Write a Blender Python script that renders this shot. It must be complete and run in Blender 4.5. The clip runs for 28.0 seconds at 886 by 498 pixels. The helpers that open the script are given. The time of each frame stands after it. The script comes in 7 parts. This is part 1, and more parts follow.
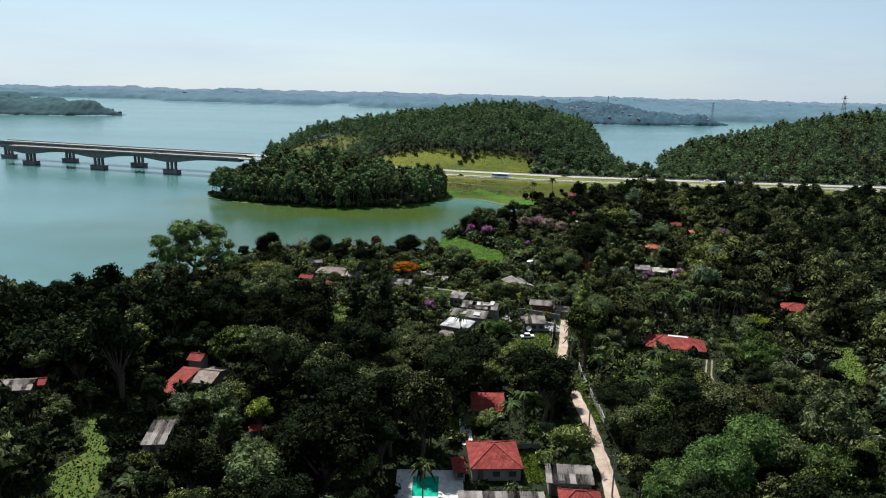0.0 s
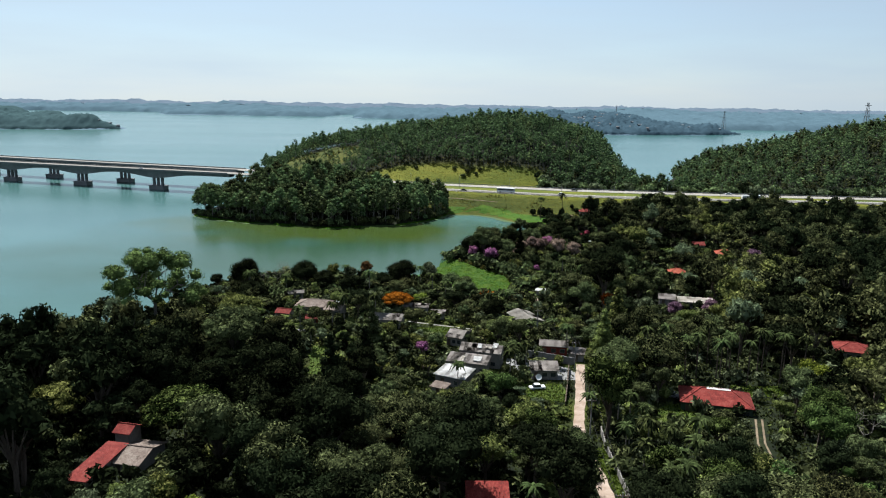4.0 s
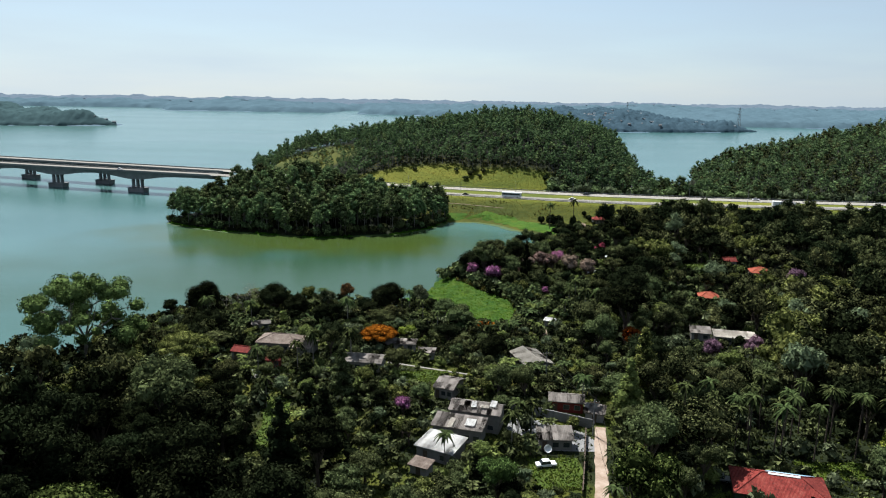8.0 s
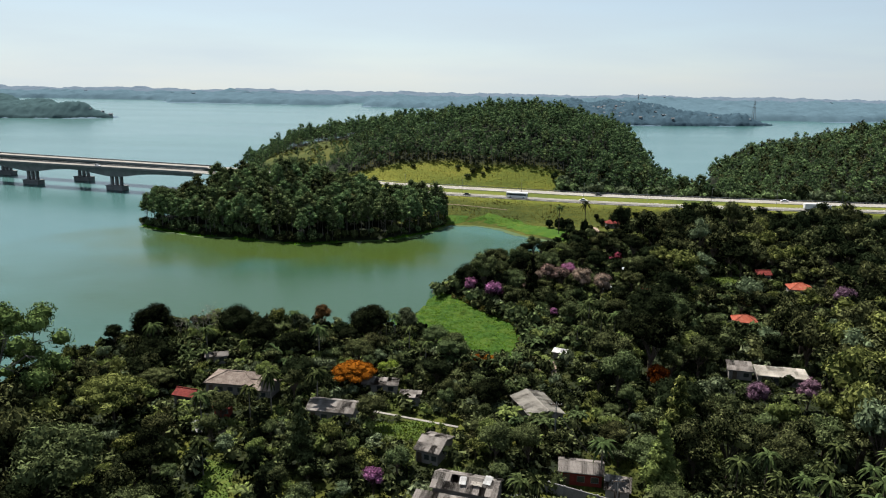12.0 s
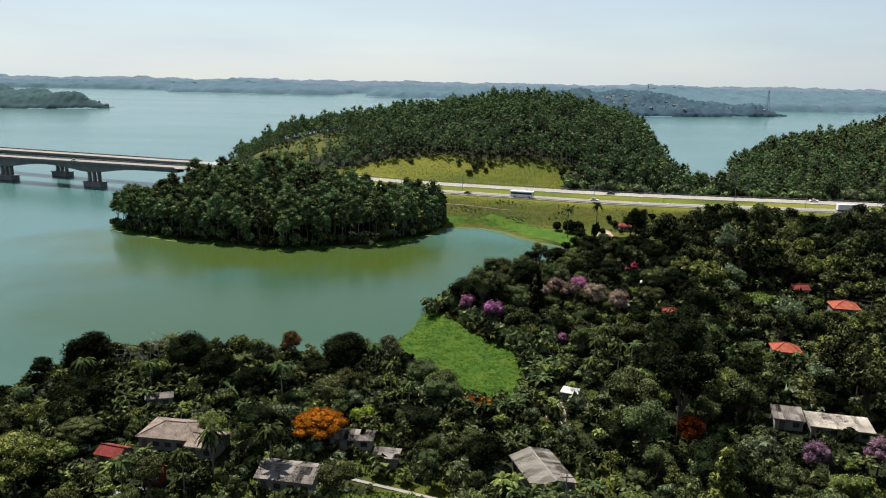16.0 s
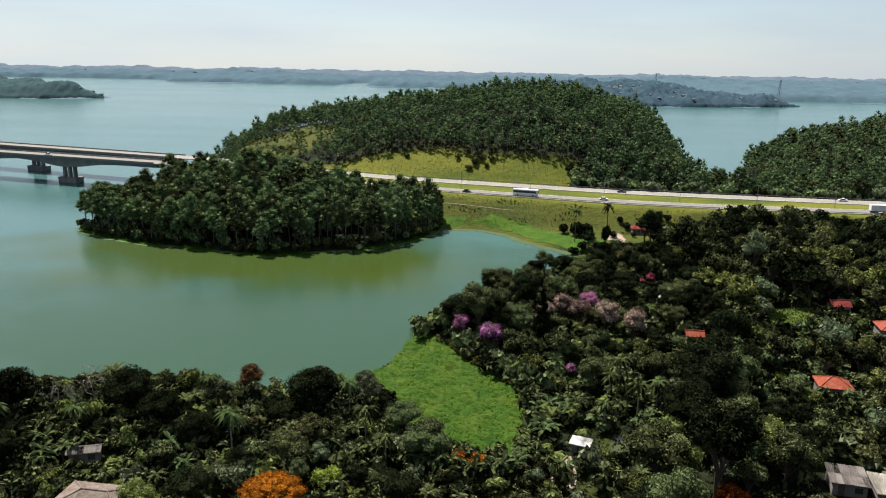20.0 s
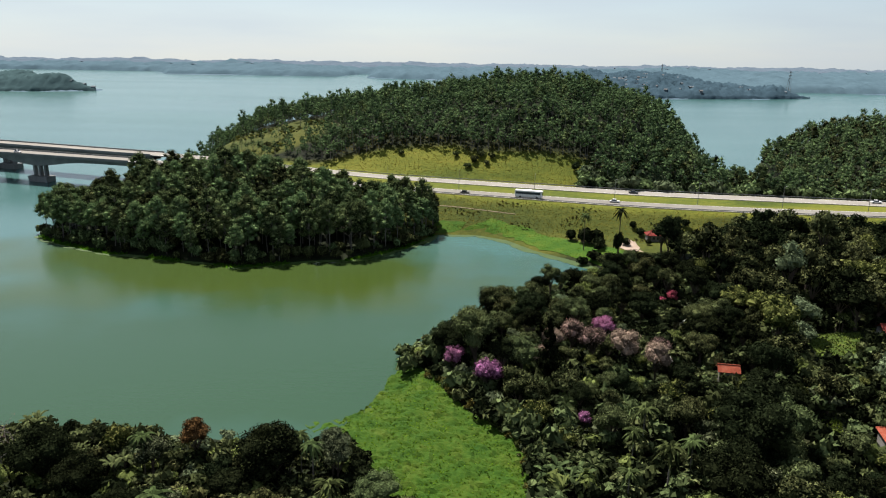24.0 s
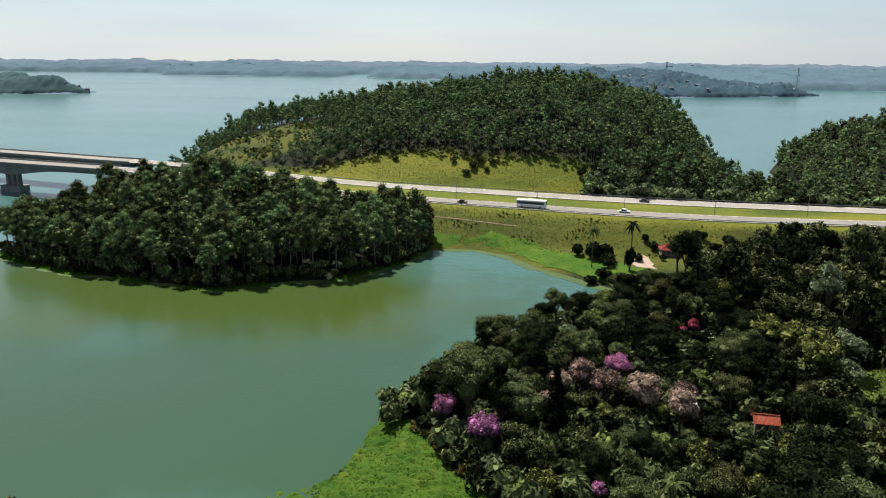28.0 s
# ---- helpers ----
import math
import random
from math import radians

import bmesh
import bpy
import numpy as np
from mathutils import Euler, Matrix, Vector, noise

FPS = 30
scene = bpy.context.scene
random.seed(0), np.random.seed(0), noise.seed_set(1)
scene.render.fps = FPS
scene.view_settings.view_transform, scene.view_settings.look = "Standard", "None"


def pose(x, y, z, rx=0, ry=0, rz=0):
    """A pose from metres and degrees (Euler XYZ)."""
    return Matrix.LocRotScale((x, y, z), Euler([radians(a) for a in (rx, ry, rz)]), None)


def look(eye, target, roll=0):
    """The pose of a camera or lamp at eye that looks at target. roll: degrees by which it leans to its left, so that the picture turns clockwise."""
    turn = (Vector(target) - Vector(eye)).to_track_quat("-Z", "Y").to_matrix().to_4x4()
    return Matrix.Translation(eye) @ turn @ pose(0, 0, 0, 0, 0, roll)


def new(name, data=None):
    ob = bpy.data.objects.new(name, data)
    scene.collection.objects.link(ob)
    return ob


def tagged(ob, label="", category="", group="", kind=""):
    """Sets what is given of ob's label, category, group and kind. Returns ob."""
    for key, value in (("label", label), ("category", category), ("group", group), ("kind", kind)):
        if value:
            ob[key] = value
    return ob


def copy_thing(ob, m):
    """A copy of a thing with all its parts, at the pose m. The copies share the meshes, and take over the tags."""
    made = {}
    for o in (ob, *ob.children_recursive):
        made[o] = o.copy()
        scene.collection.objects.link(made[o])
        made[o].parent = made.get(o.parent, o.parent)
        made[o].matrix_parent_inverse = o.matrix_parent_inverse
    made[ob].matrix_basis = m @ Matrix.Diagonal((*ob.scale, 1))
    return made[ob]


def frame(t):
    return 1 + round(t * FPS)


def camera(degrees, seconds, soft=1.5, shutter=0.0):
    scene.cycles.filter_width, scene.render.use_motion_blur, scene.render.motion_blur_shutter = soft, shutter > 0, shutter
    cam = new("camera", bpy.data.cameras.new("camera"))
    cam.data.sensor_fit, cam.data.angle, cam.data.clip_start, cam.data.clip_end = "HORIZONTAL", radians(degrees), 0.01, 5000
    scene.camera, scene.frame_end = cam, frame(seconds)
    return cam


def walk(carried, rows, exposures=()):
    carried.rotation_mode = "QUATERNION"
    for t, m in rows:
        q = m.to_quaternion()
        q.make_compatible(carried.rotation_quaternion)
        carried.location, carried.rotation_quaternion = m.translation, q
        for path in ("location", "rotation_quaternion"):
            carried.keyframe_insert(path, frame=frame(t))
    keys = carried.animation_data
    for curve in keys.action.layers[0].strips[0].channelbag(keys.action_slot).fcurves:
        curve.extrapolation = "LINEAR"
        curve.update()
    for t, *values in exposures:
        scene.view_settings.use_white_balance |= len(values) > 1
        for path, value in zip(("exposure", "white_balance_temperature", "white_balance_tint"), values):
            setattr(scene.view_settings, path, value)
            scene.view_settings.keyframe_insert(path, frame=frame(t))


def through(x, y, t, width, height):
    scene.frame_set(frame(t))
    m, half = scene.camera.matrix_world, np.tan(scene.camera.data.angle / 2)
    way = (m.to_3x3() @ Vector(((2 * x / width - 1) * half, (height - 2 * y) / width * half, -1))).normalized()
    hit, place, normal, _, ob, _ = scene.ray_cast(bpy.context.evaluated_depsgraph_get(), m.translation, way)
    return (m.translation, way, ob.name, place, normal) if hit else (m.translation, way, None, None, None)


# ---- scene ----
cam = camera(61.61, 28.0, soft=1.1)


def fly(x, y, z, down, left, lean):
    """A level flight pose: metres, then degrees of tilt down, turn to the left and lean."""
    return pose(x, y, z, 0, 0, left) @ pose(0, 0, 0, 90 - down, 0, 0) @ pose(0, 0, 0, 0, 0, lean)


walk(cam, [
    (0.0, fly(0.00, -0.00, 80.00, 12.957, -0.001, 1.230)),
    (1.0, fly(0.80, 8.21, 79.30, 12.542, 0.158, 1.018)),
    (2.0, fly(1.72, 16.70, 78.73, 12.271, 0.304, 0.870)),
    (3.0, fly(2.70, 25.96, 78.36, 12.193, 0.472, 0.794)),
    (5.5, fly(4.95, 52.30, 78.10, 12.080, 0.778, 0.775)),
    (6.5, fly(6.19, 63.14, 77.93, 12.201, 0.987, 0.787)),
    (8.0, fly(8.00, 79.23, 77.67, 12.448, 1.203, 0.818)),
    (9.5, fly(9.39, 94.19, 77.25, 12.606, 1.431, 0.836)),
    (11.0, fly(10.76, 108.20, 76.85, 12.861, 1.636, 0.858)),
    (12.5, fly(12.22, 121.29, 76.34, 13.082, 1.840, 0.869)),
    (14.5, fly(13.78, 138.28, 76.03, 13.420, 2.055, 0.867)),
    (15.5, fly(14.50, 146.56, 75.90, 13.657, 2.214, 0.858)),
    (17.0, fly(15.40, 158.58, 75.75, 14.011, 2.376, 0.857)),
    (18.5, fly(16.35, 169.64, 75.38, 14.244, 2.500, 0.850)),
    (20.0, fly(17.22, 180.51, 74.87, 14.552, 2.623, 0.864)),
    (21.5, fly(17.83, 191.82, 74.30, 14.858, 2.721, 0.837)),
    (23.5, fly(18.55, 206.87, 73.78, 15.127, 2.802, 0.788)),
    (25.0, fly(19.06, 217.60, 73.53, 15.209, 2.884, 0.708)),
    (26.5, fly(19.71, 227.09, 73.53, 15.302, 2.982, 0.553)),
    (28.0, fly(20.44, 235.55, 73.54, 15.242, 3.098, 0.354)),
], exposures=[(0.0, 1.33, 5980, 8), (8.0, 1.33, 6080, 8), (14.0, 1.33, 6450, 10), (28.0, 1.32, 6500, 11)])

# ---- sky and sun ----
world = bpy.data.worlds.new("world")
scene.world = world
world.use_nodes = True
wn = world.node_tree.nodes
SUN_UP, SUN_FROM = 58.0, -32.0  # degrees above the horizon; degrees to the right of straight ahead (+y)
sky = wn.new("ShaderNodeTexSky")
sky.sky_type = "NISHITA"
sky.sun_disc = False
sky.sun_elevation = radians(SUN_UP)
sky.sun_rotation = radians(SUN_FROM)
sky.altitude = 700
sky.air_density, sky.dust_density, sky.ozone_density = 1.0, 0.3, 2.5
wn["Background"].inputs["Strength"].default_value = 0.051
haze = wn.new("ShaderNodeMix")  # thin high haze whitens the blue
haze.data_type = "RGBA"
haze.inputs[0].default_value = 0.72
wisps = wn.new("ShaderNodeTexNoise")  # faint streaks of high cloud
wisps.inputs["Scale"].default_value, wisps.inputs["Detail"].default_value = 3.0, 6.0
spread = wn.new("ShaderNodeMapping")
spread.inputs["Scale"].default_value = (1.0, 1.0, 7.0)
about = wn.new("ShaderNodeTexCoord")
thick = wn.new("ShaderNodeMapRange")
thick.inputs[1].default_value, thick.inputs[2].default_value, thick.inputs[3].default_value, thick.inputs[4].default_value = 0.35, 0.75, 0.66, 0.90
for a, b in ((about.outputs["Generated"], spread.inputs[0]), (spread.outputs[0], wisps.inputs["Vector"]), (wisps.outputs["Fac"], thick.inputs[0]), (thick.outputs[0], haze.inputs[0])):
    world.node_tree.links.new(a, b)
glare = wn.new("ShaderNodeVectorMath")  # the haze is brighter towards the sun's side
glare.operation = "DOT_PRODUCT"
glare.inputs[1].default_value = (math.sin(radians(SUN_FROM)), math.cos(radians(SUN_FROM)), 0)
side = wn.new("ShaderNodeMapRange")
side.inputs[1].default_value, side.inputs[2].default_value = 0.35, 0.88
tone = wn.new("ShaderNodeMix")
tone.data_type = "RGBA"
tone.inputs[6].default_value, tone.inputs[7].default_value = (3.7, 4.4, 5.1, 1), (5.0, 5.7, 6.2, 1)
for a, b in ((about.outputs["Generated"], glare.inputs[0]), (glare.outputs["Value"], side.inputs[0]), (side.outputs[0], tone.inputs[0]), (tone.outputs[2], haze.inputs[7])):
    world.node_tree.links.new(a, b)
world.node_tree.links.new(sky.outputs[0], haze.inputs[6])
world.node_tree.links.new(haze.outputs[2], wn["Background"].inputs["Color"])
lamp = bpy.data.lights.new("sun", "SUN")
lamp.energy, lamp.angle, lamp.color = 5.0, radians(0.55), (1.0, 0.95, 0.87)
sun = new("sun", lamp)
_a, _e = radians(SUN_FROM), radians(SUN_UP)
sun.matrix_world = look((math.sin(_a) * math.cos(_e) * 300, math.cos(_a) * math.cos(_e) * 300 + 300, math.sin(_e) * 300), (0, 300, 0))

# ---- materials ----
MATS = {}


def material(name):
    m = bpy.data.materials.new(name)
    m.use_nodes = True
    MATS[name] = m
    return m, m.node_tree.nodes, m.node_tree.links, m.node_tree.nodes["Principled BSDF"]


def ramp(nodes, links, fac, stops):
    r = nodes.new("ShaderNodeValToRGB")
    while len(r.color_ramp.elements) < len(stops):
        r.color_ramp.elements.new(0.5)
    for e, (p, c) in zip(r.color_ramp.elements, stops):
        e.position, e.color = p, (*c, 1)
    links.new(fac, r.inputs[0])
    return r.outputs[0]


def noise_of(nodes, links, scale, detail=4.0, coords="Object", rough=0.55, stretch=(1, 1, 1)):
    tc = nodes.new("ShaderNodeTexCoord")
    mp = nodes.new("ShaderNodeMapping")
    mp.inputs["Scale"].default_value = stretch
    n = nodes.new("ShaderNodeTexNoise")
    n.inputs["Scale"].default_value, n.inputs["Detail"].default_value, n.inputs["Roughness"].default_value = scale, detail, rough
    links.new(tc.outputs[coords], mp.inputs[0])
    links.new(mp.outputs[0], n.inputs["Vector"])
    return n.outputs["Fac"]


def mix(nodes, links, fac, a, b, mode="MIX"):
    m = nodes.new("ShaderNodeMix")
    m.data_type, m.blend_type = "RGBA", mode
    for sock, val in ((m.inputs[0], fac), (m.inputs[6], a), (m.inputs[7], b)):
        if isinstance(val, (int, float)):
            sock.default_value = val
        elif isinstance(val, tuple):
            sock.default_value = (*val, 1)
        else:
            links.new(val, sock)
    return m.outputs[2]


def arith(nodes, links, op, a, b=0.0, c=0.0):
    m = nodes.new("ShaderNodeMath")
    m.operation = op
    for sock, val in zip(m.inputs, (a, b, c)):
        if isinstance(val, (int, float)):
            sock.default_value = val
        else:
            links.new(val, sock)
    return m.outputs[0]


def bump(nodes, links, bsdf, height, strength, dist):
    b = nodes.new("ShaderNodeBump")
    b.inputs["Strength"].default_value, b.inputs["Distance"].default_value = strength, dist
    links.new(height, b.inputs["Height"])
    links.new(b.outputs[0], bsdf.inputs["Normal"])


def leaf_material(name, dark, light, through=0.3, far=False):
    """Foliage: every leaf, every tree and every few metres differ a little."""
    m, n, l, b = material(name)
    geo, info = n.new("ShaderNodeNewGeometry"), n.new("ShaderNodeObjectInfo")
    big = noise_of(n, l, 0.06 if not far else 0.05, 2.0 if not far else 6.0, rough=0.55 if not far else 0.75)
    f = arith(n, l, "MULTIPLY_ADD", arith(n, l, "POWER", geo.outputs["Random Per Island"], 2.6), 1.1, arith(n, l, "MULTIPLY_ADD", info.outputs["Random"], 0.4, arith(n, l, "MULTIPLY_ADD", big, 0.9, -0.50)))
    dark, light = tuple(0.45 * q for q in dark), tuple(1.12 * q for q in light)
    mid = tuple((p + q) / 2 for p, q in zip(dark, light))
    col = ramp(n, l, f, [(0.0, dark), (0.45, mid), (1.0, light)])
    hue = n.new("ShaderNodeHueSaturation")
    l.new(arith(n, l, "MULTIPLY_ADD", info.outputs["Random"], 0.05, 0.475), hue.inputs["Hue"])
    l.new(col, hue.inputs["Color"])
    l.new(hue.outputs[0], b.inputs["Base Color"])
    b.inputs["Roughness"].default_value = 0.5
    b.inputs["Specular IOR Level"].default_value = 0.0
    tr = n.new("ShaderNodeBsdfTranslucent")
    l.new(hue.outputs[0], tr.inputs[0])
    sh = n.new("ShaderNodeMixShader")
    sh.inputs[0].default_value = through
    l.new(b.outputs[0], sh.inputs[1]), l.new(tr.outputs[0], sh.inputs[2])
    l.new(sh.outputs[0], n["Material Output"].inputs[0])
    return m


def rough_material(name, stops, scale, rough=0.85, relief=0.3, dist=0.05, fine=6.0, stretch=(1, 1, 1), metal=0.0, coords="Object", vary=0.3):
    m, n, l, b = material(name)
    a = noise_of(n, l, scale, 5.0, coords, 0.6, stretch)
    c = noise_of(n, l, scale * fine, 3.0, coords, 0.6, stretch)
    f = arith(n, l, "MULTIPLY_ADD", a, 0.65, arith(n, l, "MULTIPLY", c, 0.35))
    col = ramp(n, l, f, [(at, tuple(q * (0.5 if max(c) < 0.6 else 0.74) for q in c)) for at, c in stops])
    info = n.new("ShaderNodeObjectInfo")
    hue = n.new("ShaderNodeHueSaturation")
    l.new(arith(n, l, "MULTIPLY_ADD", info.outputs["Random"], vary, 1.0 - vary / 2), hue.inputs["Value"])
    l.new(col, hue.inputs["Color"])
    l.new(hue.outputs[0], b.inputs["Base Color"])
    b.inputs["Roughness"].default_value, b.inputs["Metallic"].default_value = rough, metal
    b.inputs["Specular IOR Level"].default_value = 0.12 if rough > 0.88 else 0.25 if rough > 0.7 else 0.5
    bump(n, l, b, c, relief, dist)
    return m


leaf_material("leaf_broad", (0.0060, 0.010, 0.0042), (0.092, 0.109, 0.045), 0.1)
leaf_material("leaf_green", (0.0064, 0.0136, 0.0036), (0.0706, 0.1042, 0.0302), 0.12)
# for dark evergreens, and for shade put into the western slope's foliage
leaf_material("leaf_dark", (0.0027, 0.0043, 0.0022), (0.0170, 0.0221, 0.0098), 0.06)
leaf_material("leaf_bright", (0.0259, 0.0420, 0.0115), (0.158, 0.176, 0.054), 0.22)
leaf_material("leaf_lime", (0.060, 0.100, 0.012), (0.200, 0.250, 0.045), 0.3)
leaf_material("leaf_weed", (0.007, 0.012, 0.004), (0.070, 0.088, 0.026), 0.2)
leaf_material("leaf_olive", (0.0130, 0.0170, 0.0080), (0.090, 0.100, 0.0400), 0.15)
leaf_material("leaf_grey", (0.024, 0.034, 0.016), (0.13, 0.155, 0.085), 0.2)
leaf_material("leaf_fresh", (0.011, 0.021, 0.006), (0.105, 0.140, 0.045), 0.1)
leaf_material("leaf_eucalypt", (0.0144, 0.0272, 0.0112), (0.1386, 0.1865, 0.0773), 0.15)
# eucalypt green with the hill's haze put into a raised dark tone
leaf_material("leaf_hill", (0.0496, 0.0928, 0.0453), (0.1056, 0.1654, 0.0704), 0.2)
leaf_material("leaf_orange", (0.0800, 0.0224, 0.0032), (0.2805, 0.0935, 0.0102), 0.15)
leaf_material("leaf_purple", (0.07, 0.028, 0.055), (0.34, 0.135, 0.26), 0.15)
leaf_material("leaf_red", (0.16, 0.03, 0.035), (0.55, 0.12, 0.14), 0.2)
leaf_material("leaf_dry", (0.0544, 0.0576, 0.0144), (0.1200, 0.1080, 0.0270), 0.2)
leaf_material("leaf_violet", (0.07, 0.038, 0.058), (0.22, 0.13, 0.175), 0.2)
leaf_material("leaf_pink", (0.045, 0.040, 0.026), (0.26, 0.175, 0.145), 0.15)
leaf_material("leaf_palm", (0.006, 0.010, 0.0040), (0.058, 0.074, 0.0270), 0.1)
leaf_material("leaf_banana", (0.012, 0.020, 0.0075), (0.074, 0.094, 0.038), 0.2)
leaf_material("leaf_rust", (0.03, 0.018, 0.008), (0.13, 0.075, 0.03), 0.15)
# far foliage: distance haze is put into these blue, low-contrast leaf colours
leaf_material("leaf_far_hazed", (0.0410, 0.0643, 0.0902), (0.0702, 0.1028, 0.1355), 0.1, True)
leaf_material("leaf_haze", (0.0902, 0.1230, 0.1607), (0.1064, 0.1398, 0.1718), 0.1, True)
leaf_material("leaf_shore_hazed", (0.013, 0.030, 0.040), (0.058, 0.098, 0.122), 0.1, True)
leaf_material("leaf_headland_hazed", (0.0163, 0.0288, 0.0365), (0.0465, 0.0718, 0.0817), 0.1, True)
leaf_material("grass_blade", (0.040, 0.105, 0.005), (0.080, 0.150, 0.009), 0.8)
leaf_material("grass_lawn", (0.030, 0.060, 0.006), (0.12, 0.15, 0.022), 0.2)
leaf_material("grass_dry", (0.1010, 0.0994, 0.0184), (0.1760, 0.1548, 0.0282), 0.4)
rough_material("bark", [(0.3, (0.05, 0.035, 0.025)), (0.7, (0.17, 0.13, 0.10))], 1.5, stretch=(3, 3, 0.5))
rough_material("bark_pale", [(0.3, (0.16, 0.14, 0.12)), (0.7, (0.36, 0.33, 0.29))], 1.2, stretch=(3, 3, 0.4))


def tile_material(name, dark, mid, pale, moss):
    """Clay roof tiles: half-round ribs, uneven courses, faded and lichened patches."""
    m, n, l, b = material(name)
    patch_ = noise_of(n, l, 0.55, 6.0, rough=0.65)
    course = noise_of(n, l, 2.6, 3.0, stretch=(1.6, 0.9, 0.9))
    f = arith(n, l, "MULTIPLY_ADD", patch_, 0.6, arith(n, l, "MULTIPLY", course, 0.4))
    col = ramp(n, l, f, [(0.36, dark), (0.5, mid), (0.66, pale)])
    spots = ramp(n, l, noise_of(n, l, 1.7, 5.0, rough=0.7), [(0.58, (0, 0, 0)), (0.7, (1, 1, 1))])
    col = mix(n, l, arith(n, l, "MULTIPLY", spots, 0.55), col, moss)
    info = n.new("ShaderNodeObjectInfo")
    hue = n.new("ShaderNodeHueSaturation")
    l.new(arith(n, l, "MULTIPLY_ADD", info.outputs["Random"], 0.3, 0.85), hue.inputs["Value"])
    l.new(col, hue.inputs["Color"])
    l.new(hue.outputs[0], b.inputs["Base Color"])
    b.inputs["Roughness"].default_value, b.inputs["Specular IOR Level"].default_value = 0.85, 0.12
    tc, wave = n.new("ShaderNodeTexCoord"), n.new("ShaderNodeTexWave")
    wave.inputs["Scale"].default_value, wave.inputs["Distortion"].default_value = 1.4, 0.6
    l.new(tc.outputs["Object"], wave.inputs["Vector"])
    bump(n, l, b, arith(n, l, "ADD", wave.outputs["Fac"], course), 0.7, 0.09)


tile_material("tile_red", (0.060, 0.012, 0.010), (0.135, 0.020, 0.016), (0.190, 0.050, 0.038), (0.055, 0.042, 0.034))
tile_material("tile_orange", (0.130, 0.026, 0.014), (0.215, 0.048, 0.026), (0.260, 0.095, 0.060), (0.120, 0.080, 0.060))
tile_material("tile_brown", (0.062, 0.044, 0.036), (0.125, 0.096, 0.080), (0.190, 0.160, 0.136), (0.070, 0.074, 0.050))
rough_material("barn_sheet", [(0.3, (0.26, 0.235, 0.20)), (0.7, (0.44, 0.405, 0.35))], 0.6, 0.85, 0.2, 0.03, 6, vary=0.1)
rough_material("fibre_sheet", [(0.3, (0.20, 0.172, 0.152)), (0.55, (0.31, 0.272, 0.244)), (0.8, (0.43, 0.385, 0.35))], 0.5, 0.85, 0.4, 0.04, 6, (1, 4, 1), vary=0.1)
rough_material("pale_sheet", [(0.3, (0.58, 0.56, 0.54)), (0.7, (0.80, 0.79, 0.77))], 0.7, 0.7, 0.2, 0.03, 6, vary=0.1)
rough_material("beige_sheet", [(0.3, (0.38, 0.34, 0.29)), (0.7, (0.66, 0.60, 0.52))], 0.5, 0.8, 0.2, 0.03, 6, vary=0.1)
rough_material("blue_sheet", [(0.3, (0.12, 0.27, 0.42)), (0.7, (0.32, 0.50, 0.62))], 1.0, 0.6, 0.3, 0.03)
rough_material("plaster", [(0.3, (0.1950, 0.1800, 0.1650)), (0.7, (0.4050, 0.3825, 0.3525))], 0.6, 0.9, 0.15, 0.02)
rough_material("plaster_green", [(0.3, (0.05, 0.09, 0.06)), (0.7, (0.09, 0.15, 0.10))], 0.6, 0.9, 0.15, 0.02)
rough_material("plaster_red", [(0.3, (0.20, 0.03, 0.025)), (0.7, (0.33, 0.07, 0.05))], 0.7, 0.9, 0.2, 0.02)
rough_material("block_wall", [(0.3, (0.22, 0.21, 0.20)), (0.7, (0.40, 0.39, 0.38))], 0.8, 0.9, 0.3, 0.03)
rough_material("concrete", [(0.3, (0.19, 0.19, 0.19)), (0.7, (0.36, 0.36, 0.355))], 0.25, 0.9, 0.15, 0.04)
rough_material("asphalt_pale", [(0.3, (0.26, 0.24, 0.21)), (0.7, (0.40, 0.37, 0.33))], 0.12, 0.9, 0.1, 0.02)
rough_material("earth", [(0.3, (0.26, 0.18, 0.13)), (0.5, (0.42, 0.32, 0.25)), (0.7, (0.55, 0.45, 0.37))], 0.35, 0.95, 0.4, 0.08)
rough_material("dry_earth", [(0.3, (0.14, 0.11, 0.07)), (0.7, (0.32, 0.25, 0.17))], 0.5, 0.95, 0.4, 0.06)
rough_material("lawn", [(0.3, (0.034, 0.066, 0.009)), (0.5, (0.072, 0.110, 0.016)), (0.7, (0.13, 0.145, 0.028))], 0.35, 0.95, 0.6, 0.15, 9)
rough_material("marsh", [(0.32, (0.026, 0.090, 0.005)), (0.5, (0.056, 0.126, 0.007)), (0.68, (0.105, 0.155, 0.014))], 0.2, 0.95, 0.8, 0.3, 9)
rough_material("weed_mat", [(0.3, (0.035, 0.085, 0.010)), (0.5, (0.055, 0.110, 0.014)), (0.7, (0.085, 0.135, 0.024))], 0.15, 0.8, 0.5, 0.1, 8)
rough_material("paving", [(0.3, (0.40, 0.38, 0.36)), (0.7, (0.66, 0.63, 0.60))], 0.8, 0.8, 0.1, 0.02)
# far buildings: distance haze mixed into pale blue-grey base colours
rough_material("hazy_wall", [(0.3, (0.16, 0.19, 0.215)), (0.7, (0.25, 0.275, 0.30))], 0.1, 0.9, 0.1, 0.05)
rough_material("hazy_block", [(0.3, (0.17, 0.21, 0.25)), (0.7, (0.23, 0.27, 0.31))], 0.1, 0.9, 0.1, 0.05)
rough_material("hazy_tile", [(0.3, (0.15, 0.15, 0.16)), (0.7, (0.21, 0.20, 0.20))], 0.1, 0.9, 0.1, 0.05)
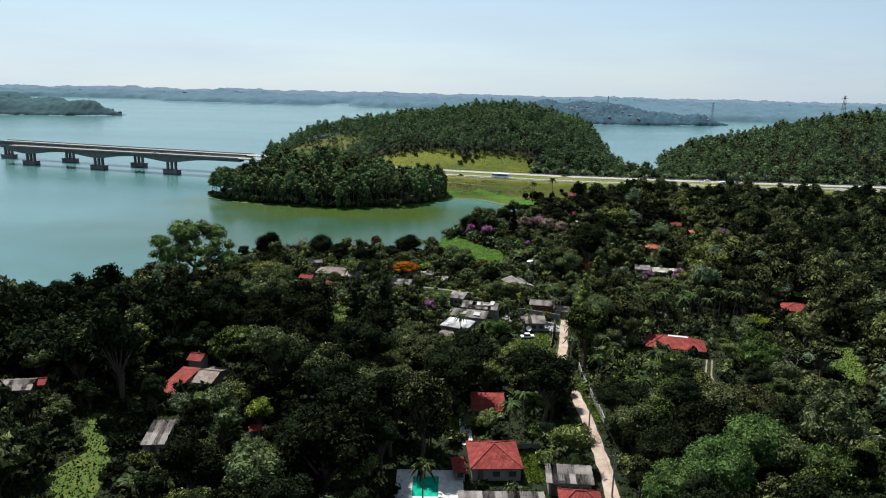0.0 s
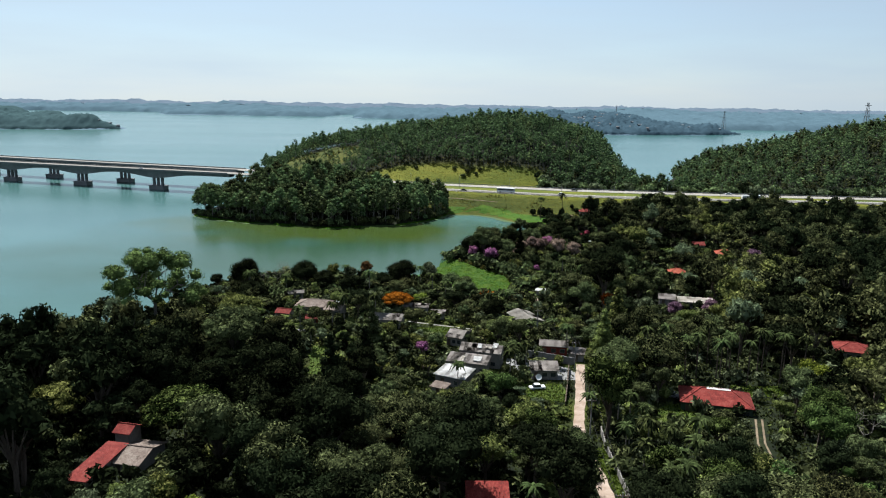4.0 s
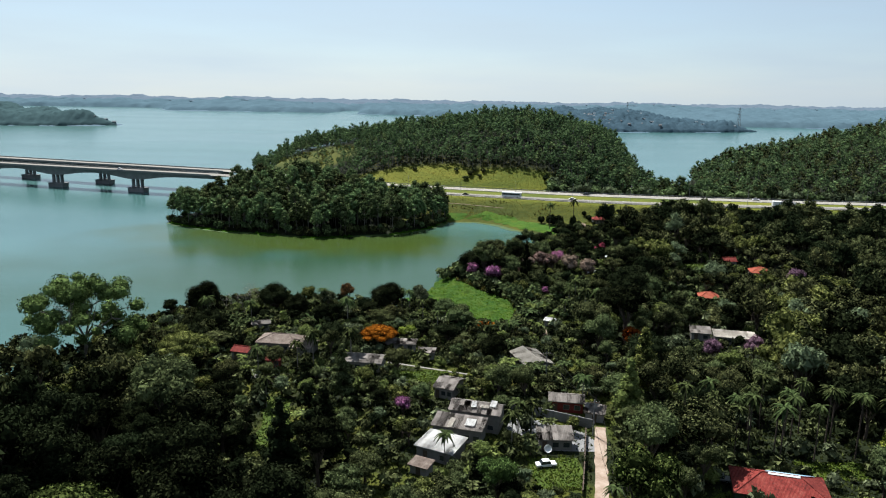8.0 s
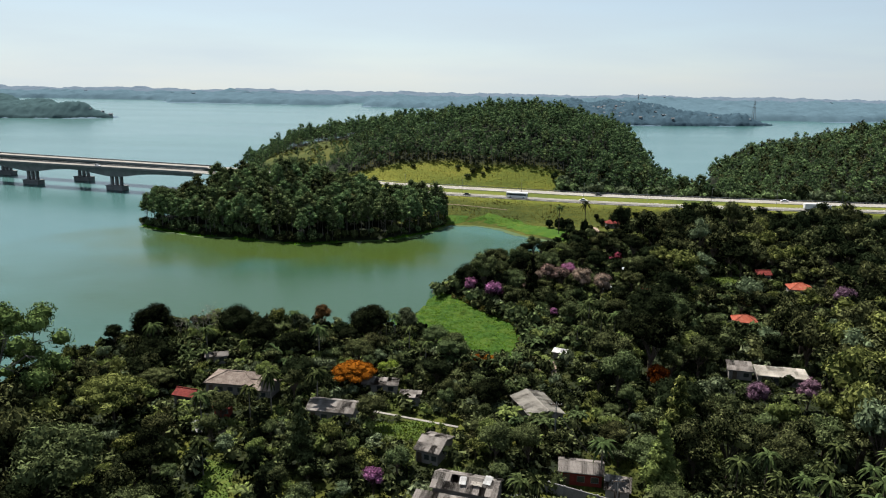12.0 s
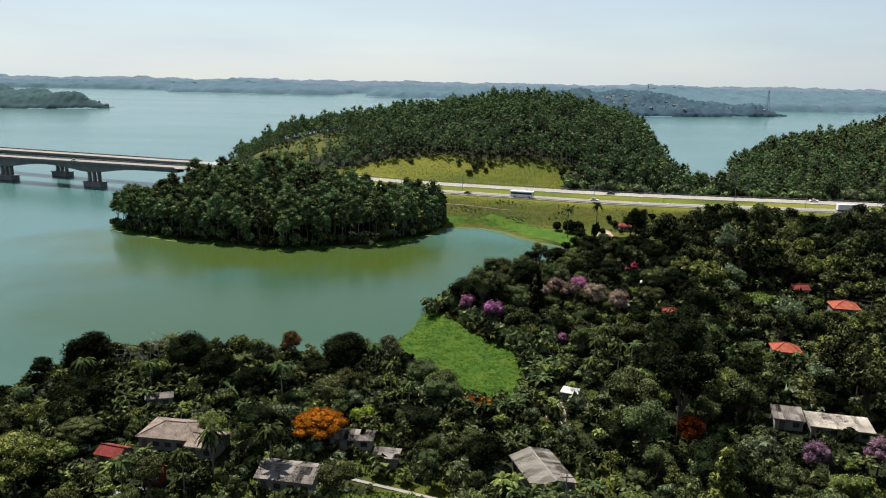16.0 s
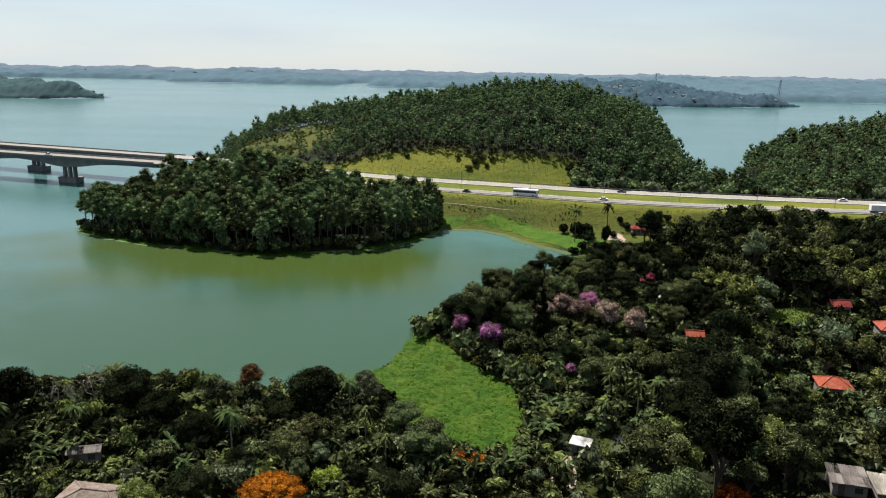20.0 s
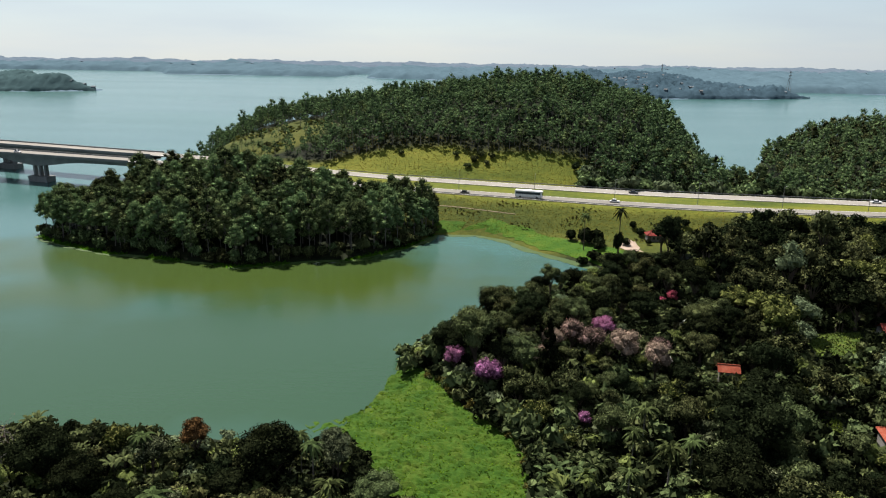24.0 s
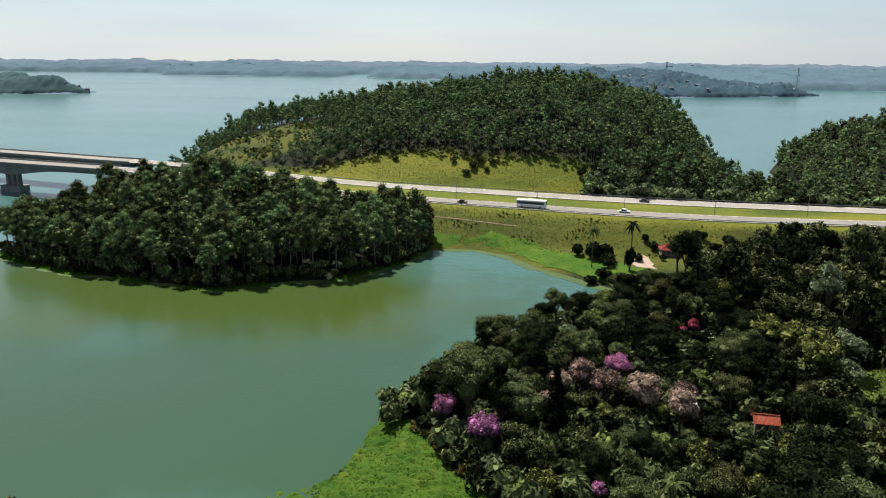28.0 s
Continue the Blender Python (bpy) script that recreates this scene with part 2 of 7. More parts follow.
rough_material("timber", [(0.3, (0.08, 0.055, 0.04)), (0.7, (0.20, 0.15, 0.11))], 2.0, 0.85, 0.3, 0.02)
rough_material("steel", [(0.3, (0.28, 0.29, 0.30)), (0.7, (0.42, 0.43, 0.44))], 2.0, 0.5, 0.1, 0.01, metal=0.6)
rough_material("white_paint", [(0.3, (0.66, 0.66, 0.66)), (0.7, (0.82, 0.82, 0.82))], 1.0, 0.45, 0.05, 0.01)
rough_material("dark_paint", [(0.3, (0.02, 0.02, 0.022)), (0.7, (0.05, 0.05, 0.055))], 1.0, 0.4, 0.05, 0.01)
rough_material("tan_paint", [(0.3, (0.42, 0.36, 0.27)), (0.7, (0.55, 0.48, 0.36))], 1.0, 0.45, 0.05, 0.01)
rough_material("red_paint", [(0.3, (0.30, 0.03, 0.03)), (0.7, (0.42, 0.06, 0.05))], 1.0, 0.4, 0.05, 0.01)
rough_material("yellow_paint", [(0.3, (0.62, 0.42, 0.03)), (0.7, (0.75, 0.55, 0.06))], 1.0, 0.5, 0.05, 0.01)
rough_material("rubber", [(0.3, (0.015, 0.015, 0.015)), (0.7, (0.03, 0.03, 0.03))], 3.0, 0.9, 0.1, 0.01)

_m, _n, _l, _b = material("glass_dark")
_b.inputs["Base Color"].default_value = (0.02, 0.025, 0.03, 1)
_b.inputs["Roughness"].default_value = 0.08
_m, _n, _l, _b = material("pool_water")
_l.new(ramp(_n, _l, noise_of(_n, _l, 0.8), [(0.3, (0.006, 0.14, 0.085)), (0.7, (0.02, 0.25, 0.165))]), _b.inputs["Base Color"])
_b.inputs["Roughness"].default_value = 0.05
bump(_n, _l, _b, noise_of(_n, _l, 3.0), 0.1, 0.05)
_m, _n, _l, _b = material("pond_water")
_l.new(ramp(_n, _l, noise_of(_n, _l, 0.3), [(0.3, (0.022, 0.028, 0.006)), (0.7, (0.040, 0.046, 0.011))]), _b.inputs["Base Color"])
_b.inputs["Roughness"].default_value = 0.15

# lake water: teal with algae that thickens in the sheltered bay; round the wooded spit, algae and tree reflection put
# into the colour
_m, _n, _l, _b = material("lake_water")
_tc = _n.new("ShaderNodeTexCoord")
_sep = _n.new("ShaderNodeSeparateXYZ")
_l.new(_tc.outputs["Object"], _sep.inputs[0])


def _oval(cx, cy, rx, ry):
    dx = arith(_n, _l, "DIVIDE", arith(_n, _l, "SUBTRACT", _sep.outputs[0], cx), rx)
    dy = arith(_n, _l, "DIVIDE", arith(_n, _l, "SUBTRACT", _sep.outputs[1], cy), ry)
    return arith(_n, _l, "SQRT", arith(_n, _l, "ADD", arith(_n, _l, "MULTIPLY", dx, dx), arith(_n, _l, "MULTIPLY", dy, dy)))


_wob = arith(_n, _l, "MULTIPLY_ADD", noise_of(_n, _l, 0.02, 4.0), 0.9, -0.45)
_spit_olive = ramp(_n, _l, arith(_n, _l, "ADD", _oval(-68, 458, 108, 56), _wob), [(0.55, (1, 1, 1)), (1.05, (0, 0, 0))])
_bay = ramp(_n, _l, arith(_n, _l, "ADD", _oval(-40, 372, 210, 125), _wob), [(0.3, (1, 1, 1)), (1.15, (0, 0, 0))])
_base = ramp(_n, _l, noise_of(_n, _l, 0.006, 4.0, stretch=(0.5, 1.6, 1)), [(0.3, (0.0255, 0.0705, 0.0670)), (0.7, (0.0415, 0.0940, 0.0895))])
_c1 = mix(_n, _l, arith(_n, _l, "MULTIPLY", _bay, 0.85), _base, (0.0135, 0.0350, 0.0110))
# olive round the spit: algae, plus the trees' reflection mixed into the base colour
_c2 = mix(_n, _l, arith(_n, _l, "MULTIPLY", _spit_olive, 0.85), _c1, (0.0275, 0.0424, 0.0031))
_l.new(_c2, _b.inputs["Base Color"])
_b.inputs["Roughness"].default_value = 0.22
_b.inputs["IOR"].default_value = 1.33
_b.inputs["Specular IOR Level"].default_value = 0.38
_wind = noise_of(_n, _l, 0.004, 3.0, stretch=(0.4, 1.8, 1))
_l.new(arith(_n, _l, "MULTIPLY_ADD", _wind, 0.15, 0.13), _b.inputs["Roughness"])
bump(_n, _l, _b, noise_of(_n, _l, 0.35, 5.0, stretch=(0.6, 1.3, 1)), 0.25, 0.25)

# ground: leaf litter under the woods, meadow where the attribute says so, far land with haze put into a blue-green
# colour
_m, _n, _l, _b = material("ground")
_at = _n.new("ShaderNodeAttribute")
_at.attribute_name = "meadow"
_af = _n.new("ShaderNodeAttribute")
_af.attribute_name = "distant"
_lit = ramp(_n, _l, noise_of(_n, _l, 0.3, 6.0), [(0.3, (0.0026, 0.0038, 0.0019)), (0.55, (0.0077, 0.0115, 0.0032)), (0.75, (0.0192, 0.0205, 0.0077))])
_gr = ramp(_n, _l, arith(_n, _l, "MULTIPLY_ADD", noise_of(_n, _l, 0.035, 5.0, stretch=(0.5, 1.5, 1)), 0.65, arith(_n, _l, "MULTIPLY", noise_of(_n, _l, 0.6, 4.0), 0.35)),
           [(0.3, (0.0192, 0.0333, 0.0045)), (0.45, (0.0540, 0.0680, 0.0077)), (0.6, (0.1000, 0.1010, 0.0120)), (0.78, (0.1088, 0.0736, 0.0288))])
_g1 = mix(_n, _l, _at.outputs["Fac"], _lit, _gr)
# haze of the far land as a blue base colour, mixed in by distance
_far_haze = ramp(_n, _l, noise_of(_n, _l, 0.012, 6.0), [(0.3, (0.0480, 0.0752, 0.1056)), (0.7, (0.0688, 0.1008, 0.1328))])
_l.new(mix(_n, _l, _af.outputs["Fac"], _g1, _far_haze), _b.inputs["Base Color"])
_b.inputs["Roughness"].default_value = 0.95
_b.inputs["Specular IOR Level"].default_value = 0.1
bump(_n, _l, _b, noise_of(_n, _l, 0.9, 5.0), 0.6, 0.4)


# ---- meshes ----
def mesh_from(name, v, f, mat, smooth_shade=False):
    """A mesh from arrays of points and triangles."""
    v, f = np.asarray(v, np.float32), np.asarray(f, np.int32)
    me = bpy.data.meshes.new(name)
    me.vertices.add(len(v)), me.loops.add(f.size), me.polygons.add(len(f))
    me.vertices.foreach_set("co", v.ravel())
    me.loops.foreach_set("vertex_index", f.ravel())
    me.polygons.foreach_set("loop_start", np.arange(0, f.size, f.shape[1], dtype=np.int32))
    me.polygons.foreach_set("use_smooth", np.full(len(f), smooth_shade))
    me.update(calc_edges=True)
    me.materials.append(MATS[mat])
    return me


def thing(name, label, category, group="", kind="", at=(0, 0, 0), turn=0.0, scale=1.0):
    ob = new(name)
    ob.matrix_basis = pose(*at, 0, 0, turn) @ Matrix.Diagonal((scale, scale, scale, 1))
    return tagged(ob, label, category, group, kind)


def part(name, bm, mat, parent, label=""):
    """Links a bmesh or a finished mesh as one mesh object under a thing or a part."""
    if isinstance(bm, bmesh.types.BMesh):
        me = bpy.data.meshes.new(name)
        bm.to_mesh(me), bm.free()
        me.materials.append(MATS[mat])
    else:
        me = bm
    ob = new(name, me)
    ob.parent = parent
    return tagged(ob, label)


def solid(name, bm, mat, label, category, group="", kind=""):
    me = bpy.data.meshes.new(name)
    bm.to_mesh(me), bm.free()
    me.materials.append(MATS[mat])
    return tagged(new(name, me), label, category, group, kind)


def box(bm, x0, y0, z0, x1, y1, z1, bevel=0.0):
    made = bmesh.ops.create_cube(bm, size=1.0, matrix=Matrix.Translation(((x0 + x1) / 2, (y0 + y1) / 2, (z0 + z1) / 2)) @ Matrix.Diagonal((x1 - x0, y1 - y0, z1 - z0, 1)))
    if bevel:
        bmesh.ops.bevel(bm, geom=list({e for v in made["verts"] for e in v.link_edges}), offset=bevel, segments=1, affect="EDGES")
    return bm


def boxed(*a, bevel=0.0):
    return box(bmesh.new(), *a, bevel=bevel)


def tube(bm, p, q, r0, r1, sides=6):
    p, q = Vector(p), Vector(q)
    m = Matrix.Translation((p + q) / 2) @ (q - p).to_track_quat("Z", "Y").to_matrix().to_4x4()
    bmesh.ops.create_cone(bm, cap_ends=True, segments=sides, radius1=r0, radius2=r1, depth=(q - p).length, matrix=m)
    return bm


def slab(bm, corners, thick):
    """A sloping sheet: its four or three top corners, and its thickness downwards."""
    top = [bm.verts.new(c) for c in corners]
    low = [bm.verts.new((c[0], c[1], c[2] - thick)) for c in corners]
    bm.faces.new(top), bm.faces.new(low[::-1])
    for i in range(len(top)):
        j = (i + 1) % len(top)
        bm.faces.new((top[i], low[i], low[j], top[j]))
    bmesh.ops.recalc_face_normals(bm, faces=bm.faces)
    return bm


# ---- the lie of the land ----
def ease(a, b, x):
    t = np.clip((x - a) / (b - a), 0, 1)
    return t * t * (3 - 2 * t)


def outline_distance(poly, x, y):
    """Metres from the outline, positive inside."""
    px = np.array(poly, float)
    qx = np.roll(px, -1, 0)
    best, inside = np.full(x.shape, 1e9), np.zeros(x.shape, bool)
    for (ax, ay), (bx, by) in zip(px, qx):
        dx, dy = bx - ax, by - ay
        t = np.clip(((x - ax) * dx + (y - ay) * dy) / (dx * dx + dy * dy), 0, 1)
        best = np.minimum(best, np.hypot(x - ax - t * dx, y - ay - t * dy))
        if ay != by:
            inside ^= ((ay > y) != (by > y)) & (x < (bx - ax) * (y - ay) / (by - ay) + ax)
    return np.where(inside, best, -best)


def line_distance(line, x, y):
    best = np.full(np.shape(x), 1e9)
    for (ax, ay), (bx, by) in zip(line[:-1], line[1:]):
        dx, dy = bx - ax, by - ay
        t = np.clip(((x - ax) * dx + (y - ay) * dy) / (dx * dx + dy * dy), 0, 1)
        best = np.minimum(best, np.hypot(x - ax - t * dx, y - ay - t * dy))
    return best


def waves(x, y, size, seed):
    """Smooth rolling noise of about -1 to 1."""
    r = np.random.default_rng(seed)
    out = np.zeros(np.shape(x))
    for k in range(10):
        a, ph, s = r.uniform(0, 6.28), r.uniform(0, 6.28), size * r.uniform(0.5, 1.8)
        out += np.sin((x * math.cos(a) + y * math.sin(a)) * 6.28 / s + ph)
    return out / 4.5


SPIT = [(0, 503), (-2, 498), (-9, 483), (-18, 473), (-27, 464), (-41, 461), (-54, 455), (-65, 451), (-75, 455), (-88, 457), (-102, 462), (-115, 464), (-128, 470), (-142, 477), (-154, 486)]
LAND = [(-4400, 120), (-400, 165), (-200, 192), (-140, 212), (-116, 243), (-104, 275), (-92, 312), (-84, 334), (-60, 340), (-30, 337), (-14, 333), (-9, 341), (-4, 349), (1, 360), (0, 371), (5, 385), (12, 399), (24, 417), (36, 431), (50, 441),
        (66, 455), (58, 465), (50, 473), (40, 482), (30, 497), (18, 505), (5, 504), *SPIT, (-160, 496), (-152, 520), (-150, 560), (-158, 600), (-160, 640), (-150, 690), (-178, 732), (-182, 765), (-150, 800), (-50, 830), (80, 815), (140, 765), (156, 705),
        (154, 650), (152, 608), (166, 590), (180, 605), (188, 650), (196, 700), (240, 790), (400, 860), (1000, 900), (4400, 900), (4400, -600), (-4400, -600)]
FAR = {"west": [(-4400, 1120), (-1500, 1270), (-900, 1320), (-680, 1350), (-595, 1392), (-640, 1440), (-900, 1560), (-1600, 1700), (-4400, 1750)],
       "east": [(100, 1430), (300, 1420), (420, 1440), (520, 1470), (566, 1500), (545, 1530), (480, 1640), (470, 1990), (100, 2100)],
       "north": [(-4400, 2330), (-1500, 2300), (-880, 2290), (-790, 2120), (-350, 2100), (-320, 2280), (-290, 2290), (-262, 2060), (0, 1960), (300, 1950), (470, 1960), (500, 1680), (780, 1640), (840, 1690), (1000, 1600), (4400, 1650), (4400, 4900), (-4400, 4900)]}
NEAR_ROAD = [(-380, 649), (-290, 622), (-225, 604), (-178, 591), (-100, 570), (-18, 547), (32, 534), (80, 521), (120, 515), (180, 511), (320, 505), (700, 500)]
FAR_ROAD = [(-410, 691), (-296, 653), (-229, 632), (-171, 613), (-100, 596), (-33, 577), (34, 560), (92, 546), (148, 539), (215, 531), (330, 522), (700, 515)]
BED = [p for p in NEAR_ROAD if p[0] > -170] + [p for p in FAR_ROAD if p[0] > -170][::-1]


def deck_height(x):
    return 11.0 + 4.0 * (1 - ease(-160, -20, np.asarray(x, float)))


def ground(x, y):
    x, y = np.asarray(x, float), np.asarray(y, float)
    sd = outline_distance(LAND, x, y)
    z = 2.2 * np.tanh(sd / 7.0)
    z += 7.5 * ease(225, 135, y) * ease(2, 40, sd)
    z += 1.2 * ease(380, 420, y) * ease(5, 40, sd) * ease(-20, 60, x)
    top = np.interp(x, [-185, -156, -128, -100, -72, -41, 0, 25, 56, 76, 95, 114, 130, 142, 150, 156], [0, 11, 22, 28, 33, 38, 43, 47, 49, 47, 44, 39, 33, 26, 13, 0])
    z = np.maximum(z, top * np.interp(y, [560, 578, 600, 640, 690, 740, 800, 840], [0, 0.2, 0.42, 0.8, 1, 0.86, 0.3, 0]) * ease(0, 28, sd))
    top = np.interp(x, [180, 194, 208, 229, 260, 300, 350, 400, 700, 1500], [1, 5, 9, 14, 20, 30, 43, 51, 46, 30])
    z = np.maximum(z, top * np.interp(y, [535, 560, 600, 635, 720, 850, 900], [0, 0.3, 0.8, 1, 0.9, 0.2, 0]) * ease(0, 30, sd))
    bed = outline_distance(BED, x, y)
    top = np.interp(x, [-172, -164, -149, -135, -120, -106, -78, -65, -51, -40, -23, -9], [0, 5, 10, 13, 15, 16, 16, 15, 12.5, 9.5, 4, 0])
    z = np.maximum(z, top * ease(3, 50, sd) * (1 - ease(-22, -8, bed)) * ease(420, 445, y) * (1 - ease(580, 600, y)))
    d = np.maximum(-bed - 8.0, 0)
    z = np.maximum(z, (deck_height(x) - 0.15 - 0.40 * d) * ease(-1, 5, sd))
    z = np.where(sd > 0, np.maximum(z, 0.15 * np.minimum(sd, 2)), 2.2 * np.tanh(sd / 7.0))
    for name, hgt, rise in (("west", 22, 45), ("east", 15, 110), ("north", 7, 260)):
        s = outline_distance(FAR[name], x, y)
        h = hgt * ease(0, rise, s) * (0.78 + 0.34 * waves(x, y, 520, 5)) + 1.5
        if name == "north":
            h = h + 3.2 * ease(2350, 2500, y) * (waves(x, y, 260, 9) + 0.6 * waves(x, y, 120, 11))
            for px, wide, tall in ((-735, 60, 7), (-640, 90, 5), (-500, 40, 4), (-220, 45, 4.5), (-150, 130, 2.5), (560, 90, 6), (690, 70, 3), (150, 110, 3), (-1150, 200, 6)):
                h = h + 1.6 * tall * np.exp(-((x - px) / wide) ** 2 - ((y - 2620) / 200) ** 2)
        z = np.maximum(z, np.where(s > 0, h * ease(-1, 6, s), -2.5))
    return z


def axis(fine0, fine1, step, end0, end1, grow):
    mid = list(np.arange(fine0, fine1 + 0.1, step))
    a, s = [mid[-1]], step
    while a[-1] < end1:
        s *= grow
        a.append(a[-1] + s)
    b, s = [mid[0]], step
    while b[-1] > end0:
        s *= grow
        b.append(b[-1] - s)
    return np.array(b[:0:-1] + mid + a[1:])


gx, gy = np.meshgrid(axis(-340, 340, 4, -4300, 4300, 1.1), axis(0, 860, 4, -500, 2950, 1.05))
gz = ground(gx, gy)
rows, cols = gx.shape
idx = np.arange(rows * cols).reshape(rows, cols)
quads = np.stack([idx[:-1, :-1], idx[:-1, 1:], idx[1:, 1:], idx[1:, :-1]], -1).reshape(-1, 4)
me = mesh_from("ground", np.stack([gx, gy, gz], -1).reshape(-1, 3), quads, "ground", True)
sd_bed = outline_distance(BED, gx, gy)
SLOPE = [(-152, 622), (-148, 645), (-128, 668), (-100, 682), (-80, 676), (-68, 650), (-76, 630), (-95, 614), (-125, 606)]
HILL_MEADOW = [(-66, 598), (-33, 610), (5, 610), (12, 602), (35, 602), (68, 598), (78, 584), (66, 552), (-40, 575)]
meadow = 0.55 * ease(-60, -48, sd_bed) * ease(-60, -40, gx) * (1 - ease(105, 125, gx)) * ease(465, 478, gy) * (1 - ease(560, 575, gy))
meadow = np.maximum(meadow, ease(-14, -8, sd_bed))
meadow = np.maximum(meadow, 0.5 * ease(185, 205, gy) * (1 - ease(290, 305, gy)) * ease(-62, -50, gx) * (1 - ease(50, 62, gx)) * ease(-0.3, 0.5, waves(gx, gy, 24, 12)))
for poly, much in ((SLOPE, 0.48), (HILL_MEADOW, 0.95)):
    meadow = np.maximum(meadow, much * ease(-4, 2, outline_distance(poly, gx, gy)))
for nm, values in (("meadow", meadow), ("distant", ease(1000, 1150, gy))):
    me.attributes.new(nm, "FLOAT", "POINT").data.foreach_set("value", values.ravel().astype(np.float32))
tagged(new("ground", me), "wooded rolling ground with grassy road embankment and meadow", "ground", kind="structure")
wx, wy = np.meshgrid(axis(-400, 400, 40, -4300, 4300, 1.15), axis(0, 1000, 40, -500, 2950, 1.12))
idx = np.arange(wx.size).reshape(wx.shape)
quads = np.stack([idx[:-1, :-1], idx[:-1, 1:], idx[1:, 1:], idx[1:, :-1]], -1).reshape(-1, 4)
me = mesh_from("water", np.stack([wx, wy, wx * 0], -1).reshape(-1, 3), quads, "lake_water")
tagged(new("water", me), "calm teal-green reservoir water tinted by algae and painted tree reflection", "water", kind="structure")


# ---- roads and bridge ----
def resample(line, step):
    out = []
    for (ax, ay), (bx, by) in zip(line[:-1], line[1:]):
        n = max(1, int(math.hypot(bx - ax, by - ay) / step))
        out += [(ax + (bx - ax) * k / n, ay + (by - ay) * k / n) for k in range(n)]
    return out + [line[-1]]


def ribbon(line, offs, height, thick):
    """A strip along a line, from one sideways offset to the other, following a height function."""
    pts = [Vector((*p, 0)) for p in line]
    bm = bmesh.new()
    ring = []
    for i, p in enumerate(pts):
        d = (pts[min(i + 1, len(pts) - 1)] - pts[max(i - 1, 0)]).normalized()
        s = Vector((-d.y, d.x, 0))
        a, b = p + s * offs[0], p + s * offs[1]
        za, zb = height(a.x, a.y), height(b.x, b.y)
        ring.append([bm.verts.new(c) for c in ((a.x, a.y, za), (b.x, b.y, zb), (b.x, b.y, zb - thick), (a.x, a.y, za - thick))])
    for r, q in zip(ring[:-1], ring[1:]):
        for k in range(4):
            bm.faces.new((r[k], r[(k + 1) % 4], q[(k + 1) % 4], q[k]))
    bm.faces.new(ring[0][::-1]), bm.faces.new(ring[-1])
    bmesh.ops.recalc_face_normals(bm, faces=bm.faces)
    return bm


def smooth_line(line, step=6.0):
    """The line with its corners rounded."""
    p = np.array(resample(line, step), float)
    for _ in range(12):
        p[1:-1] = 0.25 * p[:-2] + 0.5 * p[1:-1] + 0.25 * p[2:]
    return [tuple(q) for q in p]


def one(f):
    return lambda x, y: float(f(x, y))


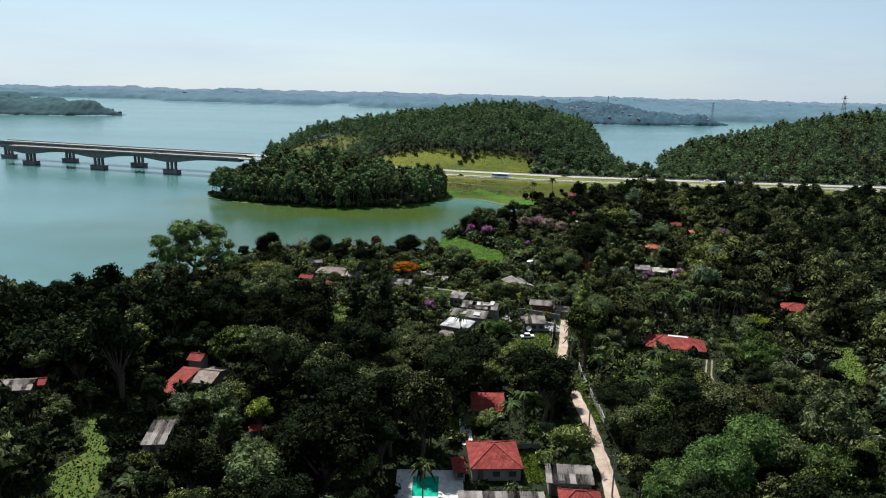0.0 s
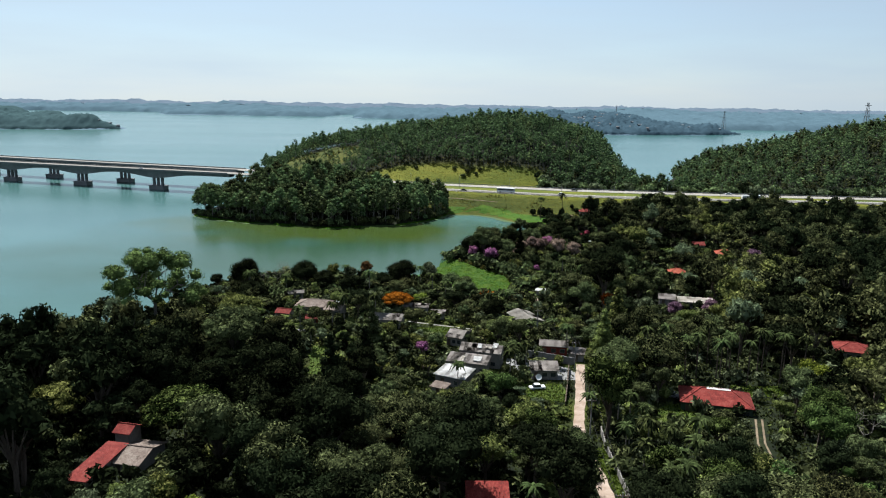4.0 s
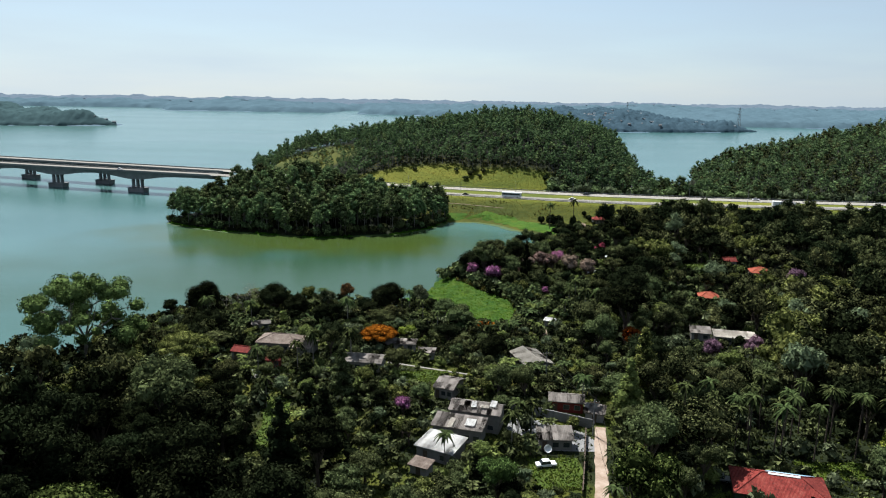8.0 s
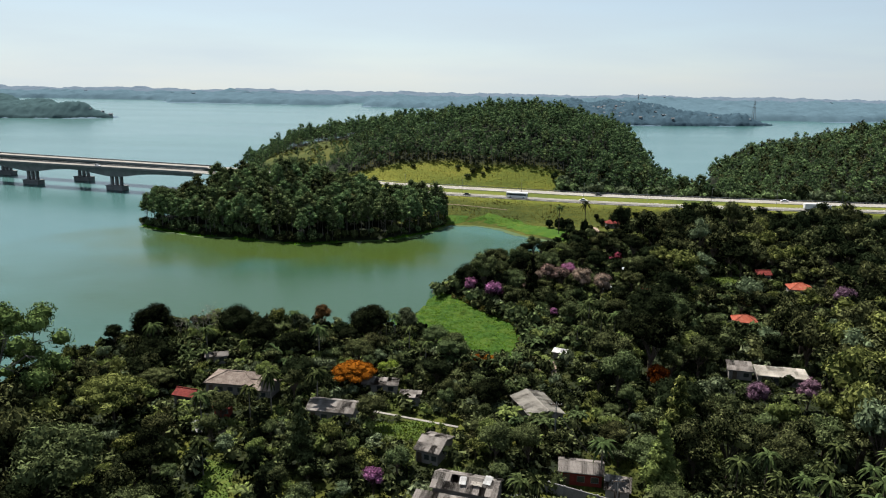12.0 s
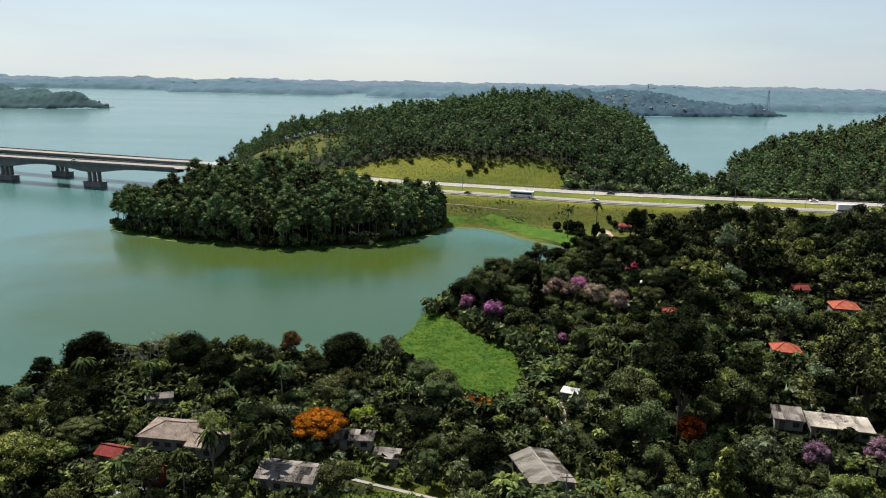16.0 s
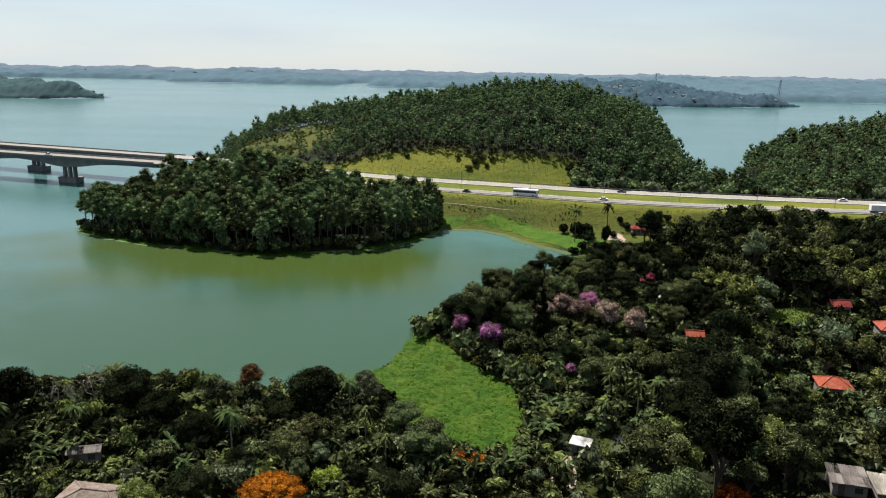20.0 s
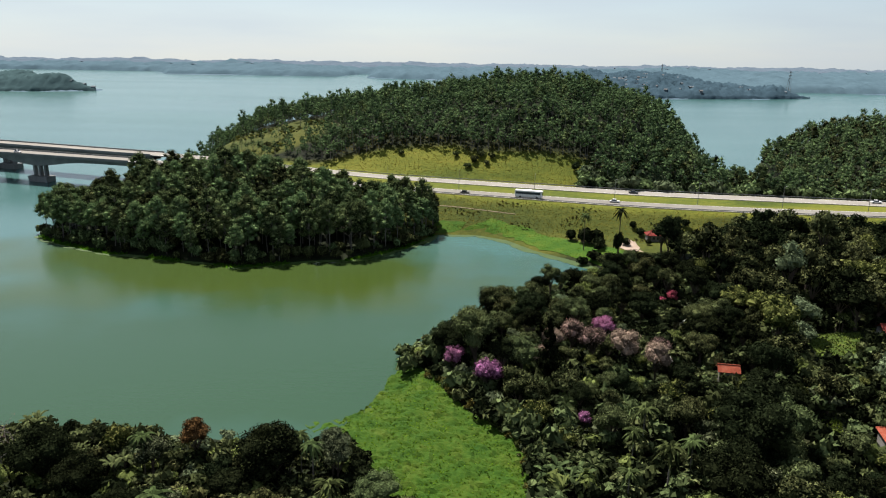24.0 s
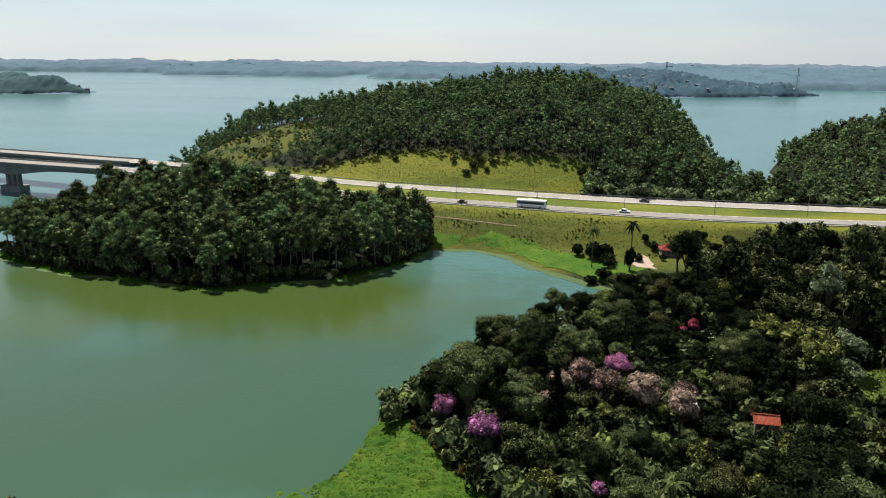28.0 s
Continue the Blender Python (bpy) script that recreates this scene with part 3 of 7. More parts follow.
road_z = one(lambda x, y: deck_height(x) + 0.12)
SHORE_X = -158
for nm, line in (("near", NEAR_ROAD), ("far", FAR_ROAD)):
    full = smooth_line(line)
    land, water_run = [p for p in full if p[0] > SHORE_X - 8], [p for p in full if p[0] < SHORE_X]
    solid("road", ribbon(land, (-5.2, 5.2), road_z, 0.5), "asphalt_pale", "sun-bleached pale highway carriageway", "road", kind="structure")
    for off in (-4.6, 4.5):
        solid("road_line", ribbon(land, (off, off + 0.16), one(lambda x, y: deck_height(x) + 0.13), 0.006), "white_paint", "worn white edge line on highway", "road marking", kind="structure")
    # guard rail on the outer side of each carriageway
    out = -6.0 if nm == "near" else 6.0
    rail = thing("guard_rail", "galvanised steel guard rail along highway", "guard rail", "highway guard rails")
    run = [p for p in land if -60 < p[0] < 330]
    part("beam", ribbon(run, (out, out + 0.12), one(lambda x, y: deck_height(x) + 0.8), 0.32), "steel", rail)
    post = boxed(-0.07, -0.07, -0.4, 0.07, 0.07, 0.75)
    first = None
    for p, q in list(zip(run[:-1], run[1:]))[::2]:
        d = (Vector(q) - Vector(p)).normalized()
        spot = Vector((p[0] - d.y * (out + 0.2), p[1] + d.x * (out + 0.2), float(deck_height(p[0]))))
        if first is None:
            ob = part("post", post, "steel", rail)
            first = ob.data
        else:
            ob = part("post", first, "steel", rail)
        ob.location = spot
    # the bridge deck with parapets on box girders that deepen over the piers
    br = thing("bridge", "long grey concrete highway bridge on piers in the lake", "bridge", "twin highway bridges")
    part("deck", ribbon(water_run, (-6.0, 6.0), road_z, 0.55), "asphalt_pale", br, "pale asphalt bridge deck")
    for off in (-6.2, 5.85):
        part("parapet", ribbon(water_run, (off, off + 0.35), one(lambda x, y: deck_height(x) + 0.85), 1.3), "concrete", br, "grey concrete parapet")
    piers = (-222, -290, -358) if nm == "near" else (-265, -336, -404)

    def girder_depth(x, piers=piers):
        return 2.3 + 3.3 * max(math.exp(-((x - q) / 19.0) ** 2) for q in piers)

    pts = resample(water_run, 3.0)
    bm = bmesh.new()
    ring = []
    for i, p in enumerate(pts):
        d = (Vector(pts[min(i + 1, len(pts) - 1)]) - Vector(pts[max(i - 1, 0)])).normalized()
        s = Vector((-d.y, d.x))
        zt = float(deck_height(p[0])) - 0.4
        zb = zt - girder_depth(p[0])
        ring.append([bm.verts.new((p[0] + s.x * o, p[1] + s.y * o, z)) for o, z in ((-3.6, zt), (3.6, zt), (2.9, zb), (-2.9, zb))])
    for r, q in zip(ring[:-1], ring[1:]):
        for k in range(4):
            bm.faces.new((r[k], r[(k + 1) % 4], q[(k + 1) % 4], q[k]))
    bmesh.ops.recalc_face_normals(bm, faces=bm.faces)
    part("girder", bm, "concrete", br, "haunched concrete box girder")
    for q in piers:
        yq = float(np.interp(q, [p[0] for p in water_run], [p[1] for p in water_run]))
        zt = float(deck_height(q)) - 0.4 - girder_depth(q)
        pier = part("pier", boxed(-6.5, -3.2, -2.5, 6.5, 3.2, 2.9, bevel=0.25), "concrete", br, "wide pile cap with three columns")
        pier.matrix_basis = pose(q, yq, 0, 0, 0, -15)
        for cx in (-3.7, 0, 3.7):
            part("column", boxed(cx - 0.75, -1.1, 2.9, cx + 0.75, 1.1, zt + 0.2, bevel=0.15), "concrete", pier)
        part("cap_band", boxed(-6.7, -3.4, 2.55, 6.7, 3.4, 2.95), "concrete", pier)

# highway lamp columns between the carriageways
lamp_first = None
for k in range(9):
    x = -25 + k * 34
    y = float(np.interp(x, [p[0] for p in NEAR_ROAD], [p[1] for p in NEAR_ROAD])) + 8.5
    at = (x, y, float(ground([x], [y])[0]))
    if lamp_first is None:
        lamp_first = thing("street_lamp", "tall slim grey lamp column beside highway", "street lamp", "highway lamps", at=at)
        bm = bmesh.new()
        tube(bm, (0, 0, -0.3), (0, 0, 9), 0.13, 0.07)
        part("pole", bm, "steel", lamp_first)
        bm = bmesh.new()
        tube(bm, (0, 0, 8.95), (0, -1.8, 9.4), 0.06, 0.05)
        part("arm", bm, "steel", lamp_first)
        part("lamp_head", boxed(-0.15, -2.4, 9.32, 0.15, -1.7, 9.48, bevel=0.04), "steel", lamp_first)
    else:
        copy_thing(lamp_first, pose(*at))


# ---- patches of open ground ----
def patch(name, poly, mat, label, category, lift=0.12, cell=2.5, kind="structure", lumps=0.0):
    """Open ground laid over the terrain within an outline."""
    p = np.array(poly, float)
    xs, ys = np.arange(p[:, 0].min(), p[:, 0].max() + cell, cell), np.arange(p[:, 1].min(), p[:, 1].max() + cell, cell)
    bm = bmesh.new()
    edge = [bm.verts.new((a, b, 0)) for a, b in resample(poly + [poly[0]], cell)[:-1]]
    bm.faces.new(edge)
    for x in xs[1:-1]:
        bmesh.ops.bisect_plane(bm, geom=bm.verts[:] + bm.edges[:] + bm.faces[:], plane_co=(x, 0, 0), plane_no=(1, 0, 0))
    for y in ys[1:-1]:
        bmesh.ops.bisect_plane(bm, geom=bm.verts[:] + bm.edges[:] + bm.faces[:], plane_co=(0, y, 0), plane_no=(0, 1, 0))
    z = ground([v.co.x for v in bm.verts], [v.co.y for v in bm.verts])
    for v, h in zip(bm.verts, z):
        v.co.z = max(h, -0.05) + lift + (lumps * max(-0.3, noise.noise((v.co.x * 0.8, v.co.y * 0.8, 0.0)) + 0.5 * noise.noise((v.co.x * 0.25, v.co.y * 0.25, 3.0))) if lumps else 0.0)
    bmesh.ops.recalc_face_normals(bm, faces=bm.faces)
    if sum(f.normal.z for f in bm.faces) < 0:
        bmesh.ops.reverse_faces(bm, faces=bm.faces)
    return solid(name, bm, mat, label, category, kind=kind)


def wobble(poly, amount, seed, step=3.0):
    r = np.random.default_rng(seed)
    return [(x + r.uniform(-amount, amount), y + r.uniform(-amount, amount)) for x, y in resample(poly + [poly[0]], step)[:-1]]


MARSH = [(4, 374), (0, 370), (-2, 361), (-3, 355), (-5, 350), (-9, 345), (-5, 339), (-4, 331), (2, 322), (9, 312), (18, 305), (26, 307), (29, 318), (29, 328), (26, 338), (19, 347), (13, 357), (9, 365)]
LAWNS = {"west": [(-74, 145), (-71, 145), (-67, 134), (-63, 129), (-59, 116), (-57, 107), (-62, 106), (-66, 113), (-70, 119), (-67, 127), (-71, 136)],
         "east": [(114, 217), (125, 217), (116, 190), (108, 174), (101, 174), (103, 190)],
         "village": [(-8, 267), (6, 268), (3, 259), (-7, 259)],
         "garden": [(-40, 250), (-33, 247), (-27, 229), (-29, 219), (-34, 222), (-36, 236)],
         "far_garden": [(101, 376), (104, 396), (120, 398), (114, 388), (108, 378)],
         "house": [(15.6, 131), (19.5, 131), (18.8, 120.5), (15.8, 120.5)],
         "side": [(-0.5, 147), (3.4, 147.5), (3.8, 139), (0.5, 138.5)],
         "hip_house": [(52, 203), (60, 208), (64, 197), (60, 190), (50, 194)],
         "lane": [(33.2, 178), (35.6, 178), (34.8, 160), (34.3, 146), (33.2, 146), (33.4, 160)],
         "plot": [(23, 221), (33, 222), (33, 208), (24, 207)],
         "palms": [(78, 222), (92, 222), (90, 214), (80, 215)],
         "pond": [(41.5, 310), (46, 308), (50.5, 309.5), (51, 314), (47, 316.5), (42.5, 314)],
         "east_garden": [(84, 350), (92, 350), (89, 341), (83, 341)]}
TRACK = [(29.5, 104), (31, 125), (31.6, 145), (31.8, 162), (31.2, 178), (33, 192), (36, 207), (38.5, 222), (41, 236)]
DRIVE = [(68, 174), (70, 182), (73, 190), (76, 198)]
PATH = [(-11, 273.5), (-4, 271.5), (4, 268), (11, 266)]
patch("marsh", wobble(MARSH, 0.8, 3), "marsh", "bright green floating marsh meadow at the water's edge", "marsh", 0.25, 0.75, lumps=0.75)
for nm, poly in LAWNS.items():
    if nm == "pond":
        patch("water", wobble(poly, 0.4, 4), "pond_water", "still olive-green garden pond", "pond")
    else:
        patch("lawn", wobble(poly, 1.1, len(nm)), "lawn", "sunlit mown grass clearing among trees", "lawn")
patch("bare_ground", wobble([(71, 490), (75, 493), (79, 484), (78, 474), (73, 477), (70, 484)], 0.9, 9), "earth", "bare orange earth patch by the marsh", "ground")
patch("bare_ground", wobble([(31, 306), (36, 307), (36, 296), (31, 295)], 0.7, 9), "earth", "bare orange earth patch beside shed", "ground")
patch("bare_ground", wobble([(114, 186), (126, 190), (124, 176), (113, 175)], 0.8, 9), "earth", "bare ochre earth bank on grassy slope", "ground")
patch("yard", wobble([(20, 240), (27, 238.5), (37, 233.5), (39, 229), (38, 224), (30, 224), (24, 229), (19, 234)], 0.5, 9), "concrete", "grey worn concrete yard between village houses", "pavement", 0.14)
patch("yard", wobble([(-47, 266), (-41, 267), (-38.5, 263.5), (-44, 259.5), (-48, 261)], 0.4, 3), "concrete", "grey concrete yard before the rambling house", "pavement", 0.14)
patch("bare_ground", wobble([(-42, 261), (-37, 262), (-36.5, 257), (-41, 255.5)], 0.5, 7), "earth", "bare tan earth beside garden trees", "ground")
patch("yard", wobble([(4.0, 145.5), (6.6, 145.5), (6.9, 133.5), (4.6, 133.5)], 0.2, 5), "paving", "pale concrete yard beside red-roofed house", "pavement", 0.14)


def strip_patch(line, w, mat, label, category, lift=0.16):
    h = one(lambda x, y: ground([x], [y])[0] + lift)
    return solid(category, ribbon(smooth_line(line, 2.5), (-w / 2, w / 2), h, 0.4), mat, label, category, kind="structure")


def worn_strip(line, w, mat, label, seed):
    """A lane with ragged edges."""
    r = np.random.default_rng(seed)
    pts = resample(line, 2.0)
    sides = [[], []]
    for i, p in enumerate(pts):
        d = (Vector(pts[min(i + 1, len(pts) - 1)]) - Vector(pts[max(i - 1, 0)])).normalized()
        for k, sgn in ((0, 1), (1, -1)):
            o = w / 2 * r.uniform(0.84, 1.12) * sgn
            sides[k].append((p[0] + d.y * o, p[1] - d.x * o))
    return patch("track", sides[0] + sides[1][::-1], mat, label, "track", 0.16)


worn_strip(TRACK, 2.6, "earth", "rutted pale orange dirt lane", 1)
for off in (-0.75, 0.75):
    worn_strip([(x + off, y) for x, y in DRIVE], 0.45, "dry_earth", "sandy wheel rut of the driveway", 2)
strip_patch(PATH, 0.8, "asphalt_pale", "pale concrete garden path", "path")
# mud flats and terraces on the embankment
strip_patch([(-12, 528), (5, 525), (22, 519), (34, 515)], 0.5, "dry_earth", "narrow earth terrace along embankment", "terrace", 0.1)


def shore_weed(line, seed, wide):
    r = np.random.default_rng(seed)
    pts = resample(line, 1.6)
    bm = bmesh.new()
    prev = None
    w = wide
    for i, p in enumerate(pts):
        d = (Vector(pts[min(i + 1, len(pts) - 1)]) - Vector(pts[max(i - 1, 0)])).normalized()
        s = Vector((d.y, -d.x))
        w = 0.7 * w + 0.3 * wide * r.uniform(0.2, 2.0)
        pair = [bm.verts.new((p[0] + s.x * o, p[1] + s.y * o, z)) for o, z in ((w, 0.05), (-w * 0.4, 0.1), (-3.0, 0.5))]
        if prev:
            for k in range(2):
                bm.faces.new((prev[k], pair[k], pair[k + 1], prev[k + 1]))
        prev = pair
    bmesh.ops.recalc_face_normals(bm, faces=bm.faces)
    if sum(f.normal.z for f in bm.faces) < 0:
        bmesh.ops.reverse_faces(bm, faces=bm.faces)
    return solid("shore_weed", bm, "weed_mat", "light green floating weed fringe along shore", "water weed", kind="stuff")


shore_weed(SPIT[:4][::-1], 5, 3.0)
shore_weed(SPIT[3:11][::-1], 1, 1.6)
shore_weed(SPIT[10:][::-1], 6, 2.6)
shore_weed([(5, 504), (18, 505), (30, 497), (40, 482), (50, 473), (58, 465), (66, 455)], 2, 3.0)
patch("marsh", wobble([(10, 507), (19, 507), (32, 498), (42, 483), (52, 474), (60, 466), (68, 456), (80, 462), (76, 474), (64, 484), (50, 494), (40, 504), (24, 513)], 1.0, 4), "marsh", "green reed flat at the head of the bay", "marsh", 0.12, 3.0)
patch("marsh", wobble([(-4, 505), (4, 505.5), (10.5, 507), (13, 512), (3, 514), (-5, 511)], 0.5, 4), "marsh", "green reed fringe where spit joins embankment", "marsh", 0.17, 3.0)
patch("marsh", wobble([(-9, 338), (-14, 343), (-9, 348), (-3, 349), (-5, 341)], 1.4, 6, 1.2), "marsh", "pale floating weed raft off the marsh", "marsh", 0.05, 0.8, lumps=0.4)


# ---- plants ----
def ball(r, sub=0):
    bm = bmesh.new()
    bmesh.ops.create_icosphere(bm, subdivisions=1 + sub, radius=r)
    v = np.array([q.co[:] for q in bm.verts])
    f = np.array([[q.index for q in t.verts] for t in bm.faces])
    bm.free()
    return v, f


ICO = ball(1.0)
OCTA = np.array([(1, 0, 0), (-1, 0, 0), (0, 1, 0), (0, -1, 0), (0, 0, 1), (0, 0, -1)], float), np.array([(0, 2, 4), (2, 1, 4), (1, 3, 4), (3, 0, 4), (2, 0, 5), (1, 2, 5), (3, 1, 5), (0, 3, 5)])


def join(bits):
    v, f, k = [], [], 0
    for a, b in bits:
        v.append(a), f.append(b + k)
        k += len(a)
    return np.concatenate(v), np.concatenate(f)


def leaves(r, clumps, count, size, low=-0.45, spread=0.75):
    """Small pointed leaves set over the skin of the clumps (x, y, z, radius, height factor), each tilted its own way."""
    c = np.array(clumps, float)
    pick = r.choice(len(c), count, p=c[:, 3] ** 2 / (c[:, 3] ** 2).sum())
    d = r.normal(size=(count, 3))
    d /= np.linalg.norm(d, axis=1)[:, None]
    d[:, 2] = np.where(d[:, 2] < low, -d[:, 2], d[:, 2])
    pos = c[pick, :3] + d * c[pick, 3:4] * r.uniform(0.78, 1.16, (count, 1)) * np.stack([np.ones(count), np.ones(count), c[pick, 4]], 1)
    nrm = d + spread * r.normal(size=(count, 3)) * 0.6
    nrm /= np.linalg.norm(nrm, axis=1)[:, None]
    t = np.cross(nrm, r.normal(size=(count, 3)))
    t /= np.linalg.norm(t, axis=1)[:, None]
    b = np.cross(nrm, t)
    s = (size * r.uniform(0.5, 1.4, count))[:, None]
    v = np.stack([pos - t * s - b * s * 0.5, pos - t * s * 0.7 + b * s * 0.6, pos + t * s], 1).reshape(-1, 3)
    return v, np.arange(count * 3).reshape(-1, 3)


def cores(clumps, shrink=0.88, plain=False):
    v, f = OCTA if plain else ICO
    return join([(v * np.array([c[3], c[3], c[3] * c[4]]) * shrink + np.array(c[:3]), f) for c in clumps])


def stem(p, q, r0, r1, sides=5):
    p, q = np.array(p, float), np.array(q, float)
    d = (q - p) / np.linalg.norm(q - p)
    u = np.cross(d, (0.31, 0.9, 0.2))
    u /= np.linalg.norm(u)
    w = np.cross(d, u)
    a = np.arange(sides) * 2 * math.pi / sides
    ring = np.cos(a)[:, None] * u + np.sin(a)[:, None] * w
    v = np.concatenate([p + ring * r0, q + ring * r1])
    f = []
    for i in range(sides):
        j = (i + 1) % sides
        f += [(i, j, sides + j), (i, sides + j, sides + i)]
    return v, np.array(f)


def broad(seed, h=10.0, w=8.0, base=0.35, lumps=9, count=3600, size=0.21, flat=0.8):
    """Round-headed tree: short bole, spreading limbs, a lumpy crown."""
    r = np.random.default_rng(seed)
    cz, rz, rx = h * (base + 1) / 2, h * (1 - base) / 2, w / 2
    cl = [(0, 0, cz, rx * 0.55, min(1.0, rz / rx))]
    for k in range(lumps):
        a, e = k * 2.4 + r.uniform(-0.4, 0.4), r.uniform(-0.35, 0.95)
        rr = math.sqrt(max(0.05, 1 - e * e)) * 0.62
        cl.append((math.cos(a) * rx * rr, math.sin(a) * rx * rr, cz + e * rz * 0.66, rx * r.uniform(0.32, 0.5), flat))
    limbs = [stem((0, 0, -0.6), (r.normal(0, 0.2), r.normal(0, 0.2), h * base * 1.1), w * 0.045, w * 0.032, 6)]
    for c in cl[1:]:
        limbs.append(stem((0, 0, h * base * r.uniform(0.8, 1.1)), (c[0], c[1], c[2] - c[3] * 0.3), w * 0.02, w * 0.008, 4))
    return join(limbs), join([leaves(r, cl, count, size), cores(cl, 0.88 if count < 800 else 0.8, count < 800)])


def gum(seed, h=15.0, w=8.4, base=0.4, count=1700, size=0.27, tufts=26):
    """Eucalypt: slim pale stem under a domed head of rounded tufts."""
    r = np.random.default_rng(seed)
    cl, limbs = [], [stem((0, 0, -0.6), (r.normal(0, 0.3), r.normal(0, 0.3), h * 0.8), 0.19, 0.08, 5 if count > 300 else 3)]
    for k in range(tufts):
        e = (k + r.uniform(0, 0.9)) / tufts
        z = h * (base + (0.86 - base) * e)
        rad = w * 0.5 * math.sqrt(max(0.02, 1 - (1.3 * e - 0.42) ** 2)) * r.uniform(0.35, 0.86)
        a = k * 2.4 + r.uniform(-0.5, 0.5)
        cl.append((math.cos(a) * rad, math.sin(a) * rad, z, w * r.uniform(0.105, 0.19) * (1.25 if count < 300 else 1.0), r.uniform(0.6, 0.9)))
        if count > 300:
            limbs.append(stem((0, 0, max(1.0, z - h * 0.14)), cl[-1][:3], 0.06, 0.03, 4))
    cl.append((0, 0, h * 0.87, w * 0.2, 0.8))
    return join(limbs), join([leaves(r, cl, count, size, -0.35, 1.1), cores(cl, 0.74, plain=count < 800)])


def cone_tree(seed, h=15.0, w=7.0, count=2400, size=0.3):
    """Dense conical evergreen."""
    r = np.random.default_rng(seed)
    cl = []
    for k in range(16):
        e = (k + 0.5) / 16
        a = k * 2.4
        rad = w * 0.5 * (1 - e) * 0.62 + 0.1
        cl.append((math.cos(a) * rad, math.sin(a) * rad, h * (0.12 + 0.84 * e), w * (0.30 - 0.2 * e), 0.8))
    return stem((0, 0, -0.6), (0, 0, h * 0.9), 0.3, 0.06, 6), join([leaves(r, cl, count, size), cores(cl)])


def umbrella(seed, h=9.5, w=13.0, count=6500, size=0.22):
    """Flat-topped spreading tree in layers."""
    r = np.random.default_rng(seed)
    cl, limbs = [], [stem((0, 0, -0.6), (0, 0, h * 0.5), 0.32, 0.22, 6)]
    for k in range(24):
        a, rad = k * 2.4, w * 0.42 * math.sqrt((k + 0.5) / 24)
        z = h * (0.93 - 0.3 * (rad / (w * 0.42)) ** 2 + r.uniform(-0.05, 0.03))
        cl.append((math.cos(a) * rad, math.sin(a) * rad, z, w * r.uniform(0.11, 0.16), 0.42))
        limbs.append(stem((0, 0, h * 0.45), (cl[-1][0], cl[-1][1], z - 0.3), 0.11, 0.04, 4))
    return join(limbs), join([leaves(r, cl, count, size), cores(cl, 0.94)])


def airy(seed, h=23.5, w=41.0, count=14000, size=0.36):
    """Large open-headed tree whose pale limbs show between the tufts."""
    r = np.random.default_rng(seed)
    cl, limbs = [], [stem((0, 0, -1), (0.3, 0.2, h * 0.34), 0.6, 0.48, 7)]
    for k in range(8):
        a = k * 0.785 + r.uniform(-0.2, 0.2)
        fork = np.array([math.cos(a) * w * 0.2, math.sin(a) * w * 0.2, h * r.uniform(0.5, 0.66)])
        limbs.append(stem((0.3, 0.2, h * 0.3), fork, 0.32, 0.18, 5))
        for q in range(8):
            e, b = r.uniform(0, 1), a + r.uniform(-0.55, 0.55)
            rad = w * 0.47 * r.uniform(0.2, 1.0) * math.sqrt(1 - 0.8 * e * e)
            cl.append((math.cos(b) * rad, math.sin(b) * rad, h * (0.42 + 0.54 * e), w * r.uniform(0.045, 0.08), 0.8))
            limbs.append(stem(fork, np.array(cl[-1][:3]), 0.12, 0.04, 4))
    return join(limbs), join([leaves(r, cl, count, size, -0.7), cores(cl, 0.8)])


def palm(seed, h=9.0, fronds=24, reach=2.9):
    """Feather palm: ringed stem and arching fronds with hanging leaflets."""
    r = np.random.default_rng(seed)
    v, f = [], []
    for k in range(fronds):
        a, lift = k * 2.4, r.uniform(-0.25, 0.9)
        d, s = np.array([math.cos(a), math.sin(a), 0]), np.array([-math.sin(a), math.cos(a), 0])
        spine = [np.array([0, 0, h]) + d * reach * u + np.array([0, 0, 1]) * (lift * reach * u * 1.1 - reach * 1.0 * u * u) for u in np.linspace(0, 1, 6)]
        for i in range(5):
            w0, w1 = reach * 0.14 * (1 - (i / 5) ** 3) * (0.5 if i == 0 else 1), reach * 0.14 * (1 - ((i + 1) / 5) ** 3)
            droop = np.array([0, 0, -0.55])
            for sgn in (1, -1):
                n = len(v)
                v += [spine[i], spine[i + 1], spine[i + 1] + (s * sgn + droop) * w1 + d * 0.1, spine[i] + (s * sgn + droop) * w0 + d * 0.1]
                f += [(n, n + 1, n + 2), (n, n + 2, n + 3)]
    return stem((0, 0, -0.6), (0.1, 0, h), 0.17, 0.12, 7), (np.array(v), np.array(f))


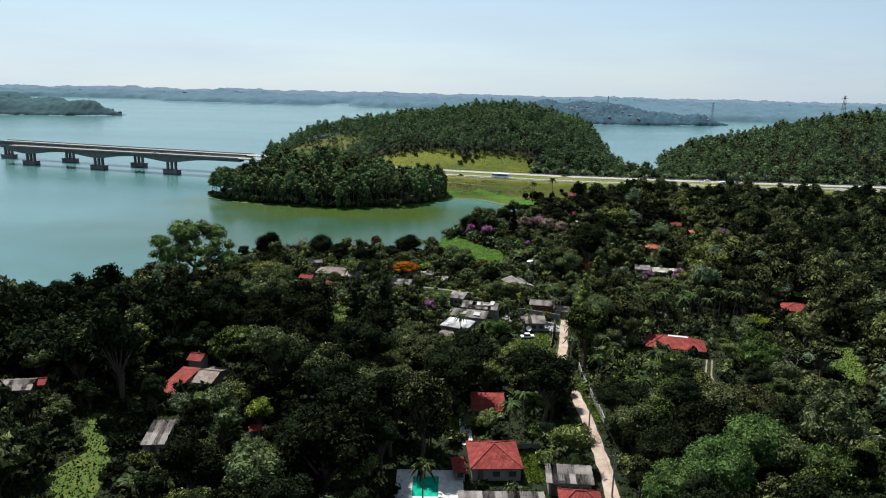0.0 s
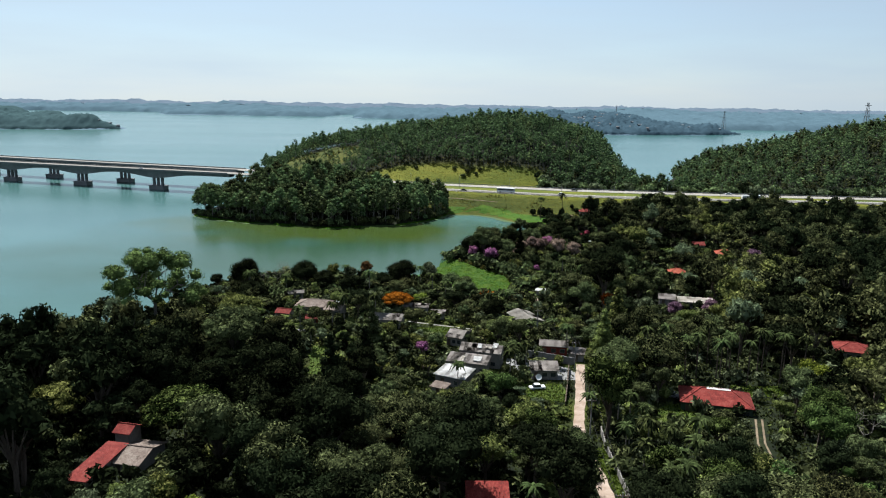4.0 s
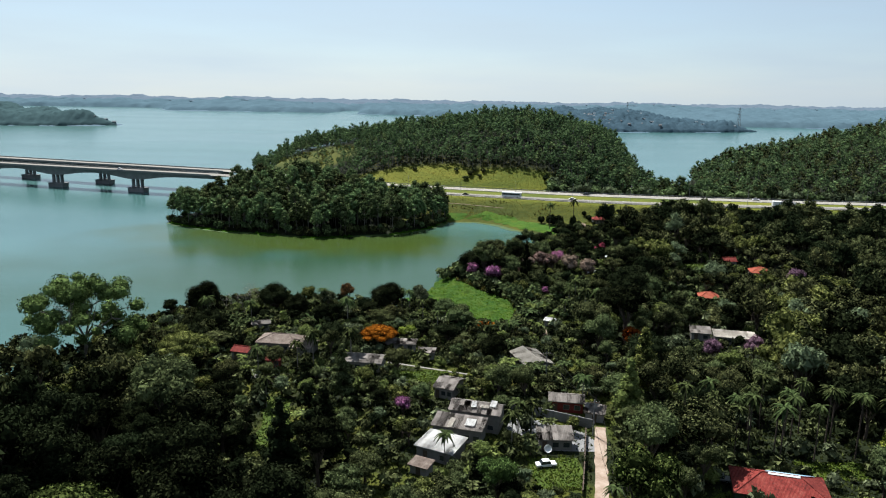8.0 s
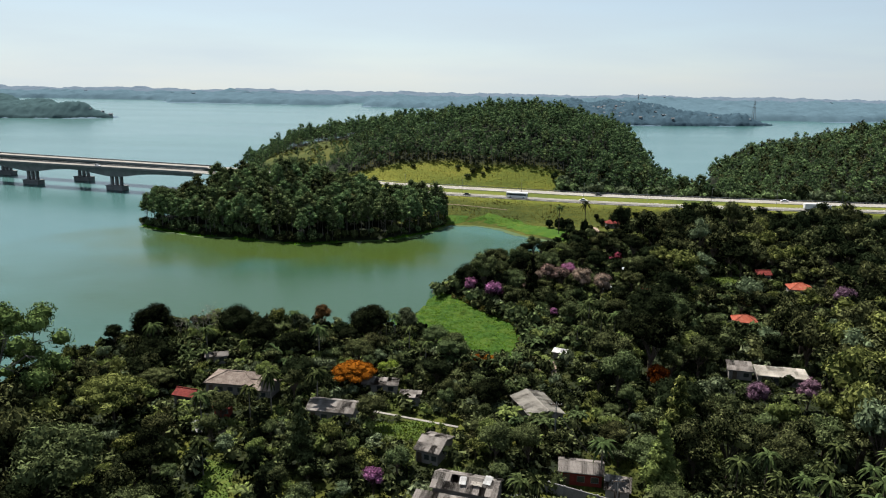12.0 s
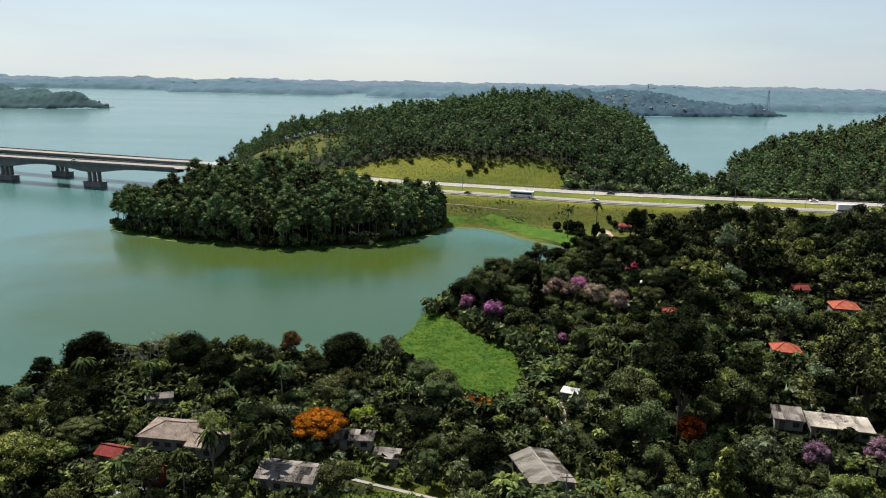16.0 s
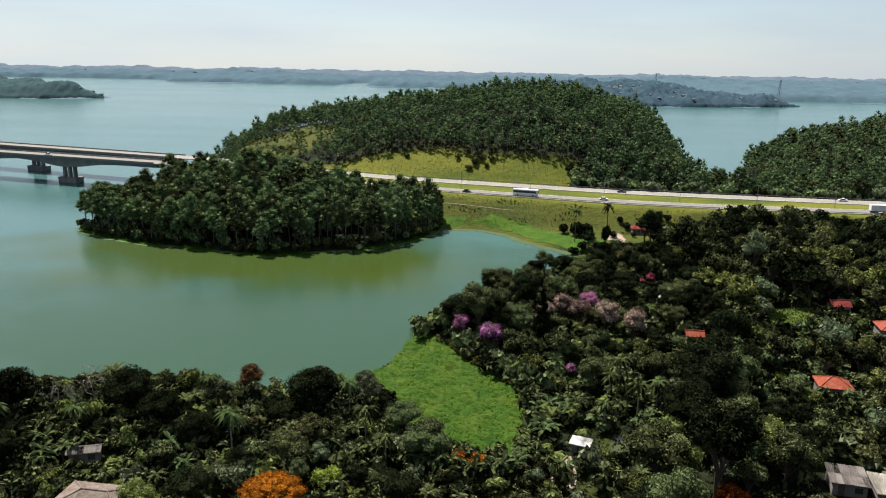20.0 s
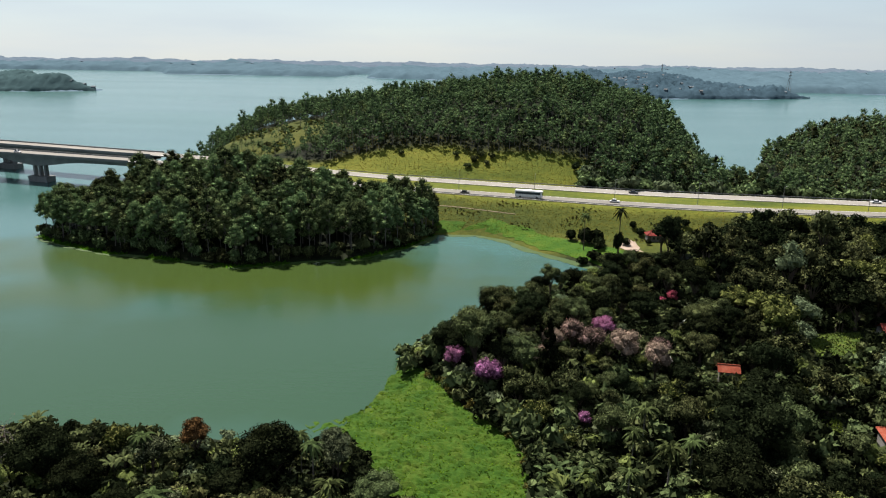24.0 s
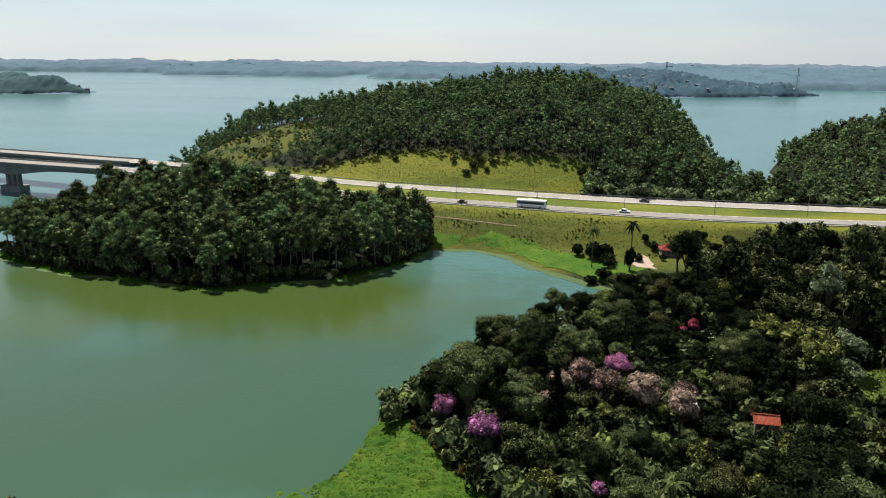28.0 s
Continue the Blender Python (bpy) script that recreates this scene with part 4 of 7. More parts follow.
def banana(seed, h=3.4):
    """Clump of broad paddle leaves."""
    r = np.random.default_rng(seed)
    v, f, st = [], [], []
    for c in range(4):
        o = np.array([r.uniform(-1.2, 1.2), r.uniform(-1.2, 1.2), 0])
        hh = h * r.uniform(0.45, 0.7)
        st.append(stem(o + (0, 0, -0.4), o + (0, 0, hh), 0.16, 0.1, 5))
        for k in range(7):
            a = k * 0.9 + r.uniform(-0.3, 0.3)
            d, s = np.array([math.cos(a), math.sin(a), 0]), np.array([-math.sin(a), math.cos(a), 0])
            ln, lift = r.uniform(1.5, 2.3), r.uniform(0.5, 1.3)
            sp = [o + (0, 0, hh) + d * ln * u + np.array([0, 0, lift * ln * u - ln * 0.9 * u * u]) for u in (0.1, 0.4, 0.7, 1.0)]
            for i, (w0, w1) in enumerate(((0.1, 0.34), (0.34, 0.3), (0.3, 0.04))):
                for sgn in (1, -1):
                    n = len(v)
                    v += [sp[i], sp[i + 1], sp[i + 1] + s * sgn * w1 + (0, 0, -0.1), sp[i] + s * sgn * w0 + (0, 0, -0.1)]
                    f += [(n, n + 1, n + 2), (n, n + 2, n + 3)]
    return join(st), (np.array(v), np.array(f))


def bush(seed, h=2.4, w=3.2, count=240, size=0.34):
    r = np.random.default_rng(seed)
    cl = [(r.uniform(-0.25, 0.25) * w, r.uniform(-0.25, 0.25) * w, h * r.uniform(0.35, 0.6), w * r.uniform(0.2, 0.3), 0.85) for _ in range(5 if count > 100 else 4)]
    return join([stem((0, 0, -0.4), c[:3], 0.05, 0.02, 4) for c in cl]), join([leaves(r, cl, count, size), cores(cl, plain=count < 100)])


def bare(seed, h=8.0):
    """Leafless tree."""
    r = np.random.default_rng(seed)
    st = [stem((0, 0, -0.5), (0, 0, h * 0.4), 0.16, 0.1, 5)]
    tips = [(np.array([0, 0, h * 0.35]), 0.09)]
    for level in range(3):
        nxt = []
        for p, rad in tips:
            for _ in range(3):
                q = p + np.array([r.normal(0, 0.16), r.normal(0, 0.16), r.uniform(0.1, 0.24)]) * h
                st.append(stem(p, q, rad, rad * 0.5, 4))
                nxt.append((q, rad * 0.55))
        tips = nxt
    c = [(*p, 0.3, 1.0) for p, _ in tips]
    return join(st), leaves(r, c, 40, 0.2)


SHAPES = {
    "round": [broad(s, 10, 8.0 + s % 3, 0.3, 9 + s % 3) for s in range(11, 16)],
    "tall": [broad(s, 13, 7.4, 0.3, 12, 3600) for s in range(21, 24)],
    "small": [broad(s, 6.5, 5.5, 0.22, 8, 1300, 0.2) for s in range(31, 34)],
    "dense": [broad(s, 11, 10.5, 0.06, 22, 8000, 0.22, 0.9) for s in range(41, 43)],
    "gum": [gum(s, 15 + s % 3) for s in range(51, 57)],
    "cone": [cone_tree(s) for s in range(61, 63)],
    "umbrella": [umbrella(s) for s in range(71, 73)],
    "airy": [airy(81)],
    "palm": [palm(s, 8 + s % 3) for s in range(91, 94)],
    "royal": [palm(s, 13 + s % 3, 20, 2.6) for s in range(96, 98)],
    "banana": [banana(s) for s in range(101, 103)],
    "bush": [bush(s) for s in range(111, 114)],
    "bare": [bare(s) for s in range(121, 123)],
    "flower": [broad(s, 9.5, 7.0, 0.25, 14, 1700, 0.22, 0.95) for s in range(131, 134)],
}
NAMES = {"round": "broadleaf_tree", "tall": "canopy_tree", "small": "garden_tree", "dense": "evergreen_tree", "gum": "eucalyptus_tree", "cone": "conifer_tree", "umbrella": "umbrella_tree", "airy": "giant_tree",
         "palm": "palm_tree", "royal": "palm_tree", "banana": "banana_plant", "bush": "shrub", "bare": "bare_tree", "flower": "flowering_tree"}
BARK = {"gum": "bark_pale", "airy": "bark_pale", "palm": "bark_pale", "bare": "bark_pale"}
CROWN = {"palm": "fronds", "royal": "fronds", "banana": "leaves"}
PLANT_MESH = {}
TREES = []  # (x, y, radius) of what has been planted


def plant(shape, leaf, x, y, label, group="", size=1.0, variant=None, turn=None, tall=1.0, sink=0.0):
    """One plant as a thing of its own, with a trunk and a crown; alike plants share meshes."""
    r = random.random()
    k = int(r * 997) % len(SHAPES[shape]) if variant is None else variant % len(SHAPES[shape])
    if (shape, k, leaf) not in PLANT_MESH:
        (tv, tf), (cv, cf) = SHAPES[shape][k]
        PLANT_MESH[shape, k, leaf] = mesh_from("trunk", tv, tf, BARK.get(shape, "bark"), True), mesh_from("crown", cv, cf, leaf)
    tm, cm = PLANT_MESH[shape, k, leaf]
    ob = thing(NAMES[shape], label, NAMES[shape].split("_")[-1], group)
    ob.matrix_basis = pose(x, y, float(ground([x], [y])[0]) - sink, 0, 0, random.uniform(0, 360) if turn is None else turn) @ Matrix.Diagonal((size, size, size * tall, 1))
    part("trunk", tm, "", ob)
    part(CROWN.get(shape, "crown"), cm, "", ob)
    TREES.append((x, y, (6.0 if shape == "umbrella" else 3.0) * size))
    return ob


WOOD_MIX = (("leaf_broad", 0.46), ("leaf_dark", 0.22), ("leaf_olive", 0.14), ("leaf_bright", 0.12), ("leaf_grey", 0.06))


def woods(name, label, category, spots, picks, mixed, size=(0.8, 1.25), lower=None, bark="bark"):
    """Many plants as one piece of stuff; spots are x, y rows, picks the shapes to draw from, mixed the leaf kinds with their shares."""
    r = np.random.default_rng(len(spots) + 17)
    z = ground(spots[:, 0], spots[:, 1])
    share = np.array([m[1] for m in mixed])
    kind = r.choice(len(mixed), len(spots), p=share / share.sum())
    crowns, tv, tf, tk = [[] for _ in mixed], [], [], 0
    for (x, y), h, q in zip(spots, z, kind):
        (sv, sf), (cv, cf) = picks[r.integers(len(picks))]
        a, s = r.uniform(0, 6.28), r.uniform(*size) * (lower(x, y) if lower else 1.0)
        m = np.array([[math.cos(a), -math.sin(a), 0], [math.sin(a), math.cos(a), 0], [0, 0, r.uniform(0.75, 1.32)]]) * s
        crowns[q].append((cv @ m.T + (x, y, h), cf))
        tv.append(sv @ m.T + (x, y, h)), tf.append(sf + tk)
        tk += len(sv)
    ob = thing(name, label, category, kind="stuff")
    for (leaf, _), bits in zip(mixed, crowns):
        if bits:
            part("crowns", mesh_from("crowns", *join(bits), leaf), leaf, ob)
    part("trunks", mesh_from("trunks", np.concatenate(tv), np.concatenate(tf), bark), bark, ob)
    return ob


def scatter(r, x0, x1, y0, y1, gap, keep):
    """Jittered grid of spots that pass a test on arrays."""
    a, b = np.meshgrid(np.arange(x0, x1, gap), np.arange(y0, y1, gap * 0.87))
    a = a + (np.arange(a.shape[0]) % 2)[:, None] * gap / 2
    s = np.stack([a.ravel(), b.ravel()], 1) + r.uniform(-0.36, 0.36, (a.size, 2)) * gap
    return s[keep(s[:, 0], s[:, 1])]


# ---- buildings ----
CLEAR = []  # x, y, half width, half depth, turn: footprints that trees keep off


def opening(parent, name, x, z, w, h, d, side=-1):
    """A window or door let into a long wall at y = d."""
    mat = "glass_dark" if name == "window" else "timber"
    o = part(name, boxed(x - w / 2, d - 0.03, z, x + w / 2, d + 0.05, z + h), mat, parent)
    bm = bmesh.new()
    for a in ((x - w / 2 - 0.08, z - 0.08, x + w / 2 + 0.08, z), (x - w / 2 - 0.08, z + h, x + w / 2 + 0.08, z + h + 0.08), (x - w / 2 - 0.08, z, x - w / 2, z + h), (x + w / 2, z, x + w / 2 + 0.08, z + h)):
        box(bm, a[0], d - 0.06, a[1], a[2], d + 0.05, a[3])
    part("frame", bm, "plaster" if name == "window" else "timber", o)


def sheets(parent, x0, x1, lo, hi, mat, seed, width=1.05):
    """Overlapping corrugated sheets side by side on a slope between two edges (y, z)."""
    r = random.Random(seed)
    n = max(2, round((x1 - x0) / width))
    w = (x1 - x0) / n
    rowsn = 2 if math.dist(lo, hi) > 3.2 else 1
    mesh = {}
    for k in range(n):
        for j in range(rowsn):
            a, b = [np.array(lo) + (np.array(hi) - np.array(lo)) * t for t in (j / rowsn, (j + 1) / rowsn)]
            if j not in mesh:
                bm = bmesh.new()
                m = 6
                up = []
                for i in range(m + 1):
                    u, bumpz = -w / 2 - 0.03 + (w + 0.06) * i / m, 0.035 * (i % 2)
                    up.append((bm.verts.new((u, a[0], a[1] + bumpz)), bm.verts.new((u, b[0], b[1] + bumpz + 0.02))))
                for p, q in zip(up[:-1], up[1:]):
                    bm.faces.new((p[0], q[0], q[1], p[1]))
                bmesh.ops.solidify(bm, geom=bm.faces[:], thickness=0.025)
                me = bpy.data.meshes.new("sheet")
                bm.to_mesh(me), bm.free()
                me.materials.append(MATS[mat])
                mesh[j] = me
            ob = part("sheet", mesh[j], mat, parent)
            ob.matrix_basis = pose(x0 + w * (k + 0.5), 0, 0.07 + r.uniform(0, 0.025) + 0.02 * j, r.uniform(-0.12, 0.12), r.uniform(-0.6, 0.6), r.uniform(-0.25, 0.25))


def house(label, x, y, w, d, turn, eave, rise, roof="gable", tile="tile_red", wall="plaster", over=0.45, doors=1, windows=3, name="house", group="", clear=9.0):
    """A building of walls, roof, doors and windows. roof: hip, gable (ridge along x), shed (high at the back) or flat. Sheet roofs are laid sheet by sheet."""
    z = float(np.min(ground([x - w / 3, x + w / 3, x], [y - d / 3, y + d / 3, y])))
    ob = thing(name, label, "house" if name == "house" else name.replace("_", " "), group, at=(x, y, z - 0.1), turn=turn)
    hw, hd = w / 2 - over, d / 2 - over
    walls = part("wall", boxed(-hw, -hd, -0.6, hw, hd, eave + 0.02), wall, ob)
    X, Y = w / 2, d / 2
    laid = "sheet" in tile
    if roof == "hip":
        rl = max(0.0, X - Y) if X > Y else 0.0
        rd = max(0.0, Y - X) * 0.9
        a, b = (-rl, 0 + rd, eave + rise), (rl, 0 + rd * 0 + rd, eave + rise)
        if X <= Y:
            a = (0, rd, eave + rise)
            b = (0, -rd * 0.2, eave + rise)
        c = [(-X, -Y, eave), (X, -Y, eave), (X, Y, eave), (-X, Y, eave)]
        if X > Y:
            faces = [(c[0], c[1], b, a), (c[1], c[2], b), (c[2], c[3], a, b), (c[3], c[0], a)]
        else:
            faces = [(c[0], c[1], b), (c[1], c[2], a, b), (c[2], c[3], a), (c[3], c[0], b, a)]
        for q in faces:
            part("roof_slope", slab(bmesh.new(), q, 0.14), tile, ob)
        bm = bmesh.new()
        if math.dist(a, b) > 0.1:
            tube(bm, (a[0], a[1], a[2] + 0.02), (b[0], b[1], b[2] + 0.02), 0.13, 0.13)
        for p in c:
            q = a if math.dist(p, a) < math.dist(p, b) else b
            tube(bm, (p[0] * 0.98, p[1] * 0.98, p[2] + 0.05), (q[0], q[1], q[2] + 0.03), 0.11, 0.11)
        part("ridge_tiles", bm, tile, ob)
    elif roof == "gable":
        top = part("roof", slab(bmesh.new(), [(-X + 0.05, -Y + 0.05, eave), (X - 0.05, -Y + 0.05, eave), (X - 0.05, 0, eave + rise), (-X + 0.05, 0, eave + rise)], 0.12), tile, ob)
        back = part("roof", slab(bmesh.new(), [(-X + 0.05, 0, eave + rise), (X - 0.05, 0, eave + rise), (X - 0.05, Y - 0.05, eave), (-X + 0.05, Y - 0.05, eave)], 0.12), tile, ob)
        for s in (-hw + 0.02, hw - 0.02):
            bm = bmesh.new()
            f = [bm.verts.new(p) for p in ((s, -hd, eave - 0.05), (s, hd, eave - 0.05), (s, 0, eave + rise * 0.94))]
            bm.faces.new(f)
            bmesh.ops.solidify(bm, geom=bm.faces[:], thickness=0.15)
            part("gable_end", bm, wall, ob)
        if laid:
            sheets(top, -X, X, (-Y, eave), (0, eave + rise), tile, int(x * 7 + y))
            sheets(back, -X, X, (Y, eave), (0, eave + rise), tile, int(x * 5 + y))
        bm = bmesh.new()
        tube(bm, (-X, 0, eave + rise + 0.06), (X, 0, eave + rise + 0.06), 0.13, 0.13)
        part("ridge_cap", bm, tile, ob)
    else:
        hi = rise if roof == "shed" else 0.15
        top = part("roof", slab(bmesh.new(), [(-X + 0.05, -Y + 0.05, eave), (X - 0.05, -Y + 0.05, eave), (X - 0.05, Y - 0.05, eave + hi), (-X + 0.05, Y - 0.05, eave + hi)], 0.12), tile, ob)
        if laid:
            sheets(top, -X, X, (-Y, eave), (Y, eave + hi), tile, int(x * 7 + y))
        if hi > 0.3:
            bm = bmesh.new()
            f = [bm.verts.new(p) for p in ((-hw, hd, eave - 0.1), (hw, hd, eave - 0.1), (hw, hd, eave + hi - 0.2), (-hw, hd, eave + hi - 0.2))]
            bm.faces.new(f)
            bmesh.ops.solidify(bm, geom=bm.faces[:], thickness=0.15)
            part("back_wall", bm, wall, ob)
    n = doors + windows
    for k in range(n):
        px = -hw + 2 * hw * (k + 0.5) / n
        if k < doors:
            opening(ob, "door", px, 0.1, 0.85, min(2.05, eave - 0.3), -hd)
        else:
            opening(ob, "window", px, 0.95, min(1.3, 1.3 * hw / n), min(1.05, eave - 1.3), -hd)
    CLEAR.append((x, y, w / 2 + 1.5, d / 2 + 1.5, turn, clear))
    return ob


# houses at the lane
house("single-storey house with a red tiled mono-pitch roof", 10.4, 149.2, 7.5, 6.0, 1, 2.3, 1.6, "shed", "tile_red", "plaster")
house("square white-walled house under a weathered red hipped tile roof", 10.2, 125.6, 9.6, 10.6, 3, 2.7, 2.2, "hip", "tile_red", "plaster", doors=1, windows=2)
house("small red tiled lean-to beside hipped house", 3.7, 122.0, 2.6, 4.6, 8, 2.2, 0.6, "shed", "tile_red", "plaster", doors=0, windows=1, name="lean_to")
house("low house with a grey fibre-cement sheet roof by the lane", 23.0, 118.3, 8.2, 5.2, -3, 2.7, 0.8, "shed", "fibre_sheet", "plaster")
house("small house with a red hipped tile roof by the lane", 23.8, 111.6, 7.2, 5.4, -3, 2.6, 1.4, "hip", "tile_red", "plaster")
house("long shed with a grey corrugated sheet roof", 10.6, 110.2, 14.5, 4.6, 1, 2.4, 0.5, "shed", "fibre_sheet", "block_wall", doors=1, windows=2)
house("tree-shaded house with a faded red tile roof", -2.2, 160.5, 6.0, 4.2, 10, 2.6, 1.2, "gable", "tile_red", "plaster", clear=2)
# houses on the western slope
house("narrow two-storey red-roofed tower house", -59.0, 170.0, 4.0, 4.6, -12, 5.6, 1.1, "gable", "tile_red", "plaster", windows=1)
house("long low wing with a red tile roof", -60.6, 160.5, 4.6, 13.0, -10, 2.5, 1.1, "shed", "tile_red", "plaster", windows=1)
house("house with a mossy brown tile roof", -55.0, 165.5, 6.0, 10.0, -10, 2.7, 1.2, "gable", "tile_brown", "plaster", windows=2)
house("open shelter with a grey corrugated sheet roof", -54.2, 131.8, 4.4, 9.5, 6, 2.3, 0.4, "shed", "fibre_sheet", "block_wall", doors=1, windows=0, name="shelter")
house("cottage with pale and red patched roof", -94.5, 155.0, 7.5, 7.0, 10, 2.6, 1.2, "gable", "fibre_sheet", "plaster")
house("small red-roofed annexe of cottage", -90.6, 157.0, 3.2, 4.0, 10, 2.6, 0.9, "gable", "tile_red", "plaster", doors=0, windows=1)
house("small shed with a rusty pink roof among shrubs", -36.5, 135.5, 2.6, 2.2, 20, 1.9, 0.4, "shed", "tile_red", "block_wall", doors=1, windows=0, name="garden_shed")
# village in the middle
house("long stepped house with a weathered grey corrugated roof, lower tier", 9.0, 229.6, 11.6, 5.4, -15, 3.4, 0.9, "shed", "fibre_sheet", "plaster", doors=1, windows=4)
house("long stepped house with a weathered grey corrugated roof, upper tier", 13.0, 235.6, 12.0, 6.6, -15, 4.6, 1.3, "gable", "fibre_sheet", "plaster", doors=0, windows=3)
house("open-sided hall with a flat bright white sheet roof", 5.2, 221.3, 9.0, 7.4, -26, 3.0, 0.5, "shed", "pale_sheet", "block_wall", doors=1, windows=1)
house("slatted lean-to with a dark ribbed roof", 1.5, 213.6, 4.6, 3.6, -26, 2.2, 0.4, "shed", "tile_brown", "block_wall", doors=1, windows=0, name="lean_to")
house("old house with a grey stained sheet roof and chimney stack", 6.4, 253.6, 5.6, 8.4, -22, 2.8, 1.2, "gable", "fibre_sheet", "plaster", windows=2)
house("large barn with a pale beige sheet roof", 28.8, 274.5, 12.4, 8.4, -71, 2.1, 1.2, "gable", "barn_sheet", "plaster", doors=1, windows=2, name="barn")
house("small red-painted house with a brown sheet roof", 34.6, 246.0, 8.6, 5.6, -8, 2.8, 1.0, "gable", "fibre_sheet", "plaster_red", doors=1, windows=2)
house("cottage with a brown-grey corrugated roof and white wall", 29.4, 226.6, 7.8, 5.0, 0, 2.7, 1.0, "shed", "fibre_sheet", "plaster", doors=1, windows=2)
house("low outbuilding with a brown sheet roof", 40.5, 240.5, 5.0, 4.5, -14, 2.3, 0.6, "shed", "fibre_sheet", "block_wall", doors=1, windows=0, name="outbuilding")
# lakeside houses on the west
house("big rambling house under mossy brown-grey tile roofs", -43.0, 283.5, 13.0, 8.5, -6, 2.9, 1.6, "hip", "tile_brown", "plaster", doors=1, windows=4, clear=5)
house("wing with a low stained brown tile roof", -35.6, 280.5, 6.5, 7.5, -10, 2.6, 1.0, "gable", "tile_brown", "plaster", windows=1, clear=3)
house("small house with a dull red tile roof in shrubs", -51.8, 275.0, 5.6, 4.6, -14, 2.5, 1.0, "gable", "tile_red", "plaster", windows=1, clear=4)
house("house with a grey-brown stained sheet roof", -16.8, 269.5, 11.0, 7.0, -8, 2.8, 1.2, "gable", "fibre_sheet", "plaster", windows=3)
house("low white-walled house under trees", -8.0, 284.0, 9.0, 3.6, -4, 2.4, 0.5, "shed", "fibre_sheet", "plaster", windows=2, clear=2)
house("open carport with a grey sheet roof beside garden path", -0.4, 277.6, 5.2, 3.6, -6, 2.3, 0.3, "shed", "fibre_sheet", "block_wall", doors=1, windows=0, name="carport", clear=3)
house("low grey-roofed store among shrubs", -53.0, 299.0, 6.0, 3.0, 16, 2.4, 0.7, "gable", "fibre_sheet", "plaster", windows=1, clear=2)
house("pinkish tiled roof over a porch", -41.5, 269.0, 4.2, 3.4, 0, 2.4, 0.8, "gable", "tile_red", "plaster_red", windows=1, clear=3)
# eastern side
hip = house("long green-walled house under a bright red hipped tile roof", 68.8, 206.8, 17.0, 10.4, -14, 2.9, 2.3, "hip", "tile_red", "plaster_green", doors=1, windows=5, clear=20)
part("tarpaulin", slab(bmesh.new(), [(-3.0, 0.1, 5.28), (3.2, 0.1, 5.28), (6.9, 3.6, 3.75), (-1.6, 3.6, 3.75)], 0.05), "blue_sheet", hip, "faded blue tarpaulin over the ridge")
part("tarpaulin", slab(bmesh.new(), [(-2.2, -0.5, 5.12), (3.3, -0.5, 5.12), (3.4, 0.1, 5.36), (-2.2, 0.1, 5.36)], 0.05), "pale_sheet", hip, "white tarpaulin strip on the ridge")
house("house with a dull red hipped tile roof above a grass slope", 123.0, 246.5, 10.5, 9.0, -20, 2.9, 1.8, "hip", "tile_red", "plaster", windows=3)
house("white-roofed shed among trees", 84.5, 142.5, 3.8, 5.4, 8, 2.4, 0.3, "shed", "pale_sheet", "plaster", windows=1, name="shed")
house("white-roofed garden pavilion on posts", 38.2, 309.5, 4.0, 3.2, -20, 2.0, 0.12, "shed", "pale_sheet", "block_wall", doors=1, windows=0, name="pavilion")
house("flat-roofed house with a pale concrete slab roof", 92.6, 296.8, 12.5, 7.0, -12, 2.5, 0.2, "flat", "beige_sheet", "plaster", windows=3)
house("outbuilding with a grey sheet roof beside flat-roofed house", 83.2, 299.8, 6.4, 6.0, -12, 2.6, 0.5, "shed", "fibre_sheet", "plaster", windows=1, name="outbuilding")
house("cottage under a salmon red tile roof in trees", 98.4, 339.0, 7.4, 6.4, -10, 2.8, 1.6, "hip", "tile_orange", "plaster", windows=2)
house("salmon-roofed house half hidden by trees", 131.8, 377.5, 8.5, 7.5, -10, 2.9, 1.8, "hip", "tile_orange", "plaster", windows=2)
house("small red-roofed house beside lawn", 125.3, 395.5, 6.0, 5.0, 0, 2.8, 1.4, "gable", "tile_red", "plaster", windows=2)
house("low white flat-roofed terrace building among pines", 75.8, 399.0, 7.0, 2.6, 14, 2.6, 0.2, "flat", "pale_sheet", "plaster", windows=4, clear=0)
house("small house with an orange tile roof and white walls", 75.4, 367.5, 5.0, 3.6, -8, 2.7, 1.2, "gable", "tile_orange", "plaster", windows=2, clear=3)
house("red-roofed cottage at the foot of the embankment", 86.0, 490.5, 7.0, 5.5, 0, 2.6, 1.6, "hip", "tile_red", "plaster", windows=3)
house("low shelter with a pale sheet roof beside cottage", 93.0, 484.5, 5.0, 3.5, 0, 2.3, 0.3, "shed", "pale_sheet", "block_wall", doors=1, windows=0, name="shelter")
house("white roofed cabin deep in woodland", 62.0, 372.0, 4.0, 3.2, 0, 2.4, 0.4, "shed", "pale_sheet", "plaster", windows=1, name="cabin")

